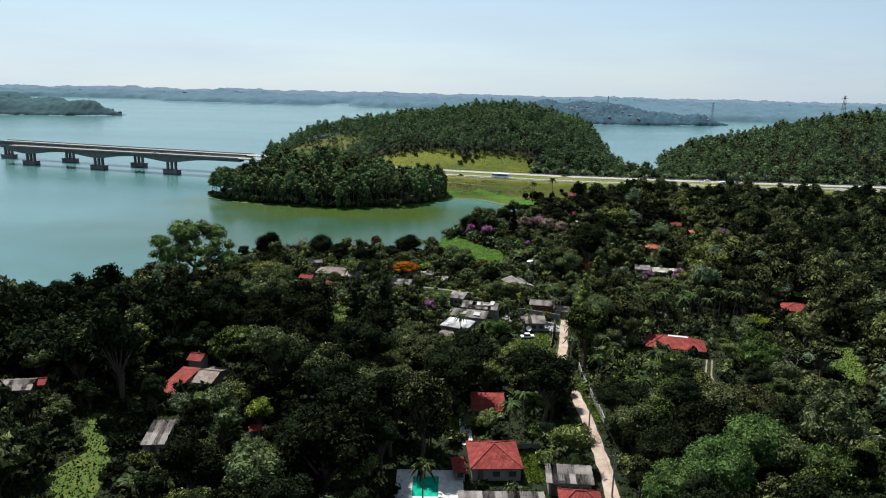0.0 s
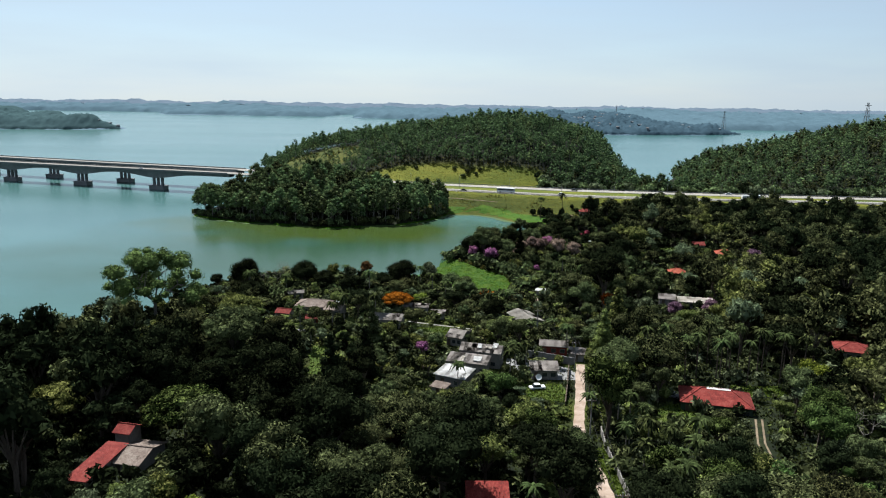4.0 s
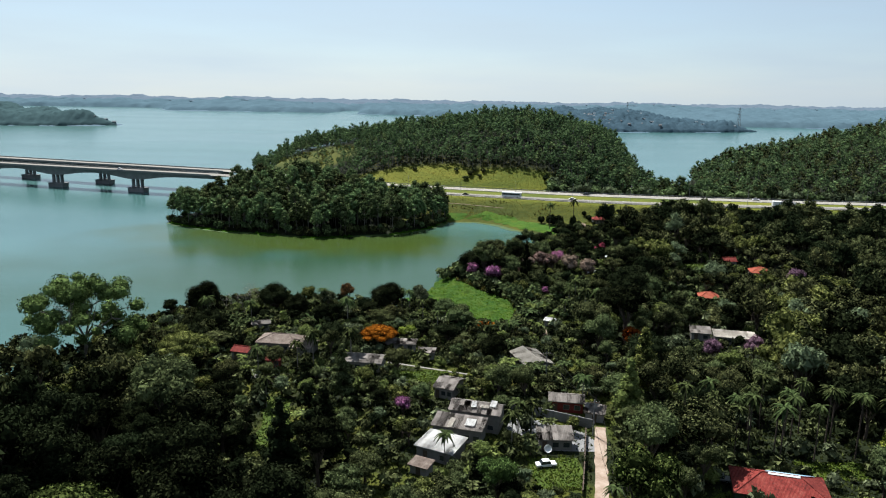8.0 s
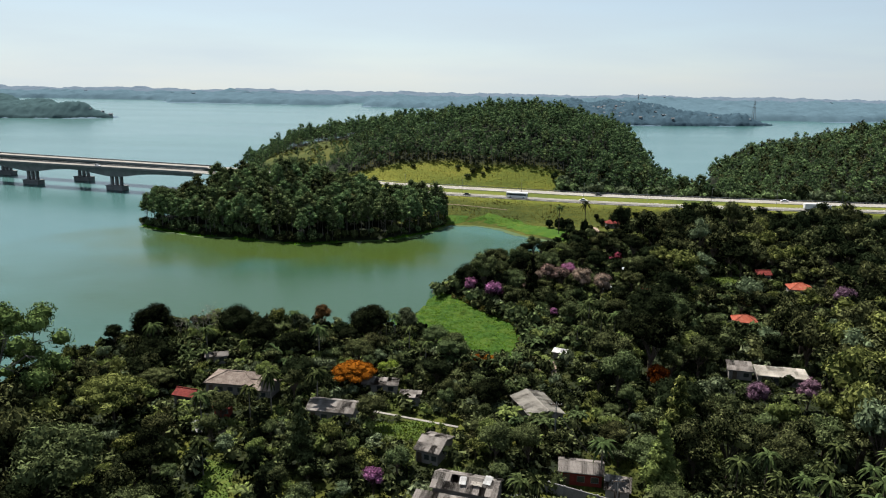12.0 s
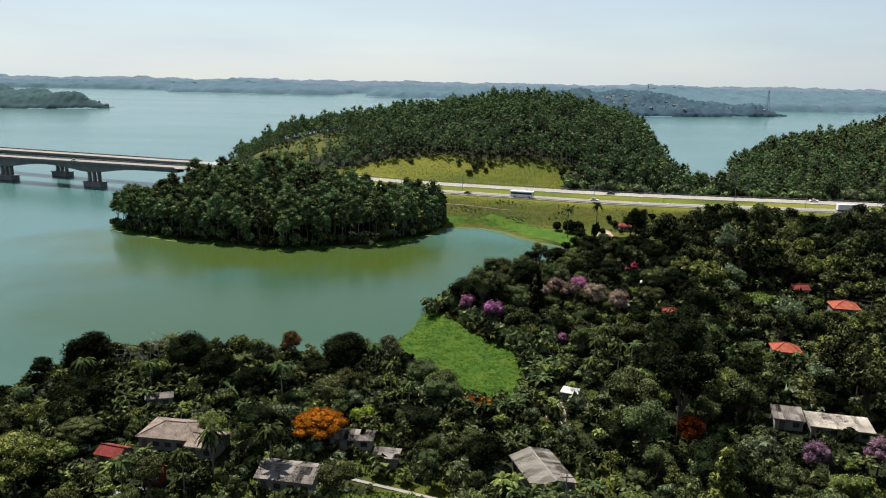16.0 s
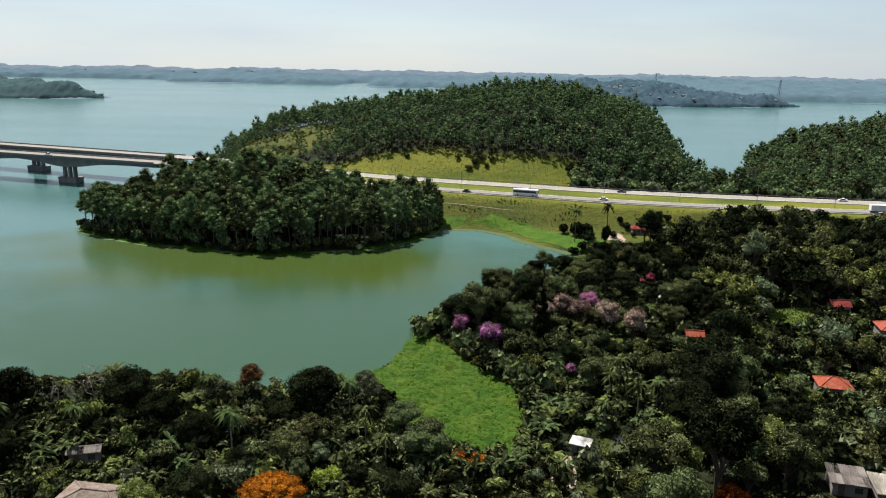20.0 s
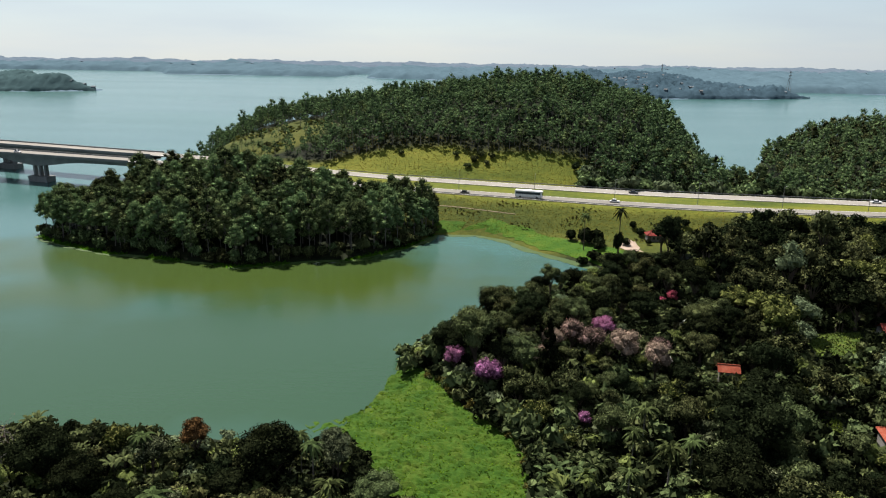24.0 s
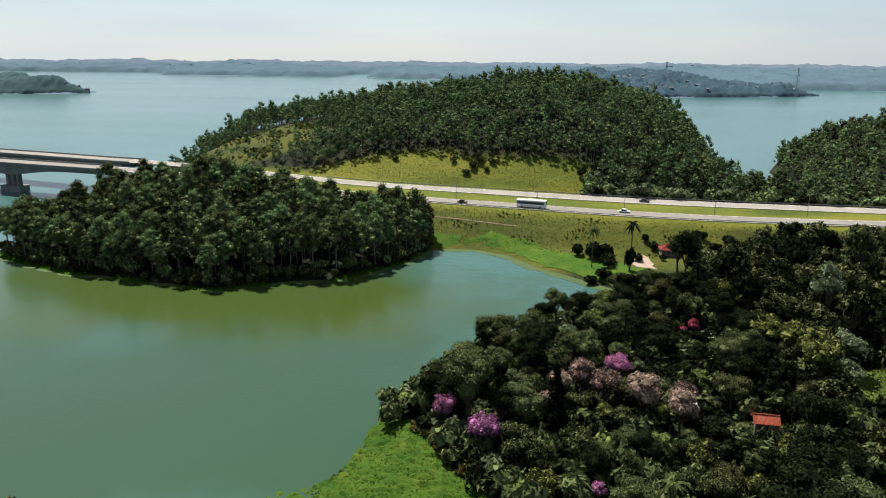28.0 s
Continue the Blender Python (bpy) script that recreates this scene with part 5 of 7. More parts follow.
# swimming pool on its terrace
PX, PY, PZ = -1.5, 118.0, float(ground([-1.5], [118.0])[0])
deck = thing("pool_terrace", "white paved terrace round a swimming pool", "terrace", at=(PX, PY, PZ))
bm = bmesh.new()
box(bm, -6, 3.4, -0.6, 6, 5.5, 0.35), box(bm, -6, -5, -0.6, 6, -3.4, 0.35), box(bm, -6, -3.4, -0.6, -3.0, 3.4, 0.35), box(bm, 1.6, -3.4, -0.6, 6, 3.4, 0.35)
part("paving", bm, "paving", deck)
pool = thing("swimming_pool", "small emerald green swimming pool", "pool", at=(PX - 0.7, PY, PZ))
part("basin", boxed(-2.28, -3.38, -0.6, 2.28, 3.38, -0.3), "paving", pool)
part("pool_water", boxed(-2.26, -3.36, -0.28, 2.26, 3.36, 0.2), "pool_water", pool)
CLEAR.append((PX, PY, 6, 6, 0, 6))

# walls and fences
def fence(label, line, h, mat, name="garden_wall", gap=3.0):
    ob = thing(name, label, "wall")
    for p, q in zip(resample(line, gap)[:-1], resample(line, gap)[1:]):
        d = Vector(q) - Vector(p)
        z = min(float(ground([p[0]], [p[1]])[0]), float(ground([q[0]], [q[1]])[0]))
        bm = boxed(0, -0.1, -0.5, d.length, 0.1, h, bevel=0.02)
        o = part("panel", bm, mat, ob)
        o.matrix_basis = pose(p[0], p[1], z, 0, 0, math.degrees(math.atan2(d.y, d.x)))
        part("post", boxed(-0.16, -0.16, -0.5, 0.16, 0.16, h + 0.12), mat, o)


fence("grey concrete block yard wall", [(18.5, 243.5), (28, 241), (39, 235.5)], 2.2, "block_wall")
fence("long white roadside wall", [(37.4, 190), (36.0, 177), (35.4, 162), (34.9, 145)], 1.6, "plaster")
fence("low pale wall beside house", [(15.3, 133), (19.8, 133.2)], 1.0, "plaster")
fence("dark wooden fence along the lane", [(37, 232), (34.5, 218), (32, 205)], 1.6, "timber", "fence", 2.0)


def pole(x, y, h=8.5):
    ob = thing("utility_pole", "grey concrete utility pole with crossarm and wires", "pole", "village power line", at=(x, y, float(ground([x], [y])[0])))
    bm = bmesh.new()
    tube(bm, (0, 0, -0.6), (0, 0, h), 0.17, 0.1)
    part("post", bm, "concrete", ob)
    part("crossarm", boxed(-1.1, -0.06, h - 0.7, 1.1, 0.06, h - 0.55), "timber", ob)
    for dx in (-1, -0.4, 0.4, 1):
        bm = bmesh.new()
        tube(bm, (dx, 0, h - 0.55), (dx, 0, h - 0.35), 0.05, 0.04)
        part("insulator", bm, "white_paint", ob)


POLES = [(30.2, 116), (30.6, 140), (34.5, 186), (38.6, 232), (31.5, 262)]
for p in POLES:
    pole(*p)
for (ax, ay), (bx, by) in zip(POLES[:-1], POLES[1:]):
    za, zb = float(ground([ax], [ay])[0]) + 8.2, float(ground([bx], [by])[0]) + 8.2
    cable = thing("cable", "thin black overhead cable between poles", "cable", "village power line", at=(ax, ay, za))
    for dx in (-1, 1):
        bm = bmesh.new()
        n = 8
        pts = [Vector(((bx - ax) * k / n + dx, (by - ay) * k / n, (zb - za) * k / n - 3.2 * (k / n) * (1 - k / n))) for k in range(n + 1)]
        rings = [[bm.verts.new(p + Vector(o)) for o in ((0.03, 0, 0), (0, 0, 0.03), (-0.03, 0, 0), (0, 0, -0.03))] for p in pts]
        for r0, r1 in zip(rings[:-1], rings[1:]):
            for i in range(4):
                bm.faces.new((r0[i], r0[(i + 1) % 4], r1[(i + 1) % 4], r1[i]))
        part("wire", bm, "rubber", cable)


# rooftop fittings
def dish(x, y, z, turn):
    ob = thing("satellite_dish", "white satellite dish on roof", "satellite dish", at=(x, y, z), turn=turn)
    bm = bmesh.new()
    rings = []
    for k in range(5):
        q = 0.85 * k / 4
        rings.append([bm.verts.new(pose(0, 0, 1.2, 55, 0, 0) @ Vector((q * math.cos(a), q * math.sin(a), 0.42 * q * q))) for a in (np.arange(14) * 2 * math.pi / 14 if k else [0.0])])
    for k in range(14):
        bm.faces.new((rings[0][0], rings[1][k], rings[1][(k + 1) % 14]))
        for n in range(1, 4):
            bm.faces.new((rings[n][k], rings[n + 1][k], rings[n + 1][(k + 1) % 14], rings[n][(k + 1) % 14]))
    bmesh.ops.recalc_face_normals(bm, faces=bm.faces)
    bmesh.ops.solidify(bm, geom=bm.faces[:], thickness=0.04)
    part("reflector", bm, "white_paint", ob)
    bm = bmesh.new()
    tube(bm, (0, 0, -0.3), (0, 0, 1.0), 0.06, 0.05)
    part("mast", bm, "steel", ob)


def loose_sheet(x, y, z, w, d, turn, tilt, mat, label):
    """A loose roofing sheet laid on a roof."""
    bm = bmesh.new()
    rows = [[bm.verts.new((-w / 2 + w * k / 12, side * d / 2, 0.04 + 0.03 * (k % 2))) for k in range(13)] for side in (-1, 1)]
    for k in range(12):
        bm.faces.new((rows[0][k], rows[0][k + 1], rows[1][k + 1], rows[1][k]))
    bmesh.ops.solidify(bm, geom=bm.faces[:], thickness=0.03)
    ob = solid("roofing_sheet", bm, mat, label, "sheet", "loose roofing sheets")
    ob.matrix_basis = pose(x, y, z, tilt, 0, turn)


GV = float(ground([12.0], [236.0])[0])
for x, y, dz, w, d, turn, tilt, mat in ((12.2, 234.4, 5.72, 1.2, 1.8, -8, 20, "pale_sheet"), (14.6, 233.6, 5.62, 2.0, 0.9, -15, 20, "beige_sheet"), (16.6, 234.4, 5.9, 1.4, 2.0, -22, 20, "pale_sheet"),
                                        (7.2, 228.6, 4.0, 1.1, 3.6, -15, 9, "beige_sheet"), (11.4, 228.6, 4.1, 2.2, 2.6, -15, 9, "pale_sheet")):
    loose_sheet(x, y, GV + dz, w, d, turn, tilt, mat, "pale loose corrugated sheet on the stepped roof")
dish(-35.5, 285.2, 4.6, 20)
dish(27.5, 222.6, 2.4, 10)


# ---- vehicles on the highway ----
def wheels(ob, spots, rad):
    for x, y in spots:
        bm = bmesh.new()
        bmesh.ops.create_cone(bm, cap_ends=True, segments=14, radius1=rad, radius2=rad, depth=0.28, matrix=pose(x, y, rad, 90, 0, 0))
        w = part("wheel", bm, "rubber", ob, "black tyre")
        bm = bmesh.new()
        bmesh.ops.create_cone(bm, cap_ends=True, segments=10, radius1=rad * 0.5, radius2=rad * 0.5, depth=0.31, matrix=pose(x, y, rad, 90, 0, 0))
        part("rim", bm, "steel", w)


def on_road(line, x, off=0.0):
    xs, ys = [p[0] for p in line], [p[1] for p in line]
    y = float(np.interp(x, xs, ys))
    a = math.degrees(math.atan2(float(np.interp(x + 5, xs, ys)) - y, 5))
    return (x, y + off, float(deck_height(x)) + 0.12), a


def bus(line, x, off, paint, label):
    at, a = on_road(line, x, off)
    ob = thing("coach", label, "bus", at=at, turn=a)
    part("body", boxed(-6, -1.25, 0.4, 6, 1.25, 3.4, bevel=0.18), paint, ob)
    for s in (-1.27, 1.27):
        part("window_band", boxed(-5.6, min(s, s * 0.97), 1.75, 5.3, max(s, s * 0.97), 2.75), "glass_dark", ob)
    part("windscreen", boxed(5.95, -1.1, 1.3, 6.03, 1.1, 2.9), "glass_dark", ob)
    part("roof_unit", boxed(-1.5, -0.8, 3.38, 1.5, 0.8, 3.62, bevel=0.06), paint, ob)
    wheels(ob, [(sx, sy) for sx in (-3.6, 3.8) for sy in (-1.12, 1.12)], 0.5)


def truck(line, x, off, label):
    at, a = on_road(line, x, off)
    ob = thing("lorry", label, "truck", at=at, turn=a)
    part("cab", boxed(4.6, -1.2, 0.5, 6.8, 1.2, 3.1, bevel=0.2), "white_paint", ob)
    part("windscreen", boxed(6.72, -1.05, 1.7, 6.83, 1.05, 2.7), "glass_dark", ob)
    part("cargo_box", boxed(-7, -1.25, 1.0, 4.3, 1.25, 3.7, bevel=0.06), "white_paint", ob, "white box body")
    part("chassis", boxed(-7, -0.6, 0.6, 6.4, 0.6, 1.0), "dark_paint", ob)
    wheels(ob, [(sx, sy) for sx in (-5.6, -4.4, 5.6) for sy in (-1.1, 1.1)], 0.52)


def car(line, x, off, paint, label, turn=0.0):
    at, a = on_road(line, x, off) if line else ((x, off, float(ground([x], [off])[0]) + 0.15), turn)
    ob = thing("car", label, "car", "cars on highway" if line else "parked cars", at=at, turn=a)
    part("body", boxed(-2.1, -0.85, 0.28, 2.1, 0.85, 0.85, bevel=0.14), paint, ob)
    bm = boxed(-1.3, -0.75, 0.82, 0.9, 0.75, 1.42)
    for v in bm.verts:
        if v.co.z > 1.2:
            v.co.x *= 0.72
            v.co.y *= 0.86
    part("cabin", bm, "glass_dark", ob)
    part("roof", boxed(-0.85, -0.62, 1.41, 0.6, 0.62, 1.46), paint, ob)
    wheels(ob, [(sx, sy) for sx in (-1.3, 1.3) for sy in (-0.78, 0.78)], 0.32)


bus(NEAR_ROAD, 40, -2.0, "white_paint", "white coach with dark windows on highway")
truck(NEAR_ROAD, 196, -2.0, "white box lorry driving on highway")
car(NEAR_ROAD, 12, -2.2, "dark_paint", "dark car on highway")
car(NEAR_ROAD, 76, 2.0, "white_paint", "white car on highway")
car(FAR_ROAD, 88, -1.5, "dark_paint", "dark car on far carriageway")
car(FAR_ROAD, 190, 1.5, "white_paint", "white car on far carriageway")
car(NEAR_ROAD, -235, -2.0, "white_paint", "white car on bridge")


car(None, 26.6, 217.2, "white_paint", "white car parked before the cottage", 12)
car(None, 60.2, 213.0, "steel", "silver car parked beside red-roofed house", -20)


# ---- distant power pylons ----
def pylon(x, y, h, turn=20):
    ob = thing("pylon", "tall grey lattice power pylon on far shore", "pylon", "far power line", at=(x, y, float(ground([x], [y])[0]) - 1), turn=turn)
    w = h * 0.075
    for sx, sy in ((-1, -1), (1, -1), (1, 1), (-1, 1)):
        bm = bmesh.new()
        tube(bm, (sx * w, sy * w, 0), (sx * w * 0.12, sy * w * 0.12, h), 0.24, 0.2, 4)
        part("leg", bm, "steel", ob)
    for k in range(1, 9):
        s = w * (1 - 0.88 * k / 9)
        bm = bmesh.new()
        for a, b in (((-1, -1), (1, -1)), ((1, -1), (1, 1)), ((1, 1), (-1, 1)), ((-1, 1), (-1, -1))):
            tube(bm, (a[0] * s, a[1] * s, h * k / 9), (b[0] * s * 0.9, b[1] * s * 0.9, h * (k + 0.9) / 9), 0.12, 0.12, 4)
        part("brace", bm, "steel", ob)
    for k, z in enumerate((0.72, 0.83, 0.94)):
        bm = bmesh.new()
        tube(bm, (-w * 1.3, 0, h * z), (w * 1.3, 0, h * z), 0.2, 0.2, 4)
        part("crossarm", bm, "steel", ob)


pylon(550, 1560, 46)
pylon(376, 1760, 30)
pylon(420, 800, 48)


# ---- trees with a place of their own ----
plant("airy", "leaf_fresh", -93, 269, "huge open-crowned pale green tree by the lake")
plant("dense", "leaf_dark", -75.0, 312, "dark dome-headed evergreen tree at the shore", size=1.1, tall=0.98)
plant("small", "leaf_dark", -85, 309, "small dark evergreen shore tree", size=1.1)
plant("dense", "leaf_dark", -15.5, 321, "broad black-green dome tree at the shore", size=1.15, tall=0.8)
plant("dense", "leaf_dark", -53.5, 318, "broad dark green shore tree", size=0.98, tall=0.9)
plant("dense", "leaf_dark", -45, 314, "broad dark green shore tree", size=0.8, tall=0.8)
plant("small", "leaf_dark", -23, 317, "low black-green rounded shore tree", size=0.95)
plant("small", "leaf_dark", -31, 308, "low black-green rounded shore tree", size=1.05)
plant("tall", "leaf_rust", -30, 325, "slim rust-brown leaved tree at the shore", size=0.7)
plant("round", "leaf_grey", -36, 321, "pale silvery-leaved shore tree", size=0.7)
plant("small", "leaf_bright", -43, 324, "light green feathery shore tree", size=1.0, tall=1.25)
plant("bare", "leaf_pink", -61.5, 319, "grey bare-branched tree with pinkish tips", size=1.15)
plant("bare", "leaf_pink", -64, 317, "grey bare-branched tree with pinkish tips", size=0.9)
plant("bare", "leaf_grey", -69, 316, "bare dead tree at the shore", size=0.85)
plant("tall", "leaf_grey", -5, 322, "slender pale green tree beside marsh", size=0.75)
plant("round", "leaf_broad", 4, 312, "green tree at the marsh edge", size=0.75)
plant("round", "leaf_broad", 9, 305, "green tree at the marsh edge", size=0.8)
plant("umbrella", "leaf_orange", -14.8, 284.5, "flame-orange flowering tree in full bloom", size=0.86, tall=0.85)
plant("flower", "leaf_orange", 59, 287, "orange flowering tree in bloom", size=0.8)
plant("small", "leaf_orange", 18.6, 300.5, "low orange flowering shrub at marsh edge", size=0.75, tall=0.8)
plant("small", "leaf_orange", 15.2, 302.6, "low orange flowering shrub at marsh edge", size=0.6, tall=0.8)
plant("flower", "leaf_purple", 14, 366, "vivid magenta flowering tree by the bay", size=0.68, tall=1.15)
plant("flower", "leaf_purple", 21.5, 355, "pink-purple flowering tree by the bay", size=0.92)
plant("flower", "leaf_red", 74, 414, "red flowering tree behind white terrace building", size=0.5)
plant("flower", "leaf_red", 71, 413, "red flowering tree behind white terrace building", size=0.35)
plant("flower", "leaf_violet", 135, 352, "violet flowering tree in woodland", size=1.1)
plant("flower", "leaf_purple", 50, 384, "pink-purple flowering tree in woodland", size=0.9)
for k, (x, y, s) in enumerate([(37, 377, 0.8), (42, 380, 0.9), (46, 374, 1.0), (53, 372, 1.05), (59, 366, 0.95), (61, 372, 0.85), (34, 371, 0.6)]):
    plant("flower", "leaf_pink", x, y, "dusty pink fading blossom tree", "pink blossom trees", s, k)
plant("flower", "leaf_violet", 80, 279, "purple flowering tree beside flat-roofed house", size=0.75)
plant("flower", "leaf_purple", -4, 238, "magenta flowering tree beside stepped house", size=0.6)
plant("flower", "leaf_purple", 40, 342, "purple flowering bush in woodland", size=0.42)
plant("flower", "leaf_violet", 92, 280, "dull purple flowering garden tree", size=0.8)
plant("umbrella", "leaf_green", -50.5, 177.5, "wide flat-topped umbrella tree on slope", size=1.3, tall=0.95)
plant("umbrella", "leaf_bright", -80, 184, "flat-topped yellow-green tree on slope", size=1.05)
plant("round", "leaf_lime", 96.5, 216, "bright lime-green round-headed garden tree", size=0.95)
plant("small", "leaf_lime", -36.2, 138.3, "lime-green leafy garden tree", size=1.1)
plant("round", "leaf_bright", -20, 129, "light green leafy garden tree", size=0.85)
plant("round", "leaf_bright", -13, 115, "lime-green leafy garden tree", size=0.8)
plant("round", "leaf_dark", 25.6, 155, "dark broadleaf tree beside lane", size=0.95)
plant("round", "leaf_broad", 29.4, 170, "green broadleaf tree overhanging lane", size=0.62)
plant("cone", "leaf_bright", 48, 240, "tall dense dark green conical tree beside lane", size=1.05)
plant("cone", "leaf_bright", 55, 256, "tall dense dark green conical tree beside lane", size=1.2)
plant("cone", "leaf_dark", 51, 226, "tall dense dark green conical tree beside lane", size=0.95)
plant("cone", "leaf_broad", -19.5, 247.5, "tall dark conifer among village houses", size=1.0)
plant("cone", "leaf_dark", -26, 212, "tall dark conifer in front of village", size=1.1)
plant("cone", "leaf_dark", -18, 216, "tall dark conifer in front of village", size=1.15)
plant("cone", "leaf_dark", 34.5, 360, "slim black-green columnar conifer", size=0.8, tall=1.45)
for x, y, leaf, sz in ((40, 371, "leaf_olive", 0.9), (45, 368, "leaf_bright", 0.75), (50, 376, "leaf_olive", 1.0), (56, 369, "leaf_bright", 0.8), (57, 377, "leaf_broad", 1.0), (48, 366, "leaf_olive", 0.8)):
    plant("small", leaf, x, y, "light olive tree among fading blossom", "trees among blossom", sz)
plant("cone", "leaf_dark", 12, 207, "small dark conifer beside plot", size=0.5)
plant("umbrella", "leaf_bright", -63, 262, "yellow-olive spreading tree on the slope", size=1.2, tall=1.0)
plant("round", "leaf_olive", -40, 264, "yellow-olive tree near the brown-roofed houses", size=0.75)
plant("tall", "leaf_dark", -127, 236, "tall dark lakeside tree", size=1.15)
plant("tall", "leaf_dark", -119, 222, "tall dark lakeside tree", size=1.1)
plant("round", "leaf_bright", -104, 226, "yellow-green tree near the lake", size=0.7)
plant("bare", "leaf_grey", 90, 180, "bare grey-branched tree on slope", size=1.1)
plant("palm", "leaf_palm", -2.5, 112.5, "feather palm beside swimming pool", size=0.85, variant=0)
plant("dense", "leaf_dark", -34.8, 305.1, "round black-green garden tree near the shore", size=0.72, tall=0.9)
plant("dense", "leaf_dark", -28.3, 284.7, "bushy dark green tree beside brown-roofed house", size=0.8, tall=0.9)
plant("round", "leaf_olive", -15.1, 297.2, "spreading olive-green tree behind orange tree", size=1.05, tall=0.75)
plant("dense", "leaf_dark", -20.2, 314.1, "low dark dome-shaped shore tree", size=0.66, tall=0.75)
plant("small", "leaf_grey", -28.4, 308.9, "pale green rounded shore shrub tree", size=1.0, tall=0.8)
plant("small", "leaf_grey", -23.0, 289.0, "silvery green tree beside orange tree", size=1.1, tall=0.95)
plant("small", "leaf_lime", -6.9, 292.1, "bright lime-green clipped round tree", size=0.95, tall=0.8)
plant("small", "leaf_dark", -0.1, 319.3, "slim dark tree beside marsh", size=0.9, tall=0.9)
plant("tall", "leaf_grey", -3.7, 319.6, "slender sparse tree beside marsh", size=0.6, tall=1.15)
plant("dense", "leaf_dark", -68.4, 295.5, "dark dense garden tree by the lake", size=0.85, tall=0.8)
plant("small", "leaf_dark", -64.5, 300.4, "dark green garden shrub tree", size=0.9, tall=0.8)
plant("small", "leaf_broad", -37.9, 296.7, "mid-green leafy garden tree", size=1.05, tall=0.8)
plant("small", "leaf_dark", -44.4, 304.4, "dark green garden tree", size=0.9, tall=0.9)
plant("small", "leaf_dark", -53.4, 306.2, "dark green garden tree", size=0.8, tall=0.9)
plant("small", "leaf_broad", -22.7, 298.9, "mid-green leafy garden tree", size=1.1, tall=0.75)
plant("round", "leaf_olive", -12.6, 306.8, "olive-green round tree near marsh", size=0.8, tall=0.8)
plant("round", "leaf_broad", 9.0, 302.4, "green tree at the marsh edge", size=0.85, tall=0.9)
plant("umbrella", "leaf_olive", -61.6, 280.9, "low yellow-olive spreading tree", size=0.7, tall=0.8)
plant("small", "leaf_bright", -53.9, 289.1, "fresh green garden tree", size=0.9, tall=0.7)
plant("tall", "leaf_bright", -34.5, 280.1, "slender light green tree before brown-roofed house", size=0.75, tall=0.95)
plant("small", "leaf_dark", -2.5, 292.9, "dark leafy garden tree", size=0.9, tall=0.9)
plant("dense", "leaf_dark", 18.5, 275.5, "dense dark tree beside barn", size=0.8, tall=0.9)
plant("round", "leaf_dark", 5.4, 287.5, "dark leafy garden tree", size=0.8, tall=0.9)
plant("round", "leaf_dark", 30.0, 175, "dark broadleaf tree overhanging lane", size=0.55)
plant("dense", "leaf_broad", 27.5, 164, "dense green tree beside lane", size=0.68)
plant("round", "leaf_olive", -7.6, 265.4, "round olive-green tree on the village lawn", size=0.72)
plant("palm", "leaf_palm", -37.5, 321, "feather palm standing at the lake shore", size=0.82, variant=0)
for x, y, sz, leaf in ((42.5, 135, 1.0, "leaf_green"), (41.0, 122, 1.0, "leaf_dark"), (39.0, 111, 0.95, "leaf_green"), (49, 128, 1.2, "leaf_dark"), (48, 115, 1.15, "leaf_green"), (55, 137, 1.2, "leaf_broad"), (57, 122, 1.25, "leaf_green"), (66, 130, 1.15, "leaf_dark")):
    plant("dense", leaf, x, y, "full-crowned fresh green tree beside lane", "trees east of the lane", sz, tall=0.95)
PALMS = [(-34, 264), (-31, 270), (-58, 306), (-70, 300), (-3, 309), (-26, 300), (2, 300), (-11, 324), (-8, 320), (51, 321), (99, 322), (6, 217), (38, 244), (14, 136), (-21, 272), (47, 330), (50, 336), (44, 318), (56, 326), (22, 232), (-37, 243), (36, 196), (40, 204), (42, 193), (45, 184), (41, 178), (46, 198), (39, 212), (-44, 262), (20, 224), (25, 232), (39.5, 161), (42, 168), (45.5, 160), (39, 173), (47, 171), (44, 151), (50, 164), (40.5, 149), (53, 172), (17.6, 146)]
for x, y in PALMS:
    plant("palm", "leaf_palm", x, y, "feather palm with drooping fronds", "village palms", random.uniform(0.75, 1.05))
for x, y in [(0, 304), (3, 308), (6, 306), (-3, 303), (9, 300), (13, 300), (17, 298), (22, 299), (26, 301), (29, 305), (31, 313), (33, 318), (32, 323), (36, 321), (30, 327), (36, 327), (40, 325), (-6, 311), (-9, 306), (-57, 300), (-60, 296), (-63, 302), (-54, 303), (-66, 307), (-39, 301), (-34, 297), (-44, 300), (-28, 293), (29.5, 264.5), (32, 265.5), (35, 266), (37, 269), (27, 265), (24, 283), (27, 287), (21, 285), (24, 266.5)]:
    plant("banana", "leaf_banana", x, y, "clump of tall arching banana plants", "banana plants", random.uniform(0.95, 1.5))
for x, y in [(66, 222), (70, 225), (75, 224), (79, 226), (83, 223), (87, 227), (92, 224), (63, 227), (72, 231), (81, 233), (60, 219), (64, 234), (68, 229), (77, 237), (85, 235), (90, 231), (95, 229), (58, 231), (99, 226), (74, 219)]:
    plant("royal", "leaf_palm", x, y, "tall slender palm behind red-roofed house", "tall palms", random.uniform(0.85, 1.05))
plant("royal", "leaf_palm", 57.5, 478, "tall palm on the embankment", size=1.05, variant=0)
plant("royal", "leaf_dark", 69.5, 474, "tall shaggy ivy-hung palm on the embankment", size=1.15, variant=1)
plant("bush", "leaf_dark", 69.5, 474.5, "dark ivy clump on palm stem", size=1.2, tall=3.0)
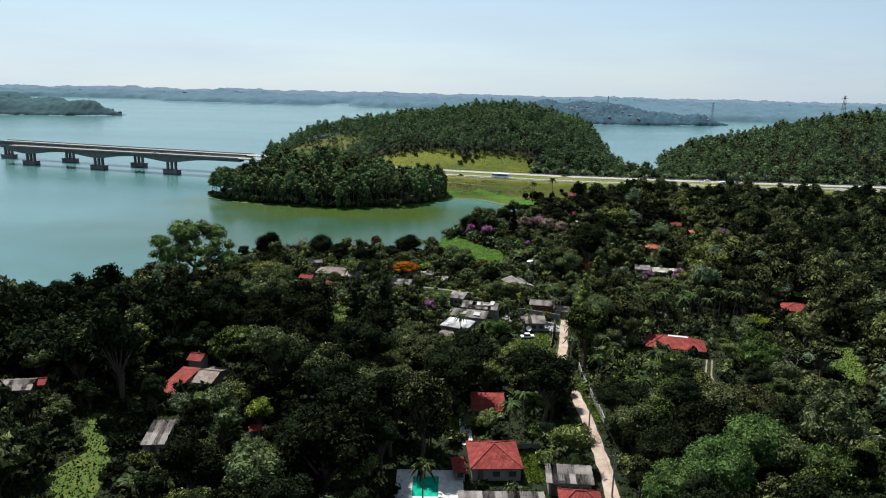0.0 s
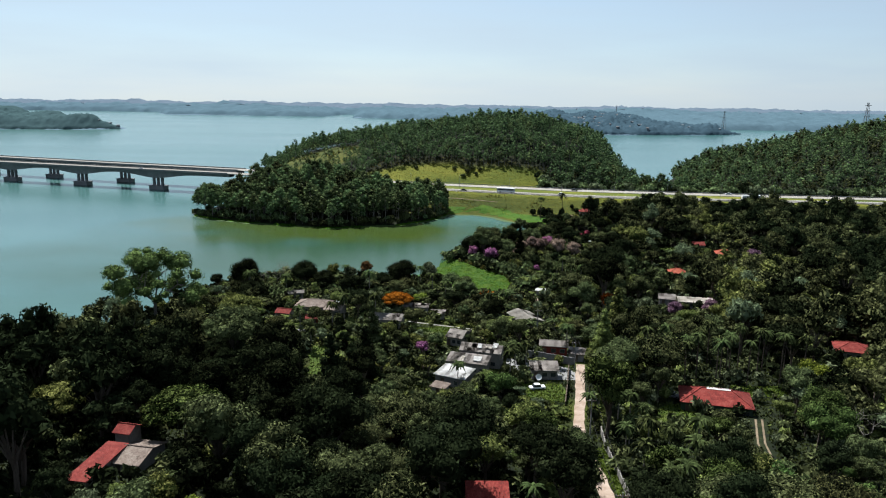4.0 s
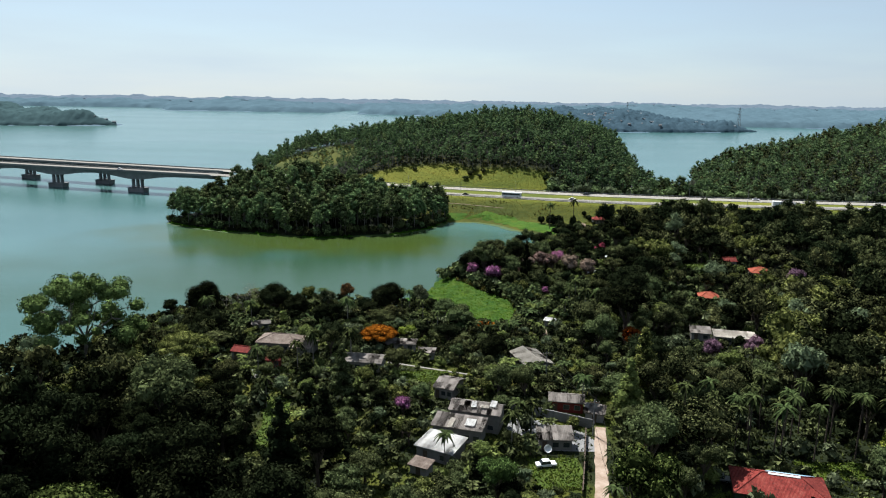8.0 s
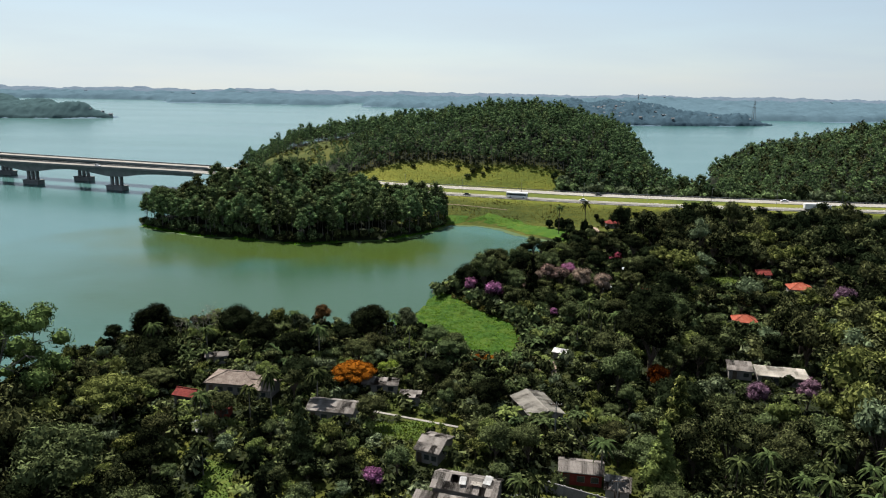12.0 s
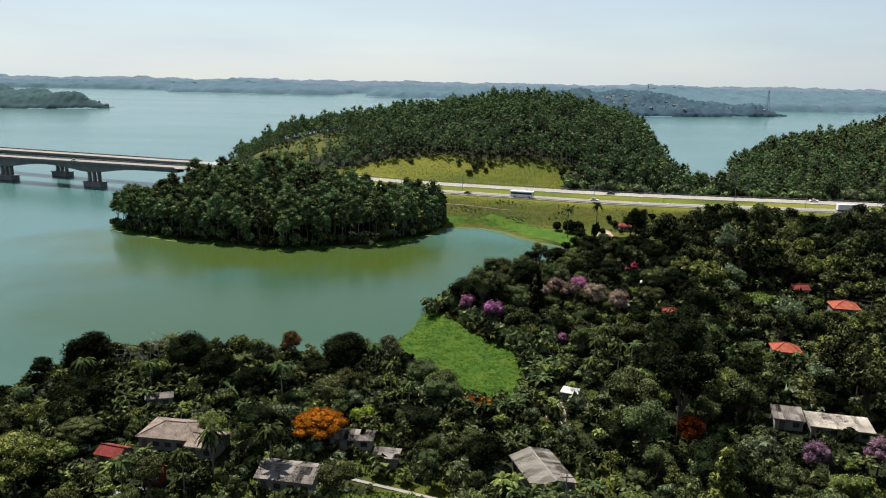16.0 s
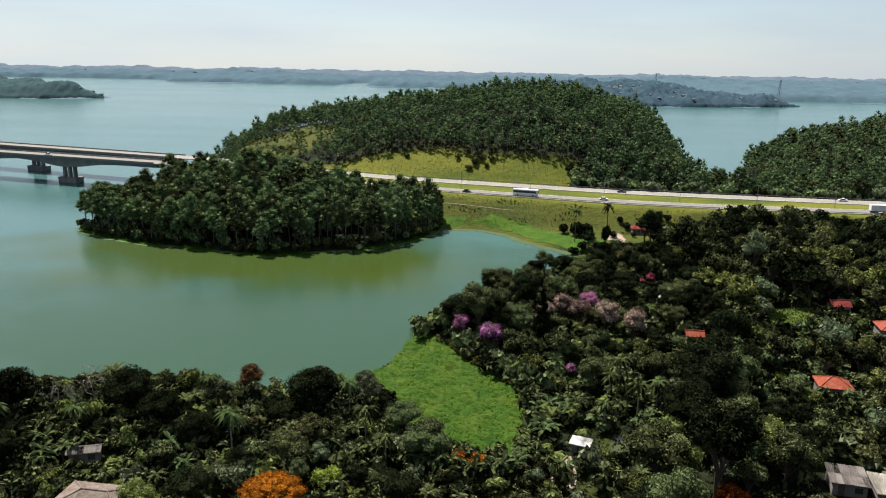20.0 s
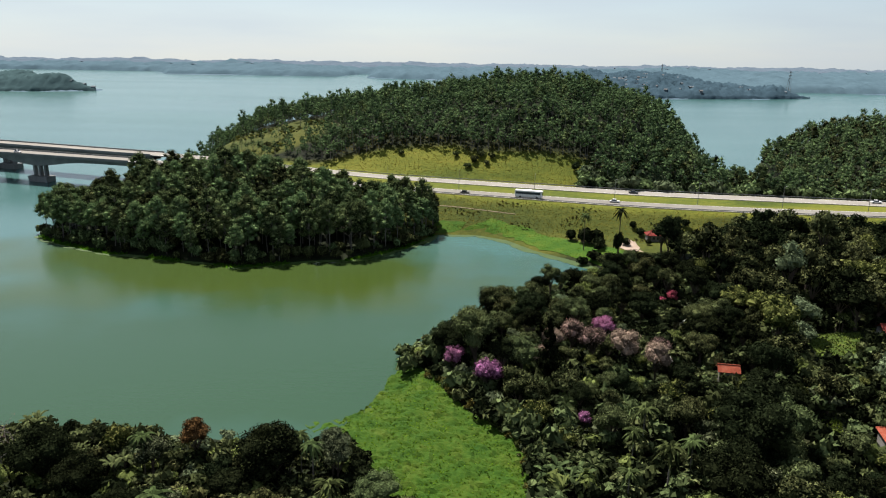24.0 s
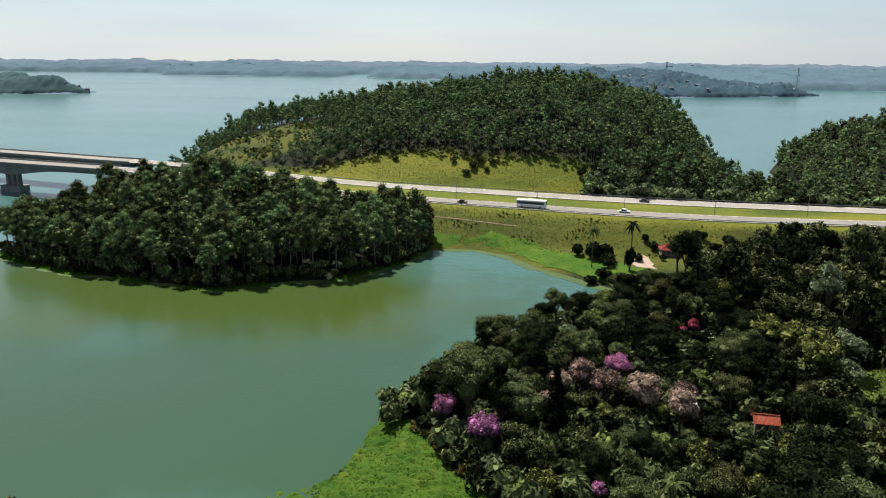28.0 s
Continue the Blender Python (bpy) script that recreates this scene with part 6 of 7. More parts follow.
for x, y, s in [(63, 478, 1.4), (60, 468, 1.8), (56, 465, 1.6), (74, 484, 1.3), (92, 494, 1.4), (103, 492, 1.6), (80, 500, 1.2), (100, 500, 1.3), (108, 497, 1.5), (82, 484, 0.9), (58, 488, 2.4), (61, 485, 2.6), (55, 491, 1.8), (64, 482, 1.8), (90, 496, 1.7), (96, 493, 1.6), (81, 495, 1.4), (99, 487, 1.5)]:
    plant("bush", "leaf_dark", x, y, "dark green bush at the foot of embankment", "embankment bushes", s)
for x, y, s in [(12, 590, 1.3), (16, 594, 1.7), (22, 592, 1.1), (-24, 604, 1.2), (6, 600, 1.3), (24, 597, 1.4), (19, 599, 1.5), (72, 566, 2.2), (78, 562, 2.4), (84, 566, 2.0)]:
    plant("bush", "leaf_olive" if x < 50 else "leaf_dark", x, y, "shrub on grassy hillside", "hillside shrubs", s)

for ob in [o for o in scene.objects if o.name.startswith(("flowering_tree", "umbrella_tree")) and o.parent is None]:
    CLEAR.append((ob.location.x, ob.location.y, 3.0 * ob.scale.x, 2.0, 0, 9.0 * ob.scale.x))

# ---- woods ----
rw = np.random.default_rng(4)


def turned(x, y, c, grow=0.0, front=0.0):
    """True where spots fall on a footprint, grown, or stand in front of it."""
    cx, cy, hw, hd, turn = c[:5]
    a = -radians(turn)
    dx, dy = x - cx, y - cy
    u, v = dx * math.cos(a) - dy * math.sin(a), dx * math.sin(a) + dy * math.cos(a)
    hit = (np.abs(u) < hw + grow) & (np.abs(v) < hd + grow)
    if front:
        hit |= (np.abs(dx) < hw + 0.5) & (dy < 0) & (dy > -hd - front)
    return hit


def blocked(x, y, tall):
    b = np.zeros(x.shape, bool)
    for c in CLEAR:
        b |= turned(x, y, c, 1.8 if tall else 0.4, c[5] * 0.5 if tall else 0.0)
    for poly in LAWNS.values():
        b |= outline_distance(poly, x, y) > (-1.5 if tall else -0.3)
        if tall:
            b |= outline_distance(poly, x, y + 5) > -1
    b |= outline_distance(MARSH, x, y) > (-2 if tall else 0.3)
    for line, w in ((TRACK, 3.0), (DRIVE, 2.5), (PATH, 2.0)):
        b |= line_distance(line, x, y) < w + (1.2 if tall else 0)
        if tall:
            b |= line_distance(line, x, y + 3.5) < w
    for tx, ty, tr in TREES:
        b |= np.hypot(x - tx, y - ty) < (tr + 2.0 if tall else tr * 0.5)
    return b


SIGHT = [(c[0], c[1], c[2], c[3], 2.7) for c in CLEAR if c[5] >= 3]
for nm, poly in LAWNS.items():
    q = np.array(poly)
    SIGHT.append((q[:, 0].mean(), q[:, 1].mean(), np.ptp(q[:, 0]) * 0.4, np.ptp(q[:, 1]) * 0.4, 0.9))
    SIGHT += [(x, y, 3.0, 1.5, 0.9) for x, y in (poly if nm == "west" else ())]
for line in (TRACK, DRIVE, PATH):
    SIGHT += [(x, y, 2.5, 2.0, 0.9) for x, y in resample(line, 8.0) if line is not TRACK or y > 183 or y < 166]


def headroom(x, y):
    """Height that growth keeps to on the lakeward-looking side of roofs and clearings."""
    best = np.full(np.shape(x), 99.0)
    for cx, cy, hw, hd, low in SIGHT:
        d = cy - hd - y
        lane = cx - (cy - y) * (cx - 10) / 170
        best = np.where((np.abs(x - lane) < hw + 2.0) & (d > -1) & (d < 45), np.minimum(best, low + 0.36 * np.maximum(d, 0)), best)
    return best


# wooded spit: every tree a thing
spit_poly = SPIT + [(-158, 495), (-150, 530), (-120, 545), (-60, 536), (0, 522), (6, 510)]
spots = scatter(rw, -165, 10, 445, 560, 5.6, lambda x, y: (outline_distance(spit_poly, x, y) > 2.0) & (outline_distance(BED, x, y) < -9))
for x, y in spots[:295]:
    plant("gum", ("leaf_eucalypt", "leaf_eucalypt", "leaf_eucalypt", "leaf_broad", "leaf_eucalypt")[int(rw.integers(5))], float(x), float(y), "tall eucalyptus with slim pale trunk on wooded spit", "eucalyptus on the spit", float(rw.uniform(0.68, 1.2)), tall=float(rw.uniform(0.9, 1.2)) * (1 - 0.42 * float(ease(498, 532, y)) * float(ease(-12, -55, x))))
edge = [(p[0] + rw.uniform(-1, 1), p[1] + rw.uniform(1, 4)) for p in resample(SPIT, 4.5)] + [(p[0] + rw.uniform(-1.5, 1.5), p[1] + rw.uniform(4, 9)) for p in resample(SPIT, 3.2)]
for x, y in edge:
    plant("bush", "leaf_eucalypt" if rw.random() < 0.6 else "leaf_olive", float(x), float(y), "waterside shrub below eucalyptus trees", "spit shore shrubs", float(rw.uniform(0.8, 1.9)), tall=float(rw.uniform(0.8, 1.5)))

for x, y, tall in [(-152, 488, 1.2), (-147, 484, 1.3), (-142, 482, 1.1), (-149, 492, 1.35), (-138, 480, 1.2), (-155, 493, 1.0)]:
    plant("gum", "leaf_eucalypt", x, y, "tall slender eucalyptus at the tip of the spit", "eucalyptus at the spit tip", 0.85, tall=tall)

# eucalyptus hill behind the highway
low_gum = [gum(s, 12.0, 6.6, 0.42, 135, 0.42, 8) for s in range(201, 207)]
HILL_MIX = (("leaf_hill", 0.86), ("leaf_eucalypt", 0.14))


def hill_keep(x, y):
    s = outline_distance(LAND, x, y)
    open_ground = ((outline_distance(SLOPE, x, y) > -1) & (np.sin(x * 12.9 + y * 78.2) * 43758.5 % 1 > np.where(y < 640, 0.3, 0.08))) | (outline_distance(HILL_MEADOW, x, y) > -1)
    return (s > 3) & (y > 560) & ~open_ground & (y < 760) & (outline_distance(BED, x, y) < np.where(x > 62, -30, -13))


spots = scatter(rw, -185, 175, 575, 790, 4.9, hill_keep)
woods("hill_wood", "dense blue-green eucalyptus plantation covering the hill", "woodland", spots, low_gum, HILL_MIX, (0.6, 1.15), lambda x, y: 1 - 0.35 * float(ease(-50, -85, x)) * float(ease(650, 620, y)), bark="bark_pale")
spots = scatter(rw, 95, 400, 560, 760, 5.4, lambda x, y: (outline_distance(LAND, x, y) > 3) & (outline_distance(BED, x, y) < -32) & ((x > 176) | (y < 612)))
woods("hill_wood", "dense eucalyptus plantation on the eastern hill", "woodland", spots, low_gum, (("leaf_hill", 0.5), ("leaf_eucalypt", 0.2), ("leaf_broad", 0.3)), (0.6, 1.2), bark="bark_pale")
low_bush = [bush(s, 3.0, 4.4, 80, 0.6) for s in range(211, 215)]
spots = scatter(rw, 68, 460, 540, 600, 4.0, lambda x, y: (outline_distance(BED, x, y) < -9) & (outline_distance(BED, x, y) > -36))
woods("roadside_thicket", "dark scrub thicket along the far carriageway", "thicket", spots, low_bush, (("leaf_grey", 0.34), ("leaf_eucalypt", 0.36), ("leaf_dark", 0.3)), (1.1, 2.3))
for x, y, s in [(150, 590, 1.1), (158, 586, 1.25), (163, 593, 1.0), (172, 588, 1.1), (180, 592, 1.15), (146, 583, 0.9)]:
    plant("gum", "leaf_eucalypt", x, y, "lone eucalyptus in the gap between hills", "gap eucalyptus", s)

scrub = scatter(rw, -20, 120, 470, 545, 1.7, lambda x, y: (outline_distance(BED, x, y) < -10) & (outline_distance(BED, x, y) > -40) & (outline_distance(LAND, x, y) > 9) & (waves(x, outline_distance(BED, x, y) * 2.2, 26, 8) > 0.55))
woods("embankment_scrub", "low dry scrub in rows on the road embankment", "scrub", scrub, [bush(s, 2.0, 4.0, 40, 0.5) for s in (331, 332, 333)], (("leaf_dry", 0.7), ("leaf_olive", 0.3)), (0.12, 0.34))
spots = scatter(rw, -152, -66, 606, 682, 3.2, lambda x, y: (outline_distance(SLOPE, x, y) > 1) & (outline_distance(BED, x, y) < -13) & (waves(x, y, 26, 7) > 0.1))
woods("meadow_scrub", "low olive scrub on the grassy western slope", "scrub", spots, [bush(s, 2.0, 4.0, 50, 0.45) for s in (336, 337, 338)], (("leaf_dry", 0.4), ("leaf_olive", 0.4), ("leaf_eucalypt", 0.2)), (0.3, 0.9))

# mixed woods of the near shore
low_mix = [broad(s, 9.5, 8.4, 0.25, 8, 640, 0.42) for s in range(221, 227)] + [broad(s, 12.5, 7.6, 0.28, 9, 680, 0.42) for s in range(231, 234)]


def mainland(x, y, tall=True):
    s = outline_distance(LAND, x, y)
    emb = (outline_distance(BED, x, y) > -38) & (x < 112)
    emb |= (outline_distance(BED, x, y) > -26)
    emb |= (x > 50) & (x < 84) & (y > 456)
    emb |= (x > 78) & (x < 108) & (y > 480)
    reed = (x < 82) & (y > 452 + 0.0 * x)
    return (s > 3.0) & ~emb & ~reed & (y < 530) & ~blocked(x, y, tall)


def zone(x, y):
    """How much lower the trees stay along the shore and in the village."""
    if x < -72 and y > 262:
        return 0.42
    if y > 303 and x < 6:
        return 0.36
    if y > 272 and x < 6:
        return 0.6
    if x < -62:
        return 1.0 if y < 205 else 0.85
    if 200 < y < 300 and -52 < x < 46:
        return 0.62
    return 0.85 if y > 330 else 1.0


def low_zone(x, y):
    return min(zone(x, y), float(headroom(x, y)) / 17.0)


def under_zone(x, y):
    return max(0.42, min(1.0, float(headroom(x, y)) / 2.6))


def spread_size(y):
    """Uneven heights, with old giants between young trees in the old woods."""
    return float(0.62 + 0.95 * rw.random() ** 1.7) if y < 372 else float(rw.uniform(0.72, 1.15)) * (1.08 if y > 435 else 1.0)


sights = scatter(rw, -135, 150, 78, 455, 6.2, lambda x, y: mainland(x, y) & (np.abs(x) < 0.6 * y + 25) & ~((y > 305) & (x < 8) & (x > -95)))
kinds = [("round", "leaf_broad", "round-headed dark green broadleaf tree"), ("tall", "leaf_broad", "tall green forest broadleaf tree"), ("small", "leaf_bright", "small fresh green garden tree"), ("round", "leaf_dark", "dark evergreen broadleaf forest tree"),
         ("small", "leaf_broad", "small dark green garden tree"), ("tall", "leaf_dark", "tall dark forest broadleaf tree"), ("round", "leaf_olive", "olive-green round broadleaf tree"), ("banana", "leaf_banana", "clump of green banana plants"), ("bush", "leaf_broad", "leafy green garden shrub"), ("small", "leaf_grey", "pale silvery-leaved garden tree")]
odds = np.array([0.16, 0.17, 0.09, 0.11, 0.11, 0.12, 0.06, 0.05, 0.05, 0.05])
odds, late = odds / odds.sum(), np.array([0.16, 0.11, 0.18, 0.05, 0.08, 0.05, 0.15, 0.07, 0.06, 0.09])
nearest = np.argsort(np.abs(sights[:, 0] - 12) + np.maximum(0, 40 - sights[:, 1]))
chosen = nearest[:820]
rest = np.setdiff1d(np.arange(len(sights)), chosen)
TALL = {"round": 10.0, "tall": 13.0, "small": 6.5, "banana": 3.4, "bush": 2.6}
for i in sorted(chosen):
    x, y = float(sights[i, 0]), float(sights[i, 1])
    s, leaf, label = kinds[rw.choice(len(kinds), p=(late if x < 60 and 250 < y < 335 else odds))]
    # the slope's shade is put into the leaf colour: most crowns turn near-black
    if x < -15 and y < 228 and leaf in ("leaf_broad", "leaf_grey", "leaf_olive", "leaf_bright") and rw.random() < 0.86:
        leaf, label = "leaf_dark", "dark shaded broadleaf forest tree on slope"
    if x > 15 and y < 205 and leaf in ("leaf_broad", "leaf_olive", "leaf_grey") and rw.random() < 0.45:
        leaf, label = "leaf_green", "fresh green broadleaf tree beside the lane"
    if x > 60 and y > 320 and leaf in ("leaf_broad", "leaf_bright", "leaf_grey") and rw.random() < 0.6:
        leaf, label = "leaf_dark", "dark evergreen broadleaf forest tree"
    size = spread_size(y) * zone(x, y) * (1.2 if x < -15 and y < 228 else 1.0)
    free = float(headroom(x, y))
    if size * TALL[s] > free:
        if free < 4.0:
            s, leaf, label = ("banana", "leaf_banana", "clump of green banana plants") if rw.random() < 0.3 else ("bush", "leaf_broad" if rw.random() < 0.6 else "leaf_olive", "leafy green garden shrub")
        elif s != "small":
            s, leaf, label = "small", "leaf_broad" if rw.random() < 0.6 else "leaf_bright", "small green garden tree near roofs"
        size = min(max(size, 0.75), free / TALL[s])
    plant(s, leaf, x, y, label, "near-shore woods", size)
# rest of the slope: mostly near-black leaves stand in for its shade
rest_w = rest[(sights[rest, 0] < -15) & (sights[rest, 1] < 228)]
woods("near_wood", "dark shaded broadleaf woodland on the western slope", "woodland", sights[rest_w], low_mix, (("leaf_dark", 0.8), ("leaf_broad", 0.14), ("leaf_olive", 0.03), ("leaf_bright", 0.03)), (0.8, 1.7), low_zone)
woods("near_wood", "mixed green broadleaf woodland round the village", "woodland", sights[np.setdiff1d(rest, rest_w)], low_mix, WOOD_MIX, (0.65, 1.45), low_zone)
east = scatter(rw, 60, 330, 80, 530, 6.6, lambda x, y: mainland(x, y) & ((x > 150) | (y > 455)) & (x < 0.62 * y + 20))
woods("near_wood", "mixed dark green broadleaf woodland by the highway", "woodland", east, low_mix, (("leaf_dark", 0.5), ("leaf_broad", 0.4), ("leaf_olive", 0.1)), (0.8, 1.3))
west = scatter(rw, -190, -135, 60, 200, 8.0, lambda x, y: (outline_distance(LAND, x, y) > 4) & (x > -0.62 * y - 40))
back = scatter(rw, -100, 110, 55, 78, 8.0, lambda x, y: outline_distance(LAND, x, y) > 4)
west = np.concatenate([west, back])
woods("near_wood", "mixed dark green broadleaf woodland by the lake", "woodland", west, low_mix, WOOD_MIX, (0.8, 1.2))
cheap = [broad(s, 9.5, 9.0, 0.2, 4, 60, 0.9) for s in (321, 322, 323)]
outer = scatter(rw, -230, 300, 0, 500, 8.5, lambda x, y: (outline_distance(LAND, x, y) > 4) & (outline_distance(BED, x, y) < -18) & ((np.abs(x) > 0.6 * y + 27) | (y < 55)) & (np.abs(x) < 0.6 * y + 95))
woods("near_wood", "mixed broadleaf woodland at the edge of the valley", "woodland", outer, cheap, WOOD_MIX, (0.7, 1.3))
under = scatter(rw, -115, 130, 92, 452, 5.2, lambda x, y: (x > -0.6 * y - 8) & (x < 0.6 * y + 8) & (outline_distance(LAND, x, y) > 2) & ~blocked(x, y, False))
# undergrowth here takes darker leaf colours in place of shade
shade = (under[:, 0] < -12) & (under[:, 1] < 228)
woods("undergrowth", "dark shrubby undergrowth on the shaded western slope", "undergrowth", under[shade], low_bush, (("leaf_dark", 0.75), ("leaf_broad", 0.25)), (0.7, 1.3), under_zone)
woods("undergrowth", "shrubby undergrowth between garden trees", "undergrowth", under[~shade], low_bush * 2 + [banana(301)], WOOD_MIX, (0.7, 1.3), under_zone)
prom_under = scatter(rw, -2, 132, 318, 452, 4.4, lambda x, y: (outline_distance(LAND, x, y) > 2) & ~blocked(x, y, False) & (x < 0.6 * y - 60))
woods("undergrowth", "dense undergrowth beneath the promontory trees", "undergrowth", prom_under, low_bush, (("leaf_broad", 0.3), ("leaf_dark", 0.58), ("leaf_olive", 0.12)), (0.8, 1.5))
shore = scatter(rw, -100, 34, 255, 334, 3.0, lambda x, y: (outline_distance(LAND, x, y) > 1.5) & ~blocked(x, y, False))
woods("shore_thicket", "dense garden shrubs and bananas along the lake shore", "thicket", shore, low_bush * 2 + [banana(303)] + [broad(s, 4.5, 4.2, 0.12, 5, 150, 0.45) for s in (305, 306, 307)], (("leaf_dark", 0.16), ("leaf_broad", 0.38), ("leaf_olive", 0.16), ("leaf_bright", 0.18), ("leaf_grey", 0.12)), (0.4, 0.95), under_zone)
prom = np.array([(p[0] + rw.uniform(1, 4), p[1] - rw.uniform(0, 4)) for p in resample([(0, 371), (5, 385), (12, 399), (24, 417), (36, 431), (50, 441), (64, 453)], 3.0)] + [(p[0] + rw.uniform(0, 2), p[1] + rw.uniform(0, 3)) for p in resample([(0, 377), (8, 371), (15, 359), (22, 347), (28, 334), (31, 323), (29, 312)], 1.8)])
woods("shore_thicket", "leafy shrubs overhanging the bay", "thicket", prom, low_bush, WOOD_MIX, (0.8, 1.6))


fringe = np.array([(p[0] + rw.normal(0, 0.9), p[1] + rw.normal(0, 0.9)) for p in resample([(9, 366), (14, 357.5), (20, 348), (27, 338), (30, 328), (30, 318), (27, 308)], 0.45)])
woods("reed_fringe", "dry yellow reeds and low shrubs edging the marsh", "reeds", fringe, [bush(s, 1.6, 2.2, 70, 0.3) for s in (341, 342)], (("leaf_dry", 0.6), ("leaf_bright", 0.25), ("leaf_olive", 0.15)), (0.5, 1.1))


# ---- grasses ----
def blades(name, label, spots, h, mat, lift=0.0):
    r = np.random.default_rng(len(spots))
    n = len(spots)
    z = np.maximum(ground(spots[:, 0], spots[:, 1]), 0) + lift
    a, s = r.uniform(0, 6.28, n), h * r.uniform(0.5, 1.4, n)
    c = np.stack([spots[:, 0], spots[:, 1], z], 1)
    d = np.stack([np.cos(a), np.sin(a), np.zeros(n)], 1)
    lean = np.stack([r.normal(0, 0.5, n), r.normal(0, 0.5, n), np.ones(n)], 1) * s[:, None]
    v = np.stack([c - d * s[:, None] * 0.7, c + d * s[:, None] * 0.7, c + lean], 1).reshape(-1, 3)
    return tagged(new(name, mesh_from(name, v, np.arange(n * 3).reshape(-1, 3), mat)), label, "grass", kind="stuff")


s = rw.uniform((-12, 300), (32, 372), (15000, 2))
blades("marsh_grass", "lush bright green marsh grass", s[outline_distance(MARSH, s[:, 0], s[:, 1]) > 0.2], 0.22, "grass_blade", 0.22)
s = np.concatenate([rw.uniform(np.array(q).min(0), np.array(q).max(0), (1600, 2)) for nm, q in LAWNS.items() if nm != "pond"])
keep = np.zeros(len(s), bool)
for nm, q in LAWNS.items():
    if nm != "pond":
        keep |= outline_distance(q, s[:, 0], s[:, 1]) > -0.4
blades("lawn_grass", "uneven tufts of grass on the lawns", s[keep], 0.26, "grass_lawn", 0.1)
s = rw.uniform((-115, 95), (135, 455), (230000, 2))
s = s[(np.abs(s[:, 0]) < 0.6 * s[:, 1] + 10) & (outline_distance(LAND, s[:, 0], s[:, 1]) > 1.5)]
clear = np.ones(len(s), bool)
for c in CLEAR:
    clear &= ~turned(s[:, 0], s[:, 1], (c[0], c[1], c[2] - 1.5, c[3] - 1.5, c[4]))
clear &= outline_distance(MARSH, s[:, 0], s[:, 1]) < -0.5
for line in (TRACK, DRIVE, PATH):
    clear &= line_distance(line, s[:, 0], s[:, 1]) > 1.7
blades("weeds", "knee-high weeds and ground cover under garden trees", s[clear], 0.42, "leaf_weed")
s = rw.uniform((-60, 470), (125, 640), (60000, 2))
keep = (outline_distance(BED, s[:, 0], s[:, 1]) < -8) & (outline_distance(BED, s[:, 0], s[:, 1]) > np.where(s[:, 1] < 540, -34, -52)) & (outline_distance(LAND, s[:, 0], s[:, 1]) > 3)
blades("meadow_grass", "rough yellow-green grass on embankment and hillside", s[keep], 0.3, "grass_dry")
s = rw.uniform((8, 450), (85, 515), (6000, 2))
reeds = [(10, 507), (19, 507), (32, 498), (42, 483), (52, 474), (60, 466), (68, 456), (80, 462), (76, 474), (64, 484), (50, 494), (40, 504), (24, 513)]
blades("reed_grass", "green reeds at the head of the bay", s[outline_distance(reeds, s[:, 0], s[:, 1]) > 0.3], 0.22, "grass_blade", 0.1)

s = np.repeat(np.array(resample(SPIT, 0.5)), 9, axis=0)
s = s + np.stack([rw.normal(0, 0.5, len(s)), rw.normal(-0.3, 0.7, len(s))], 1)
blades("reed_grass", "pale green reeds and weed fringing the spit", s[waves(s[:, 0], s[:, 1], 17, 6) + 0.5 * (s[:, 0] > -25) + 0.5 * (s[:, 0] < -120) > -0.25], 0.5, "grass_blade", 0.05)

# ---- far shores ----
def far_wood(name, label, poly, step, rough, box_, leaf="leaf_far_hazed"):
    """A closed, lumpy forest canopy draped over far land, falling to the water at its edge."""
    r = np.random.default_rng(step)
    x0, y0, x1, y1 = box_
    gx, gy = np.meshgrid(np.arange(x0, x1, step), np.arange(y0, y1, step * 1.4))
    gx, gy = gx + r.uniform(-0.35, 0.35, gx.shape) * step, gy + r.uniform(-0.35, 0.35, gx.shape) * step
    inside = outline_distance(poly, gx, gy)
    z = ground(gx, gy) + np.where(inside > 0, (0.25 + 0.75 * ease(0, 30, inside)) * ((2.0 if step < 10 else 4.0) + 2.6 * rough + rough * (1.3 * r.uniform(-1, 1, gx.shape) + 1.5 * waves(gx, gy, 70, 3))), -6)
    idx = np.arange(gx.size).reshape(gx.shape)
    quads = np.stack([idx[:-1, :-1], idx[:-1, 1:], idx[1:, 1:], idx[1:, :-1]], -1).reshape(-1, 4)
    quads = quads[(inside.ravel()[quads] > 0).any(1)]
    return tagged(new(name, mesh_from(name, np.stack([gx, gy, z], -1).reshape(-1, 3), quads, leaf, True)), label, "woodland", kind="stuff")


# far canopies get their haze from the blue leaf colours, paler farther back
far_wood("far_wood", "hazy blue-green wooded headland across the lake", FAR["west"], 4, 2.4, (-1300, 1250, -585, 1560), "leaf_headland_hazed")
far_wood("far_wood", "hazy blue-green wooded eastern headland", FAR["east"], 4, 3.0, (90, 1405, 575, 1990), "leaf_shore_hazed")
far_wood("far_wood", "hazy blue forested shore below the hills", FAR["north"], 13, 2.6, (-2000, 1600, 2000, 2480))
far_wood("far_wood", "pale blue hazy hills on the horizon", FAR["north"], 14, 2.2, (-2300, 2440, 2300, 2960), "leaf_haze")

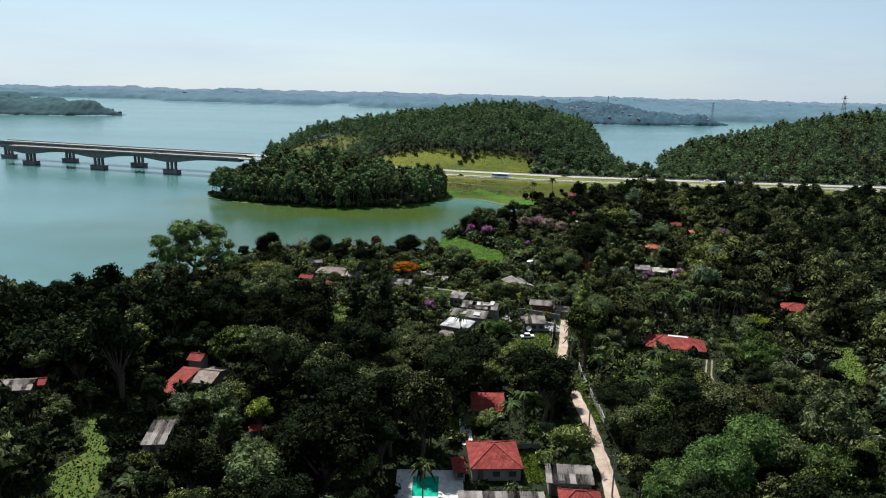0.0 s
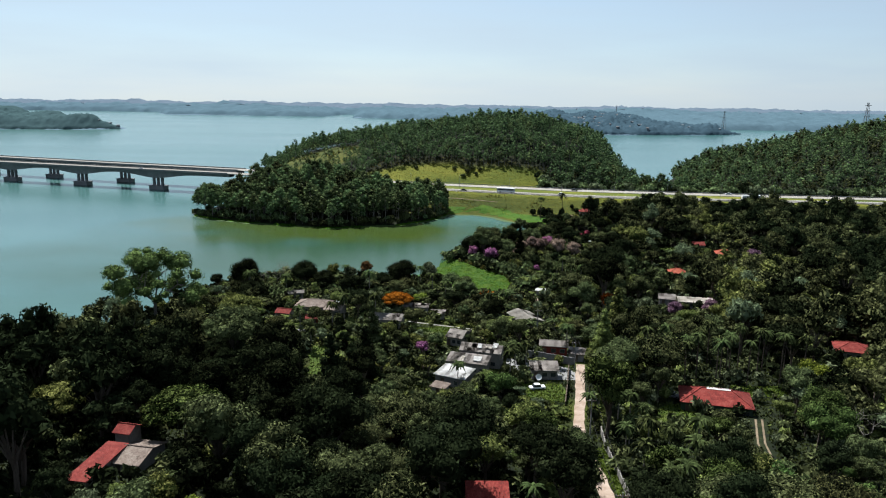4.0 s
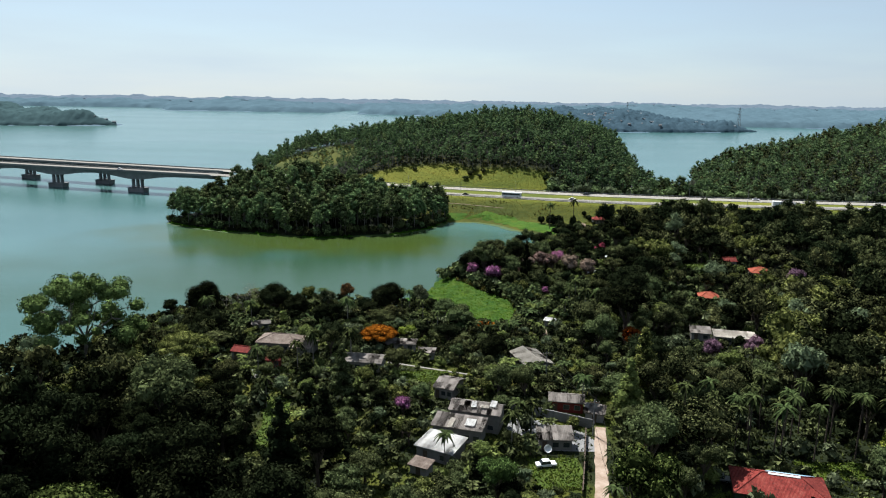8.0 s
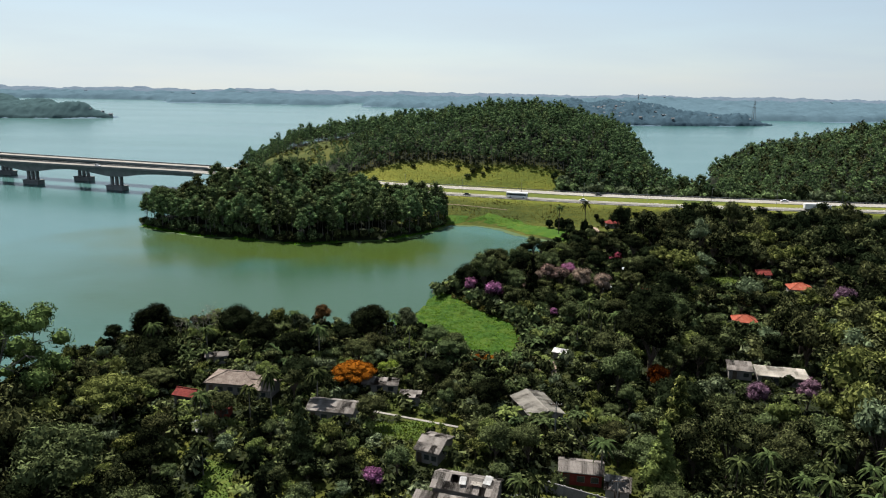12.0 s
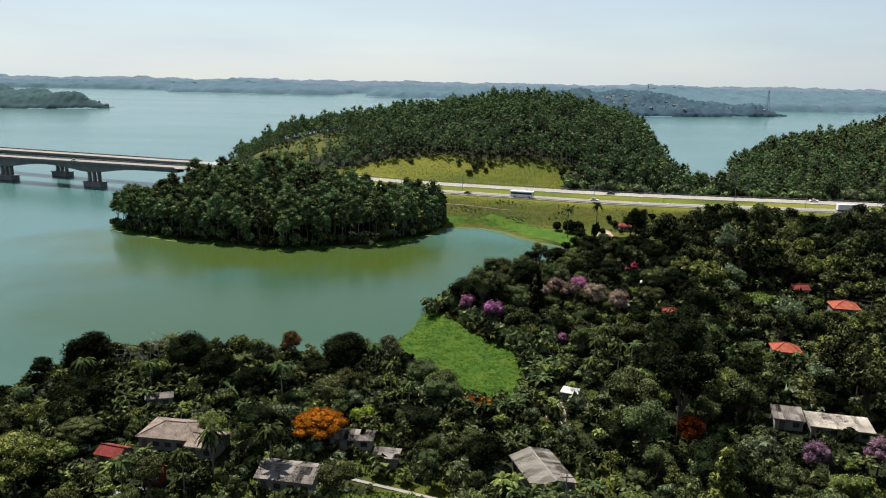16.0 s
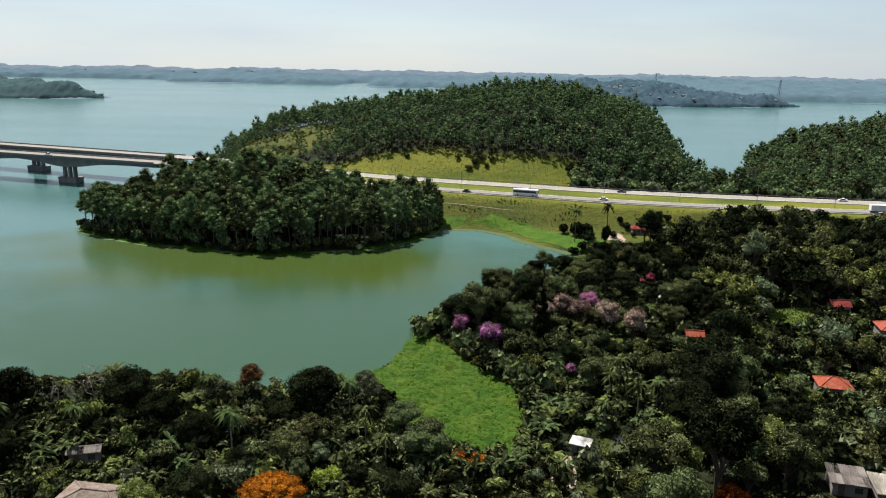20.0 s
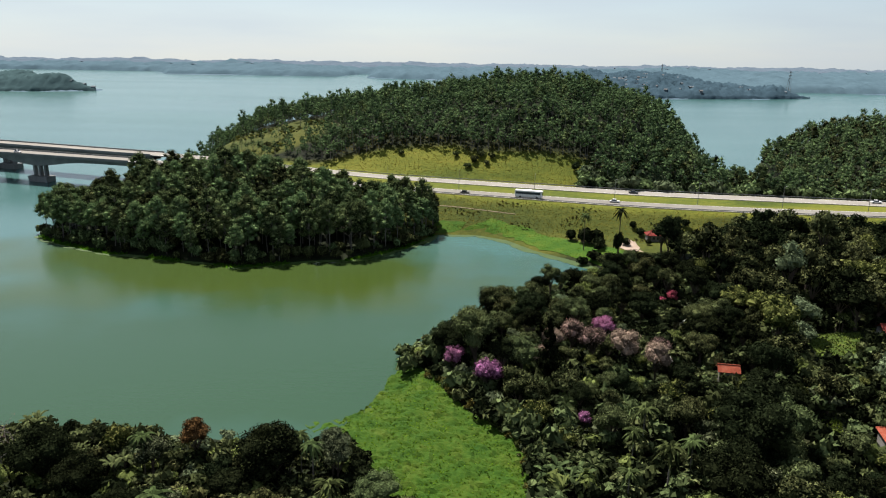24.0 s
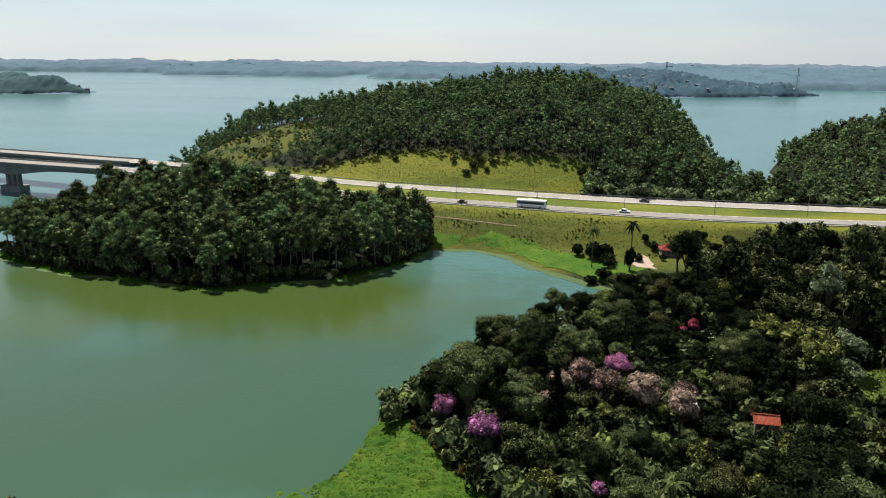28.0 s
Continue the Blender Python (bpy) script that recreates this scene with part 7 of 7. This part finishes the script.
# settlement across the water, with haze put into its wall, window and roof colours
def far_house(x, y, w, h, tile):
    z = float(ground([x], [y])[0])
    ob = thing("far_house", "small hazy pale house on far wooded shore", "house", "houses on the far shore", at=(x, y, z), turn=random.uniform(-30, 30))
    part("wall", boxed(-w / 2, -2.6, -1, w / 2, 2.6, h), "hazy_wall", ob)
    bm = bmesh.new()
    slab(bm, [(-w / 2 - 0.4, -3.0, h), (w / 2 + 0.4, -3.0, h), (w / 2 + 0.4, 0, h + 1.6), (-w / 2 - 0.4, 0, h + 1.6)], 0.2)
    slab(bm, [(-w / 2 - 0.4, 0, h + 1.6), (w / 2 + 0.4, 0, h + 1.6), (w / 2 + 0.4, 3.0, h), (-w / 2 - 0.4, 3.0, h)], 0.2)
    part("roof", bm, tile, ob)
    for k in range(2):
        part("window", boxed(-w / 4 + k * w / 2 - 0.5, -2.66, h - 1.8, -w / 4 + k * w / 2 + 0.5, -2.6, h - 0.8), "hazy_block", ob)


for k in range(110):
    x, y = random.uniform(130, 535), random.uniform(1430, 1760)
    if outline_distance(FAR["east"], np.array([x]), np.array([y]))[0] > 12:
        far_house(x, y, random.uniform(2.6, 4.8), random.uniform(8.0, 11.0), random.choice(("hazy_tile", "hazy_wall", "hazy_wall")))
for x, y in [(-605, 1398), (-622, 1402), (-640, 1396)]:
    far_house(x, y, 6, 5.0, "hazy_wall")
for x, h, w in [(340, 9, 12), (364, 8, 9), (392, 11, 13), (410, 9, 12)]:
    z = float(ground([x], [1900])[0])
    ob = thing("apartment_building", "hazy grey apartment block behind far shore", "building", "far apartment blocks", at=(x, 1900 + (x * 7) % 11, z))
    part("wall", boxed(-w / 2, -6, -1, w / 2, 6, h), "hazy_block", ob)
    part("roof", boxed(-w / 2 - 0.3, -6.3, h, w / 2 + 0.3, 6.3, h + 1.2), "hazy_block", ob)
    for i in range(int(h // 4)):
        for j in range(3):
            part("window", boxed(-w / 2 + w * (j + 0.25) / 3, -6.1, 2 + i * 4, -w / 2 + w * (j + 0.75) / 3, -6.0, 4 + i * 4), "hazy_wall", ob)
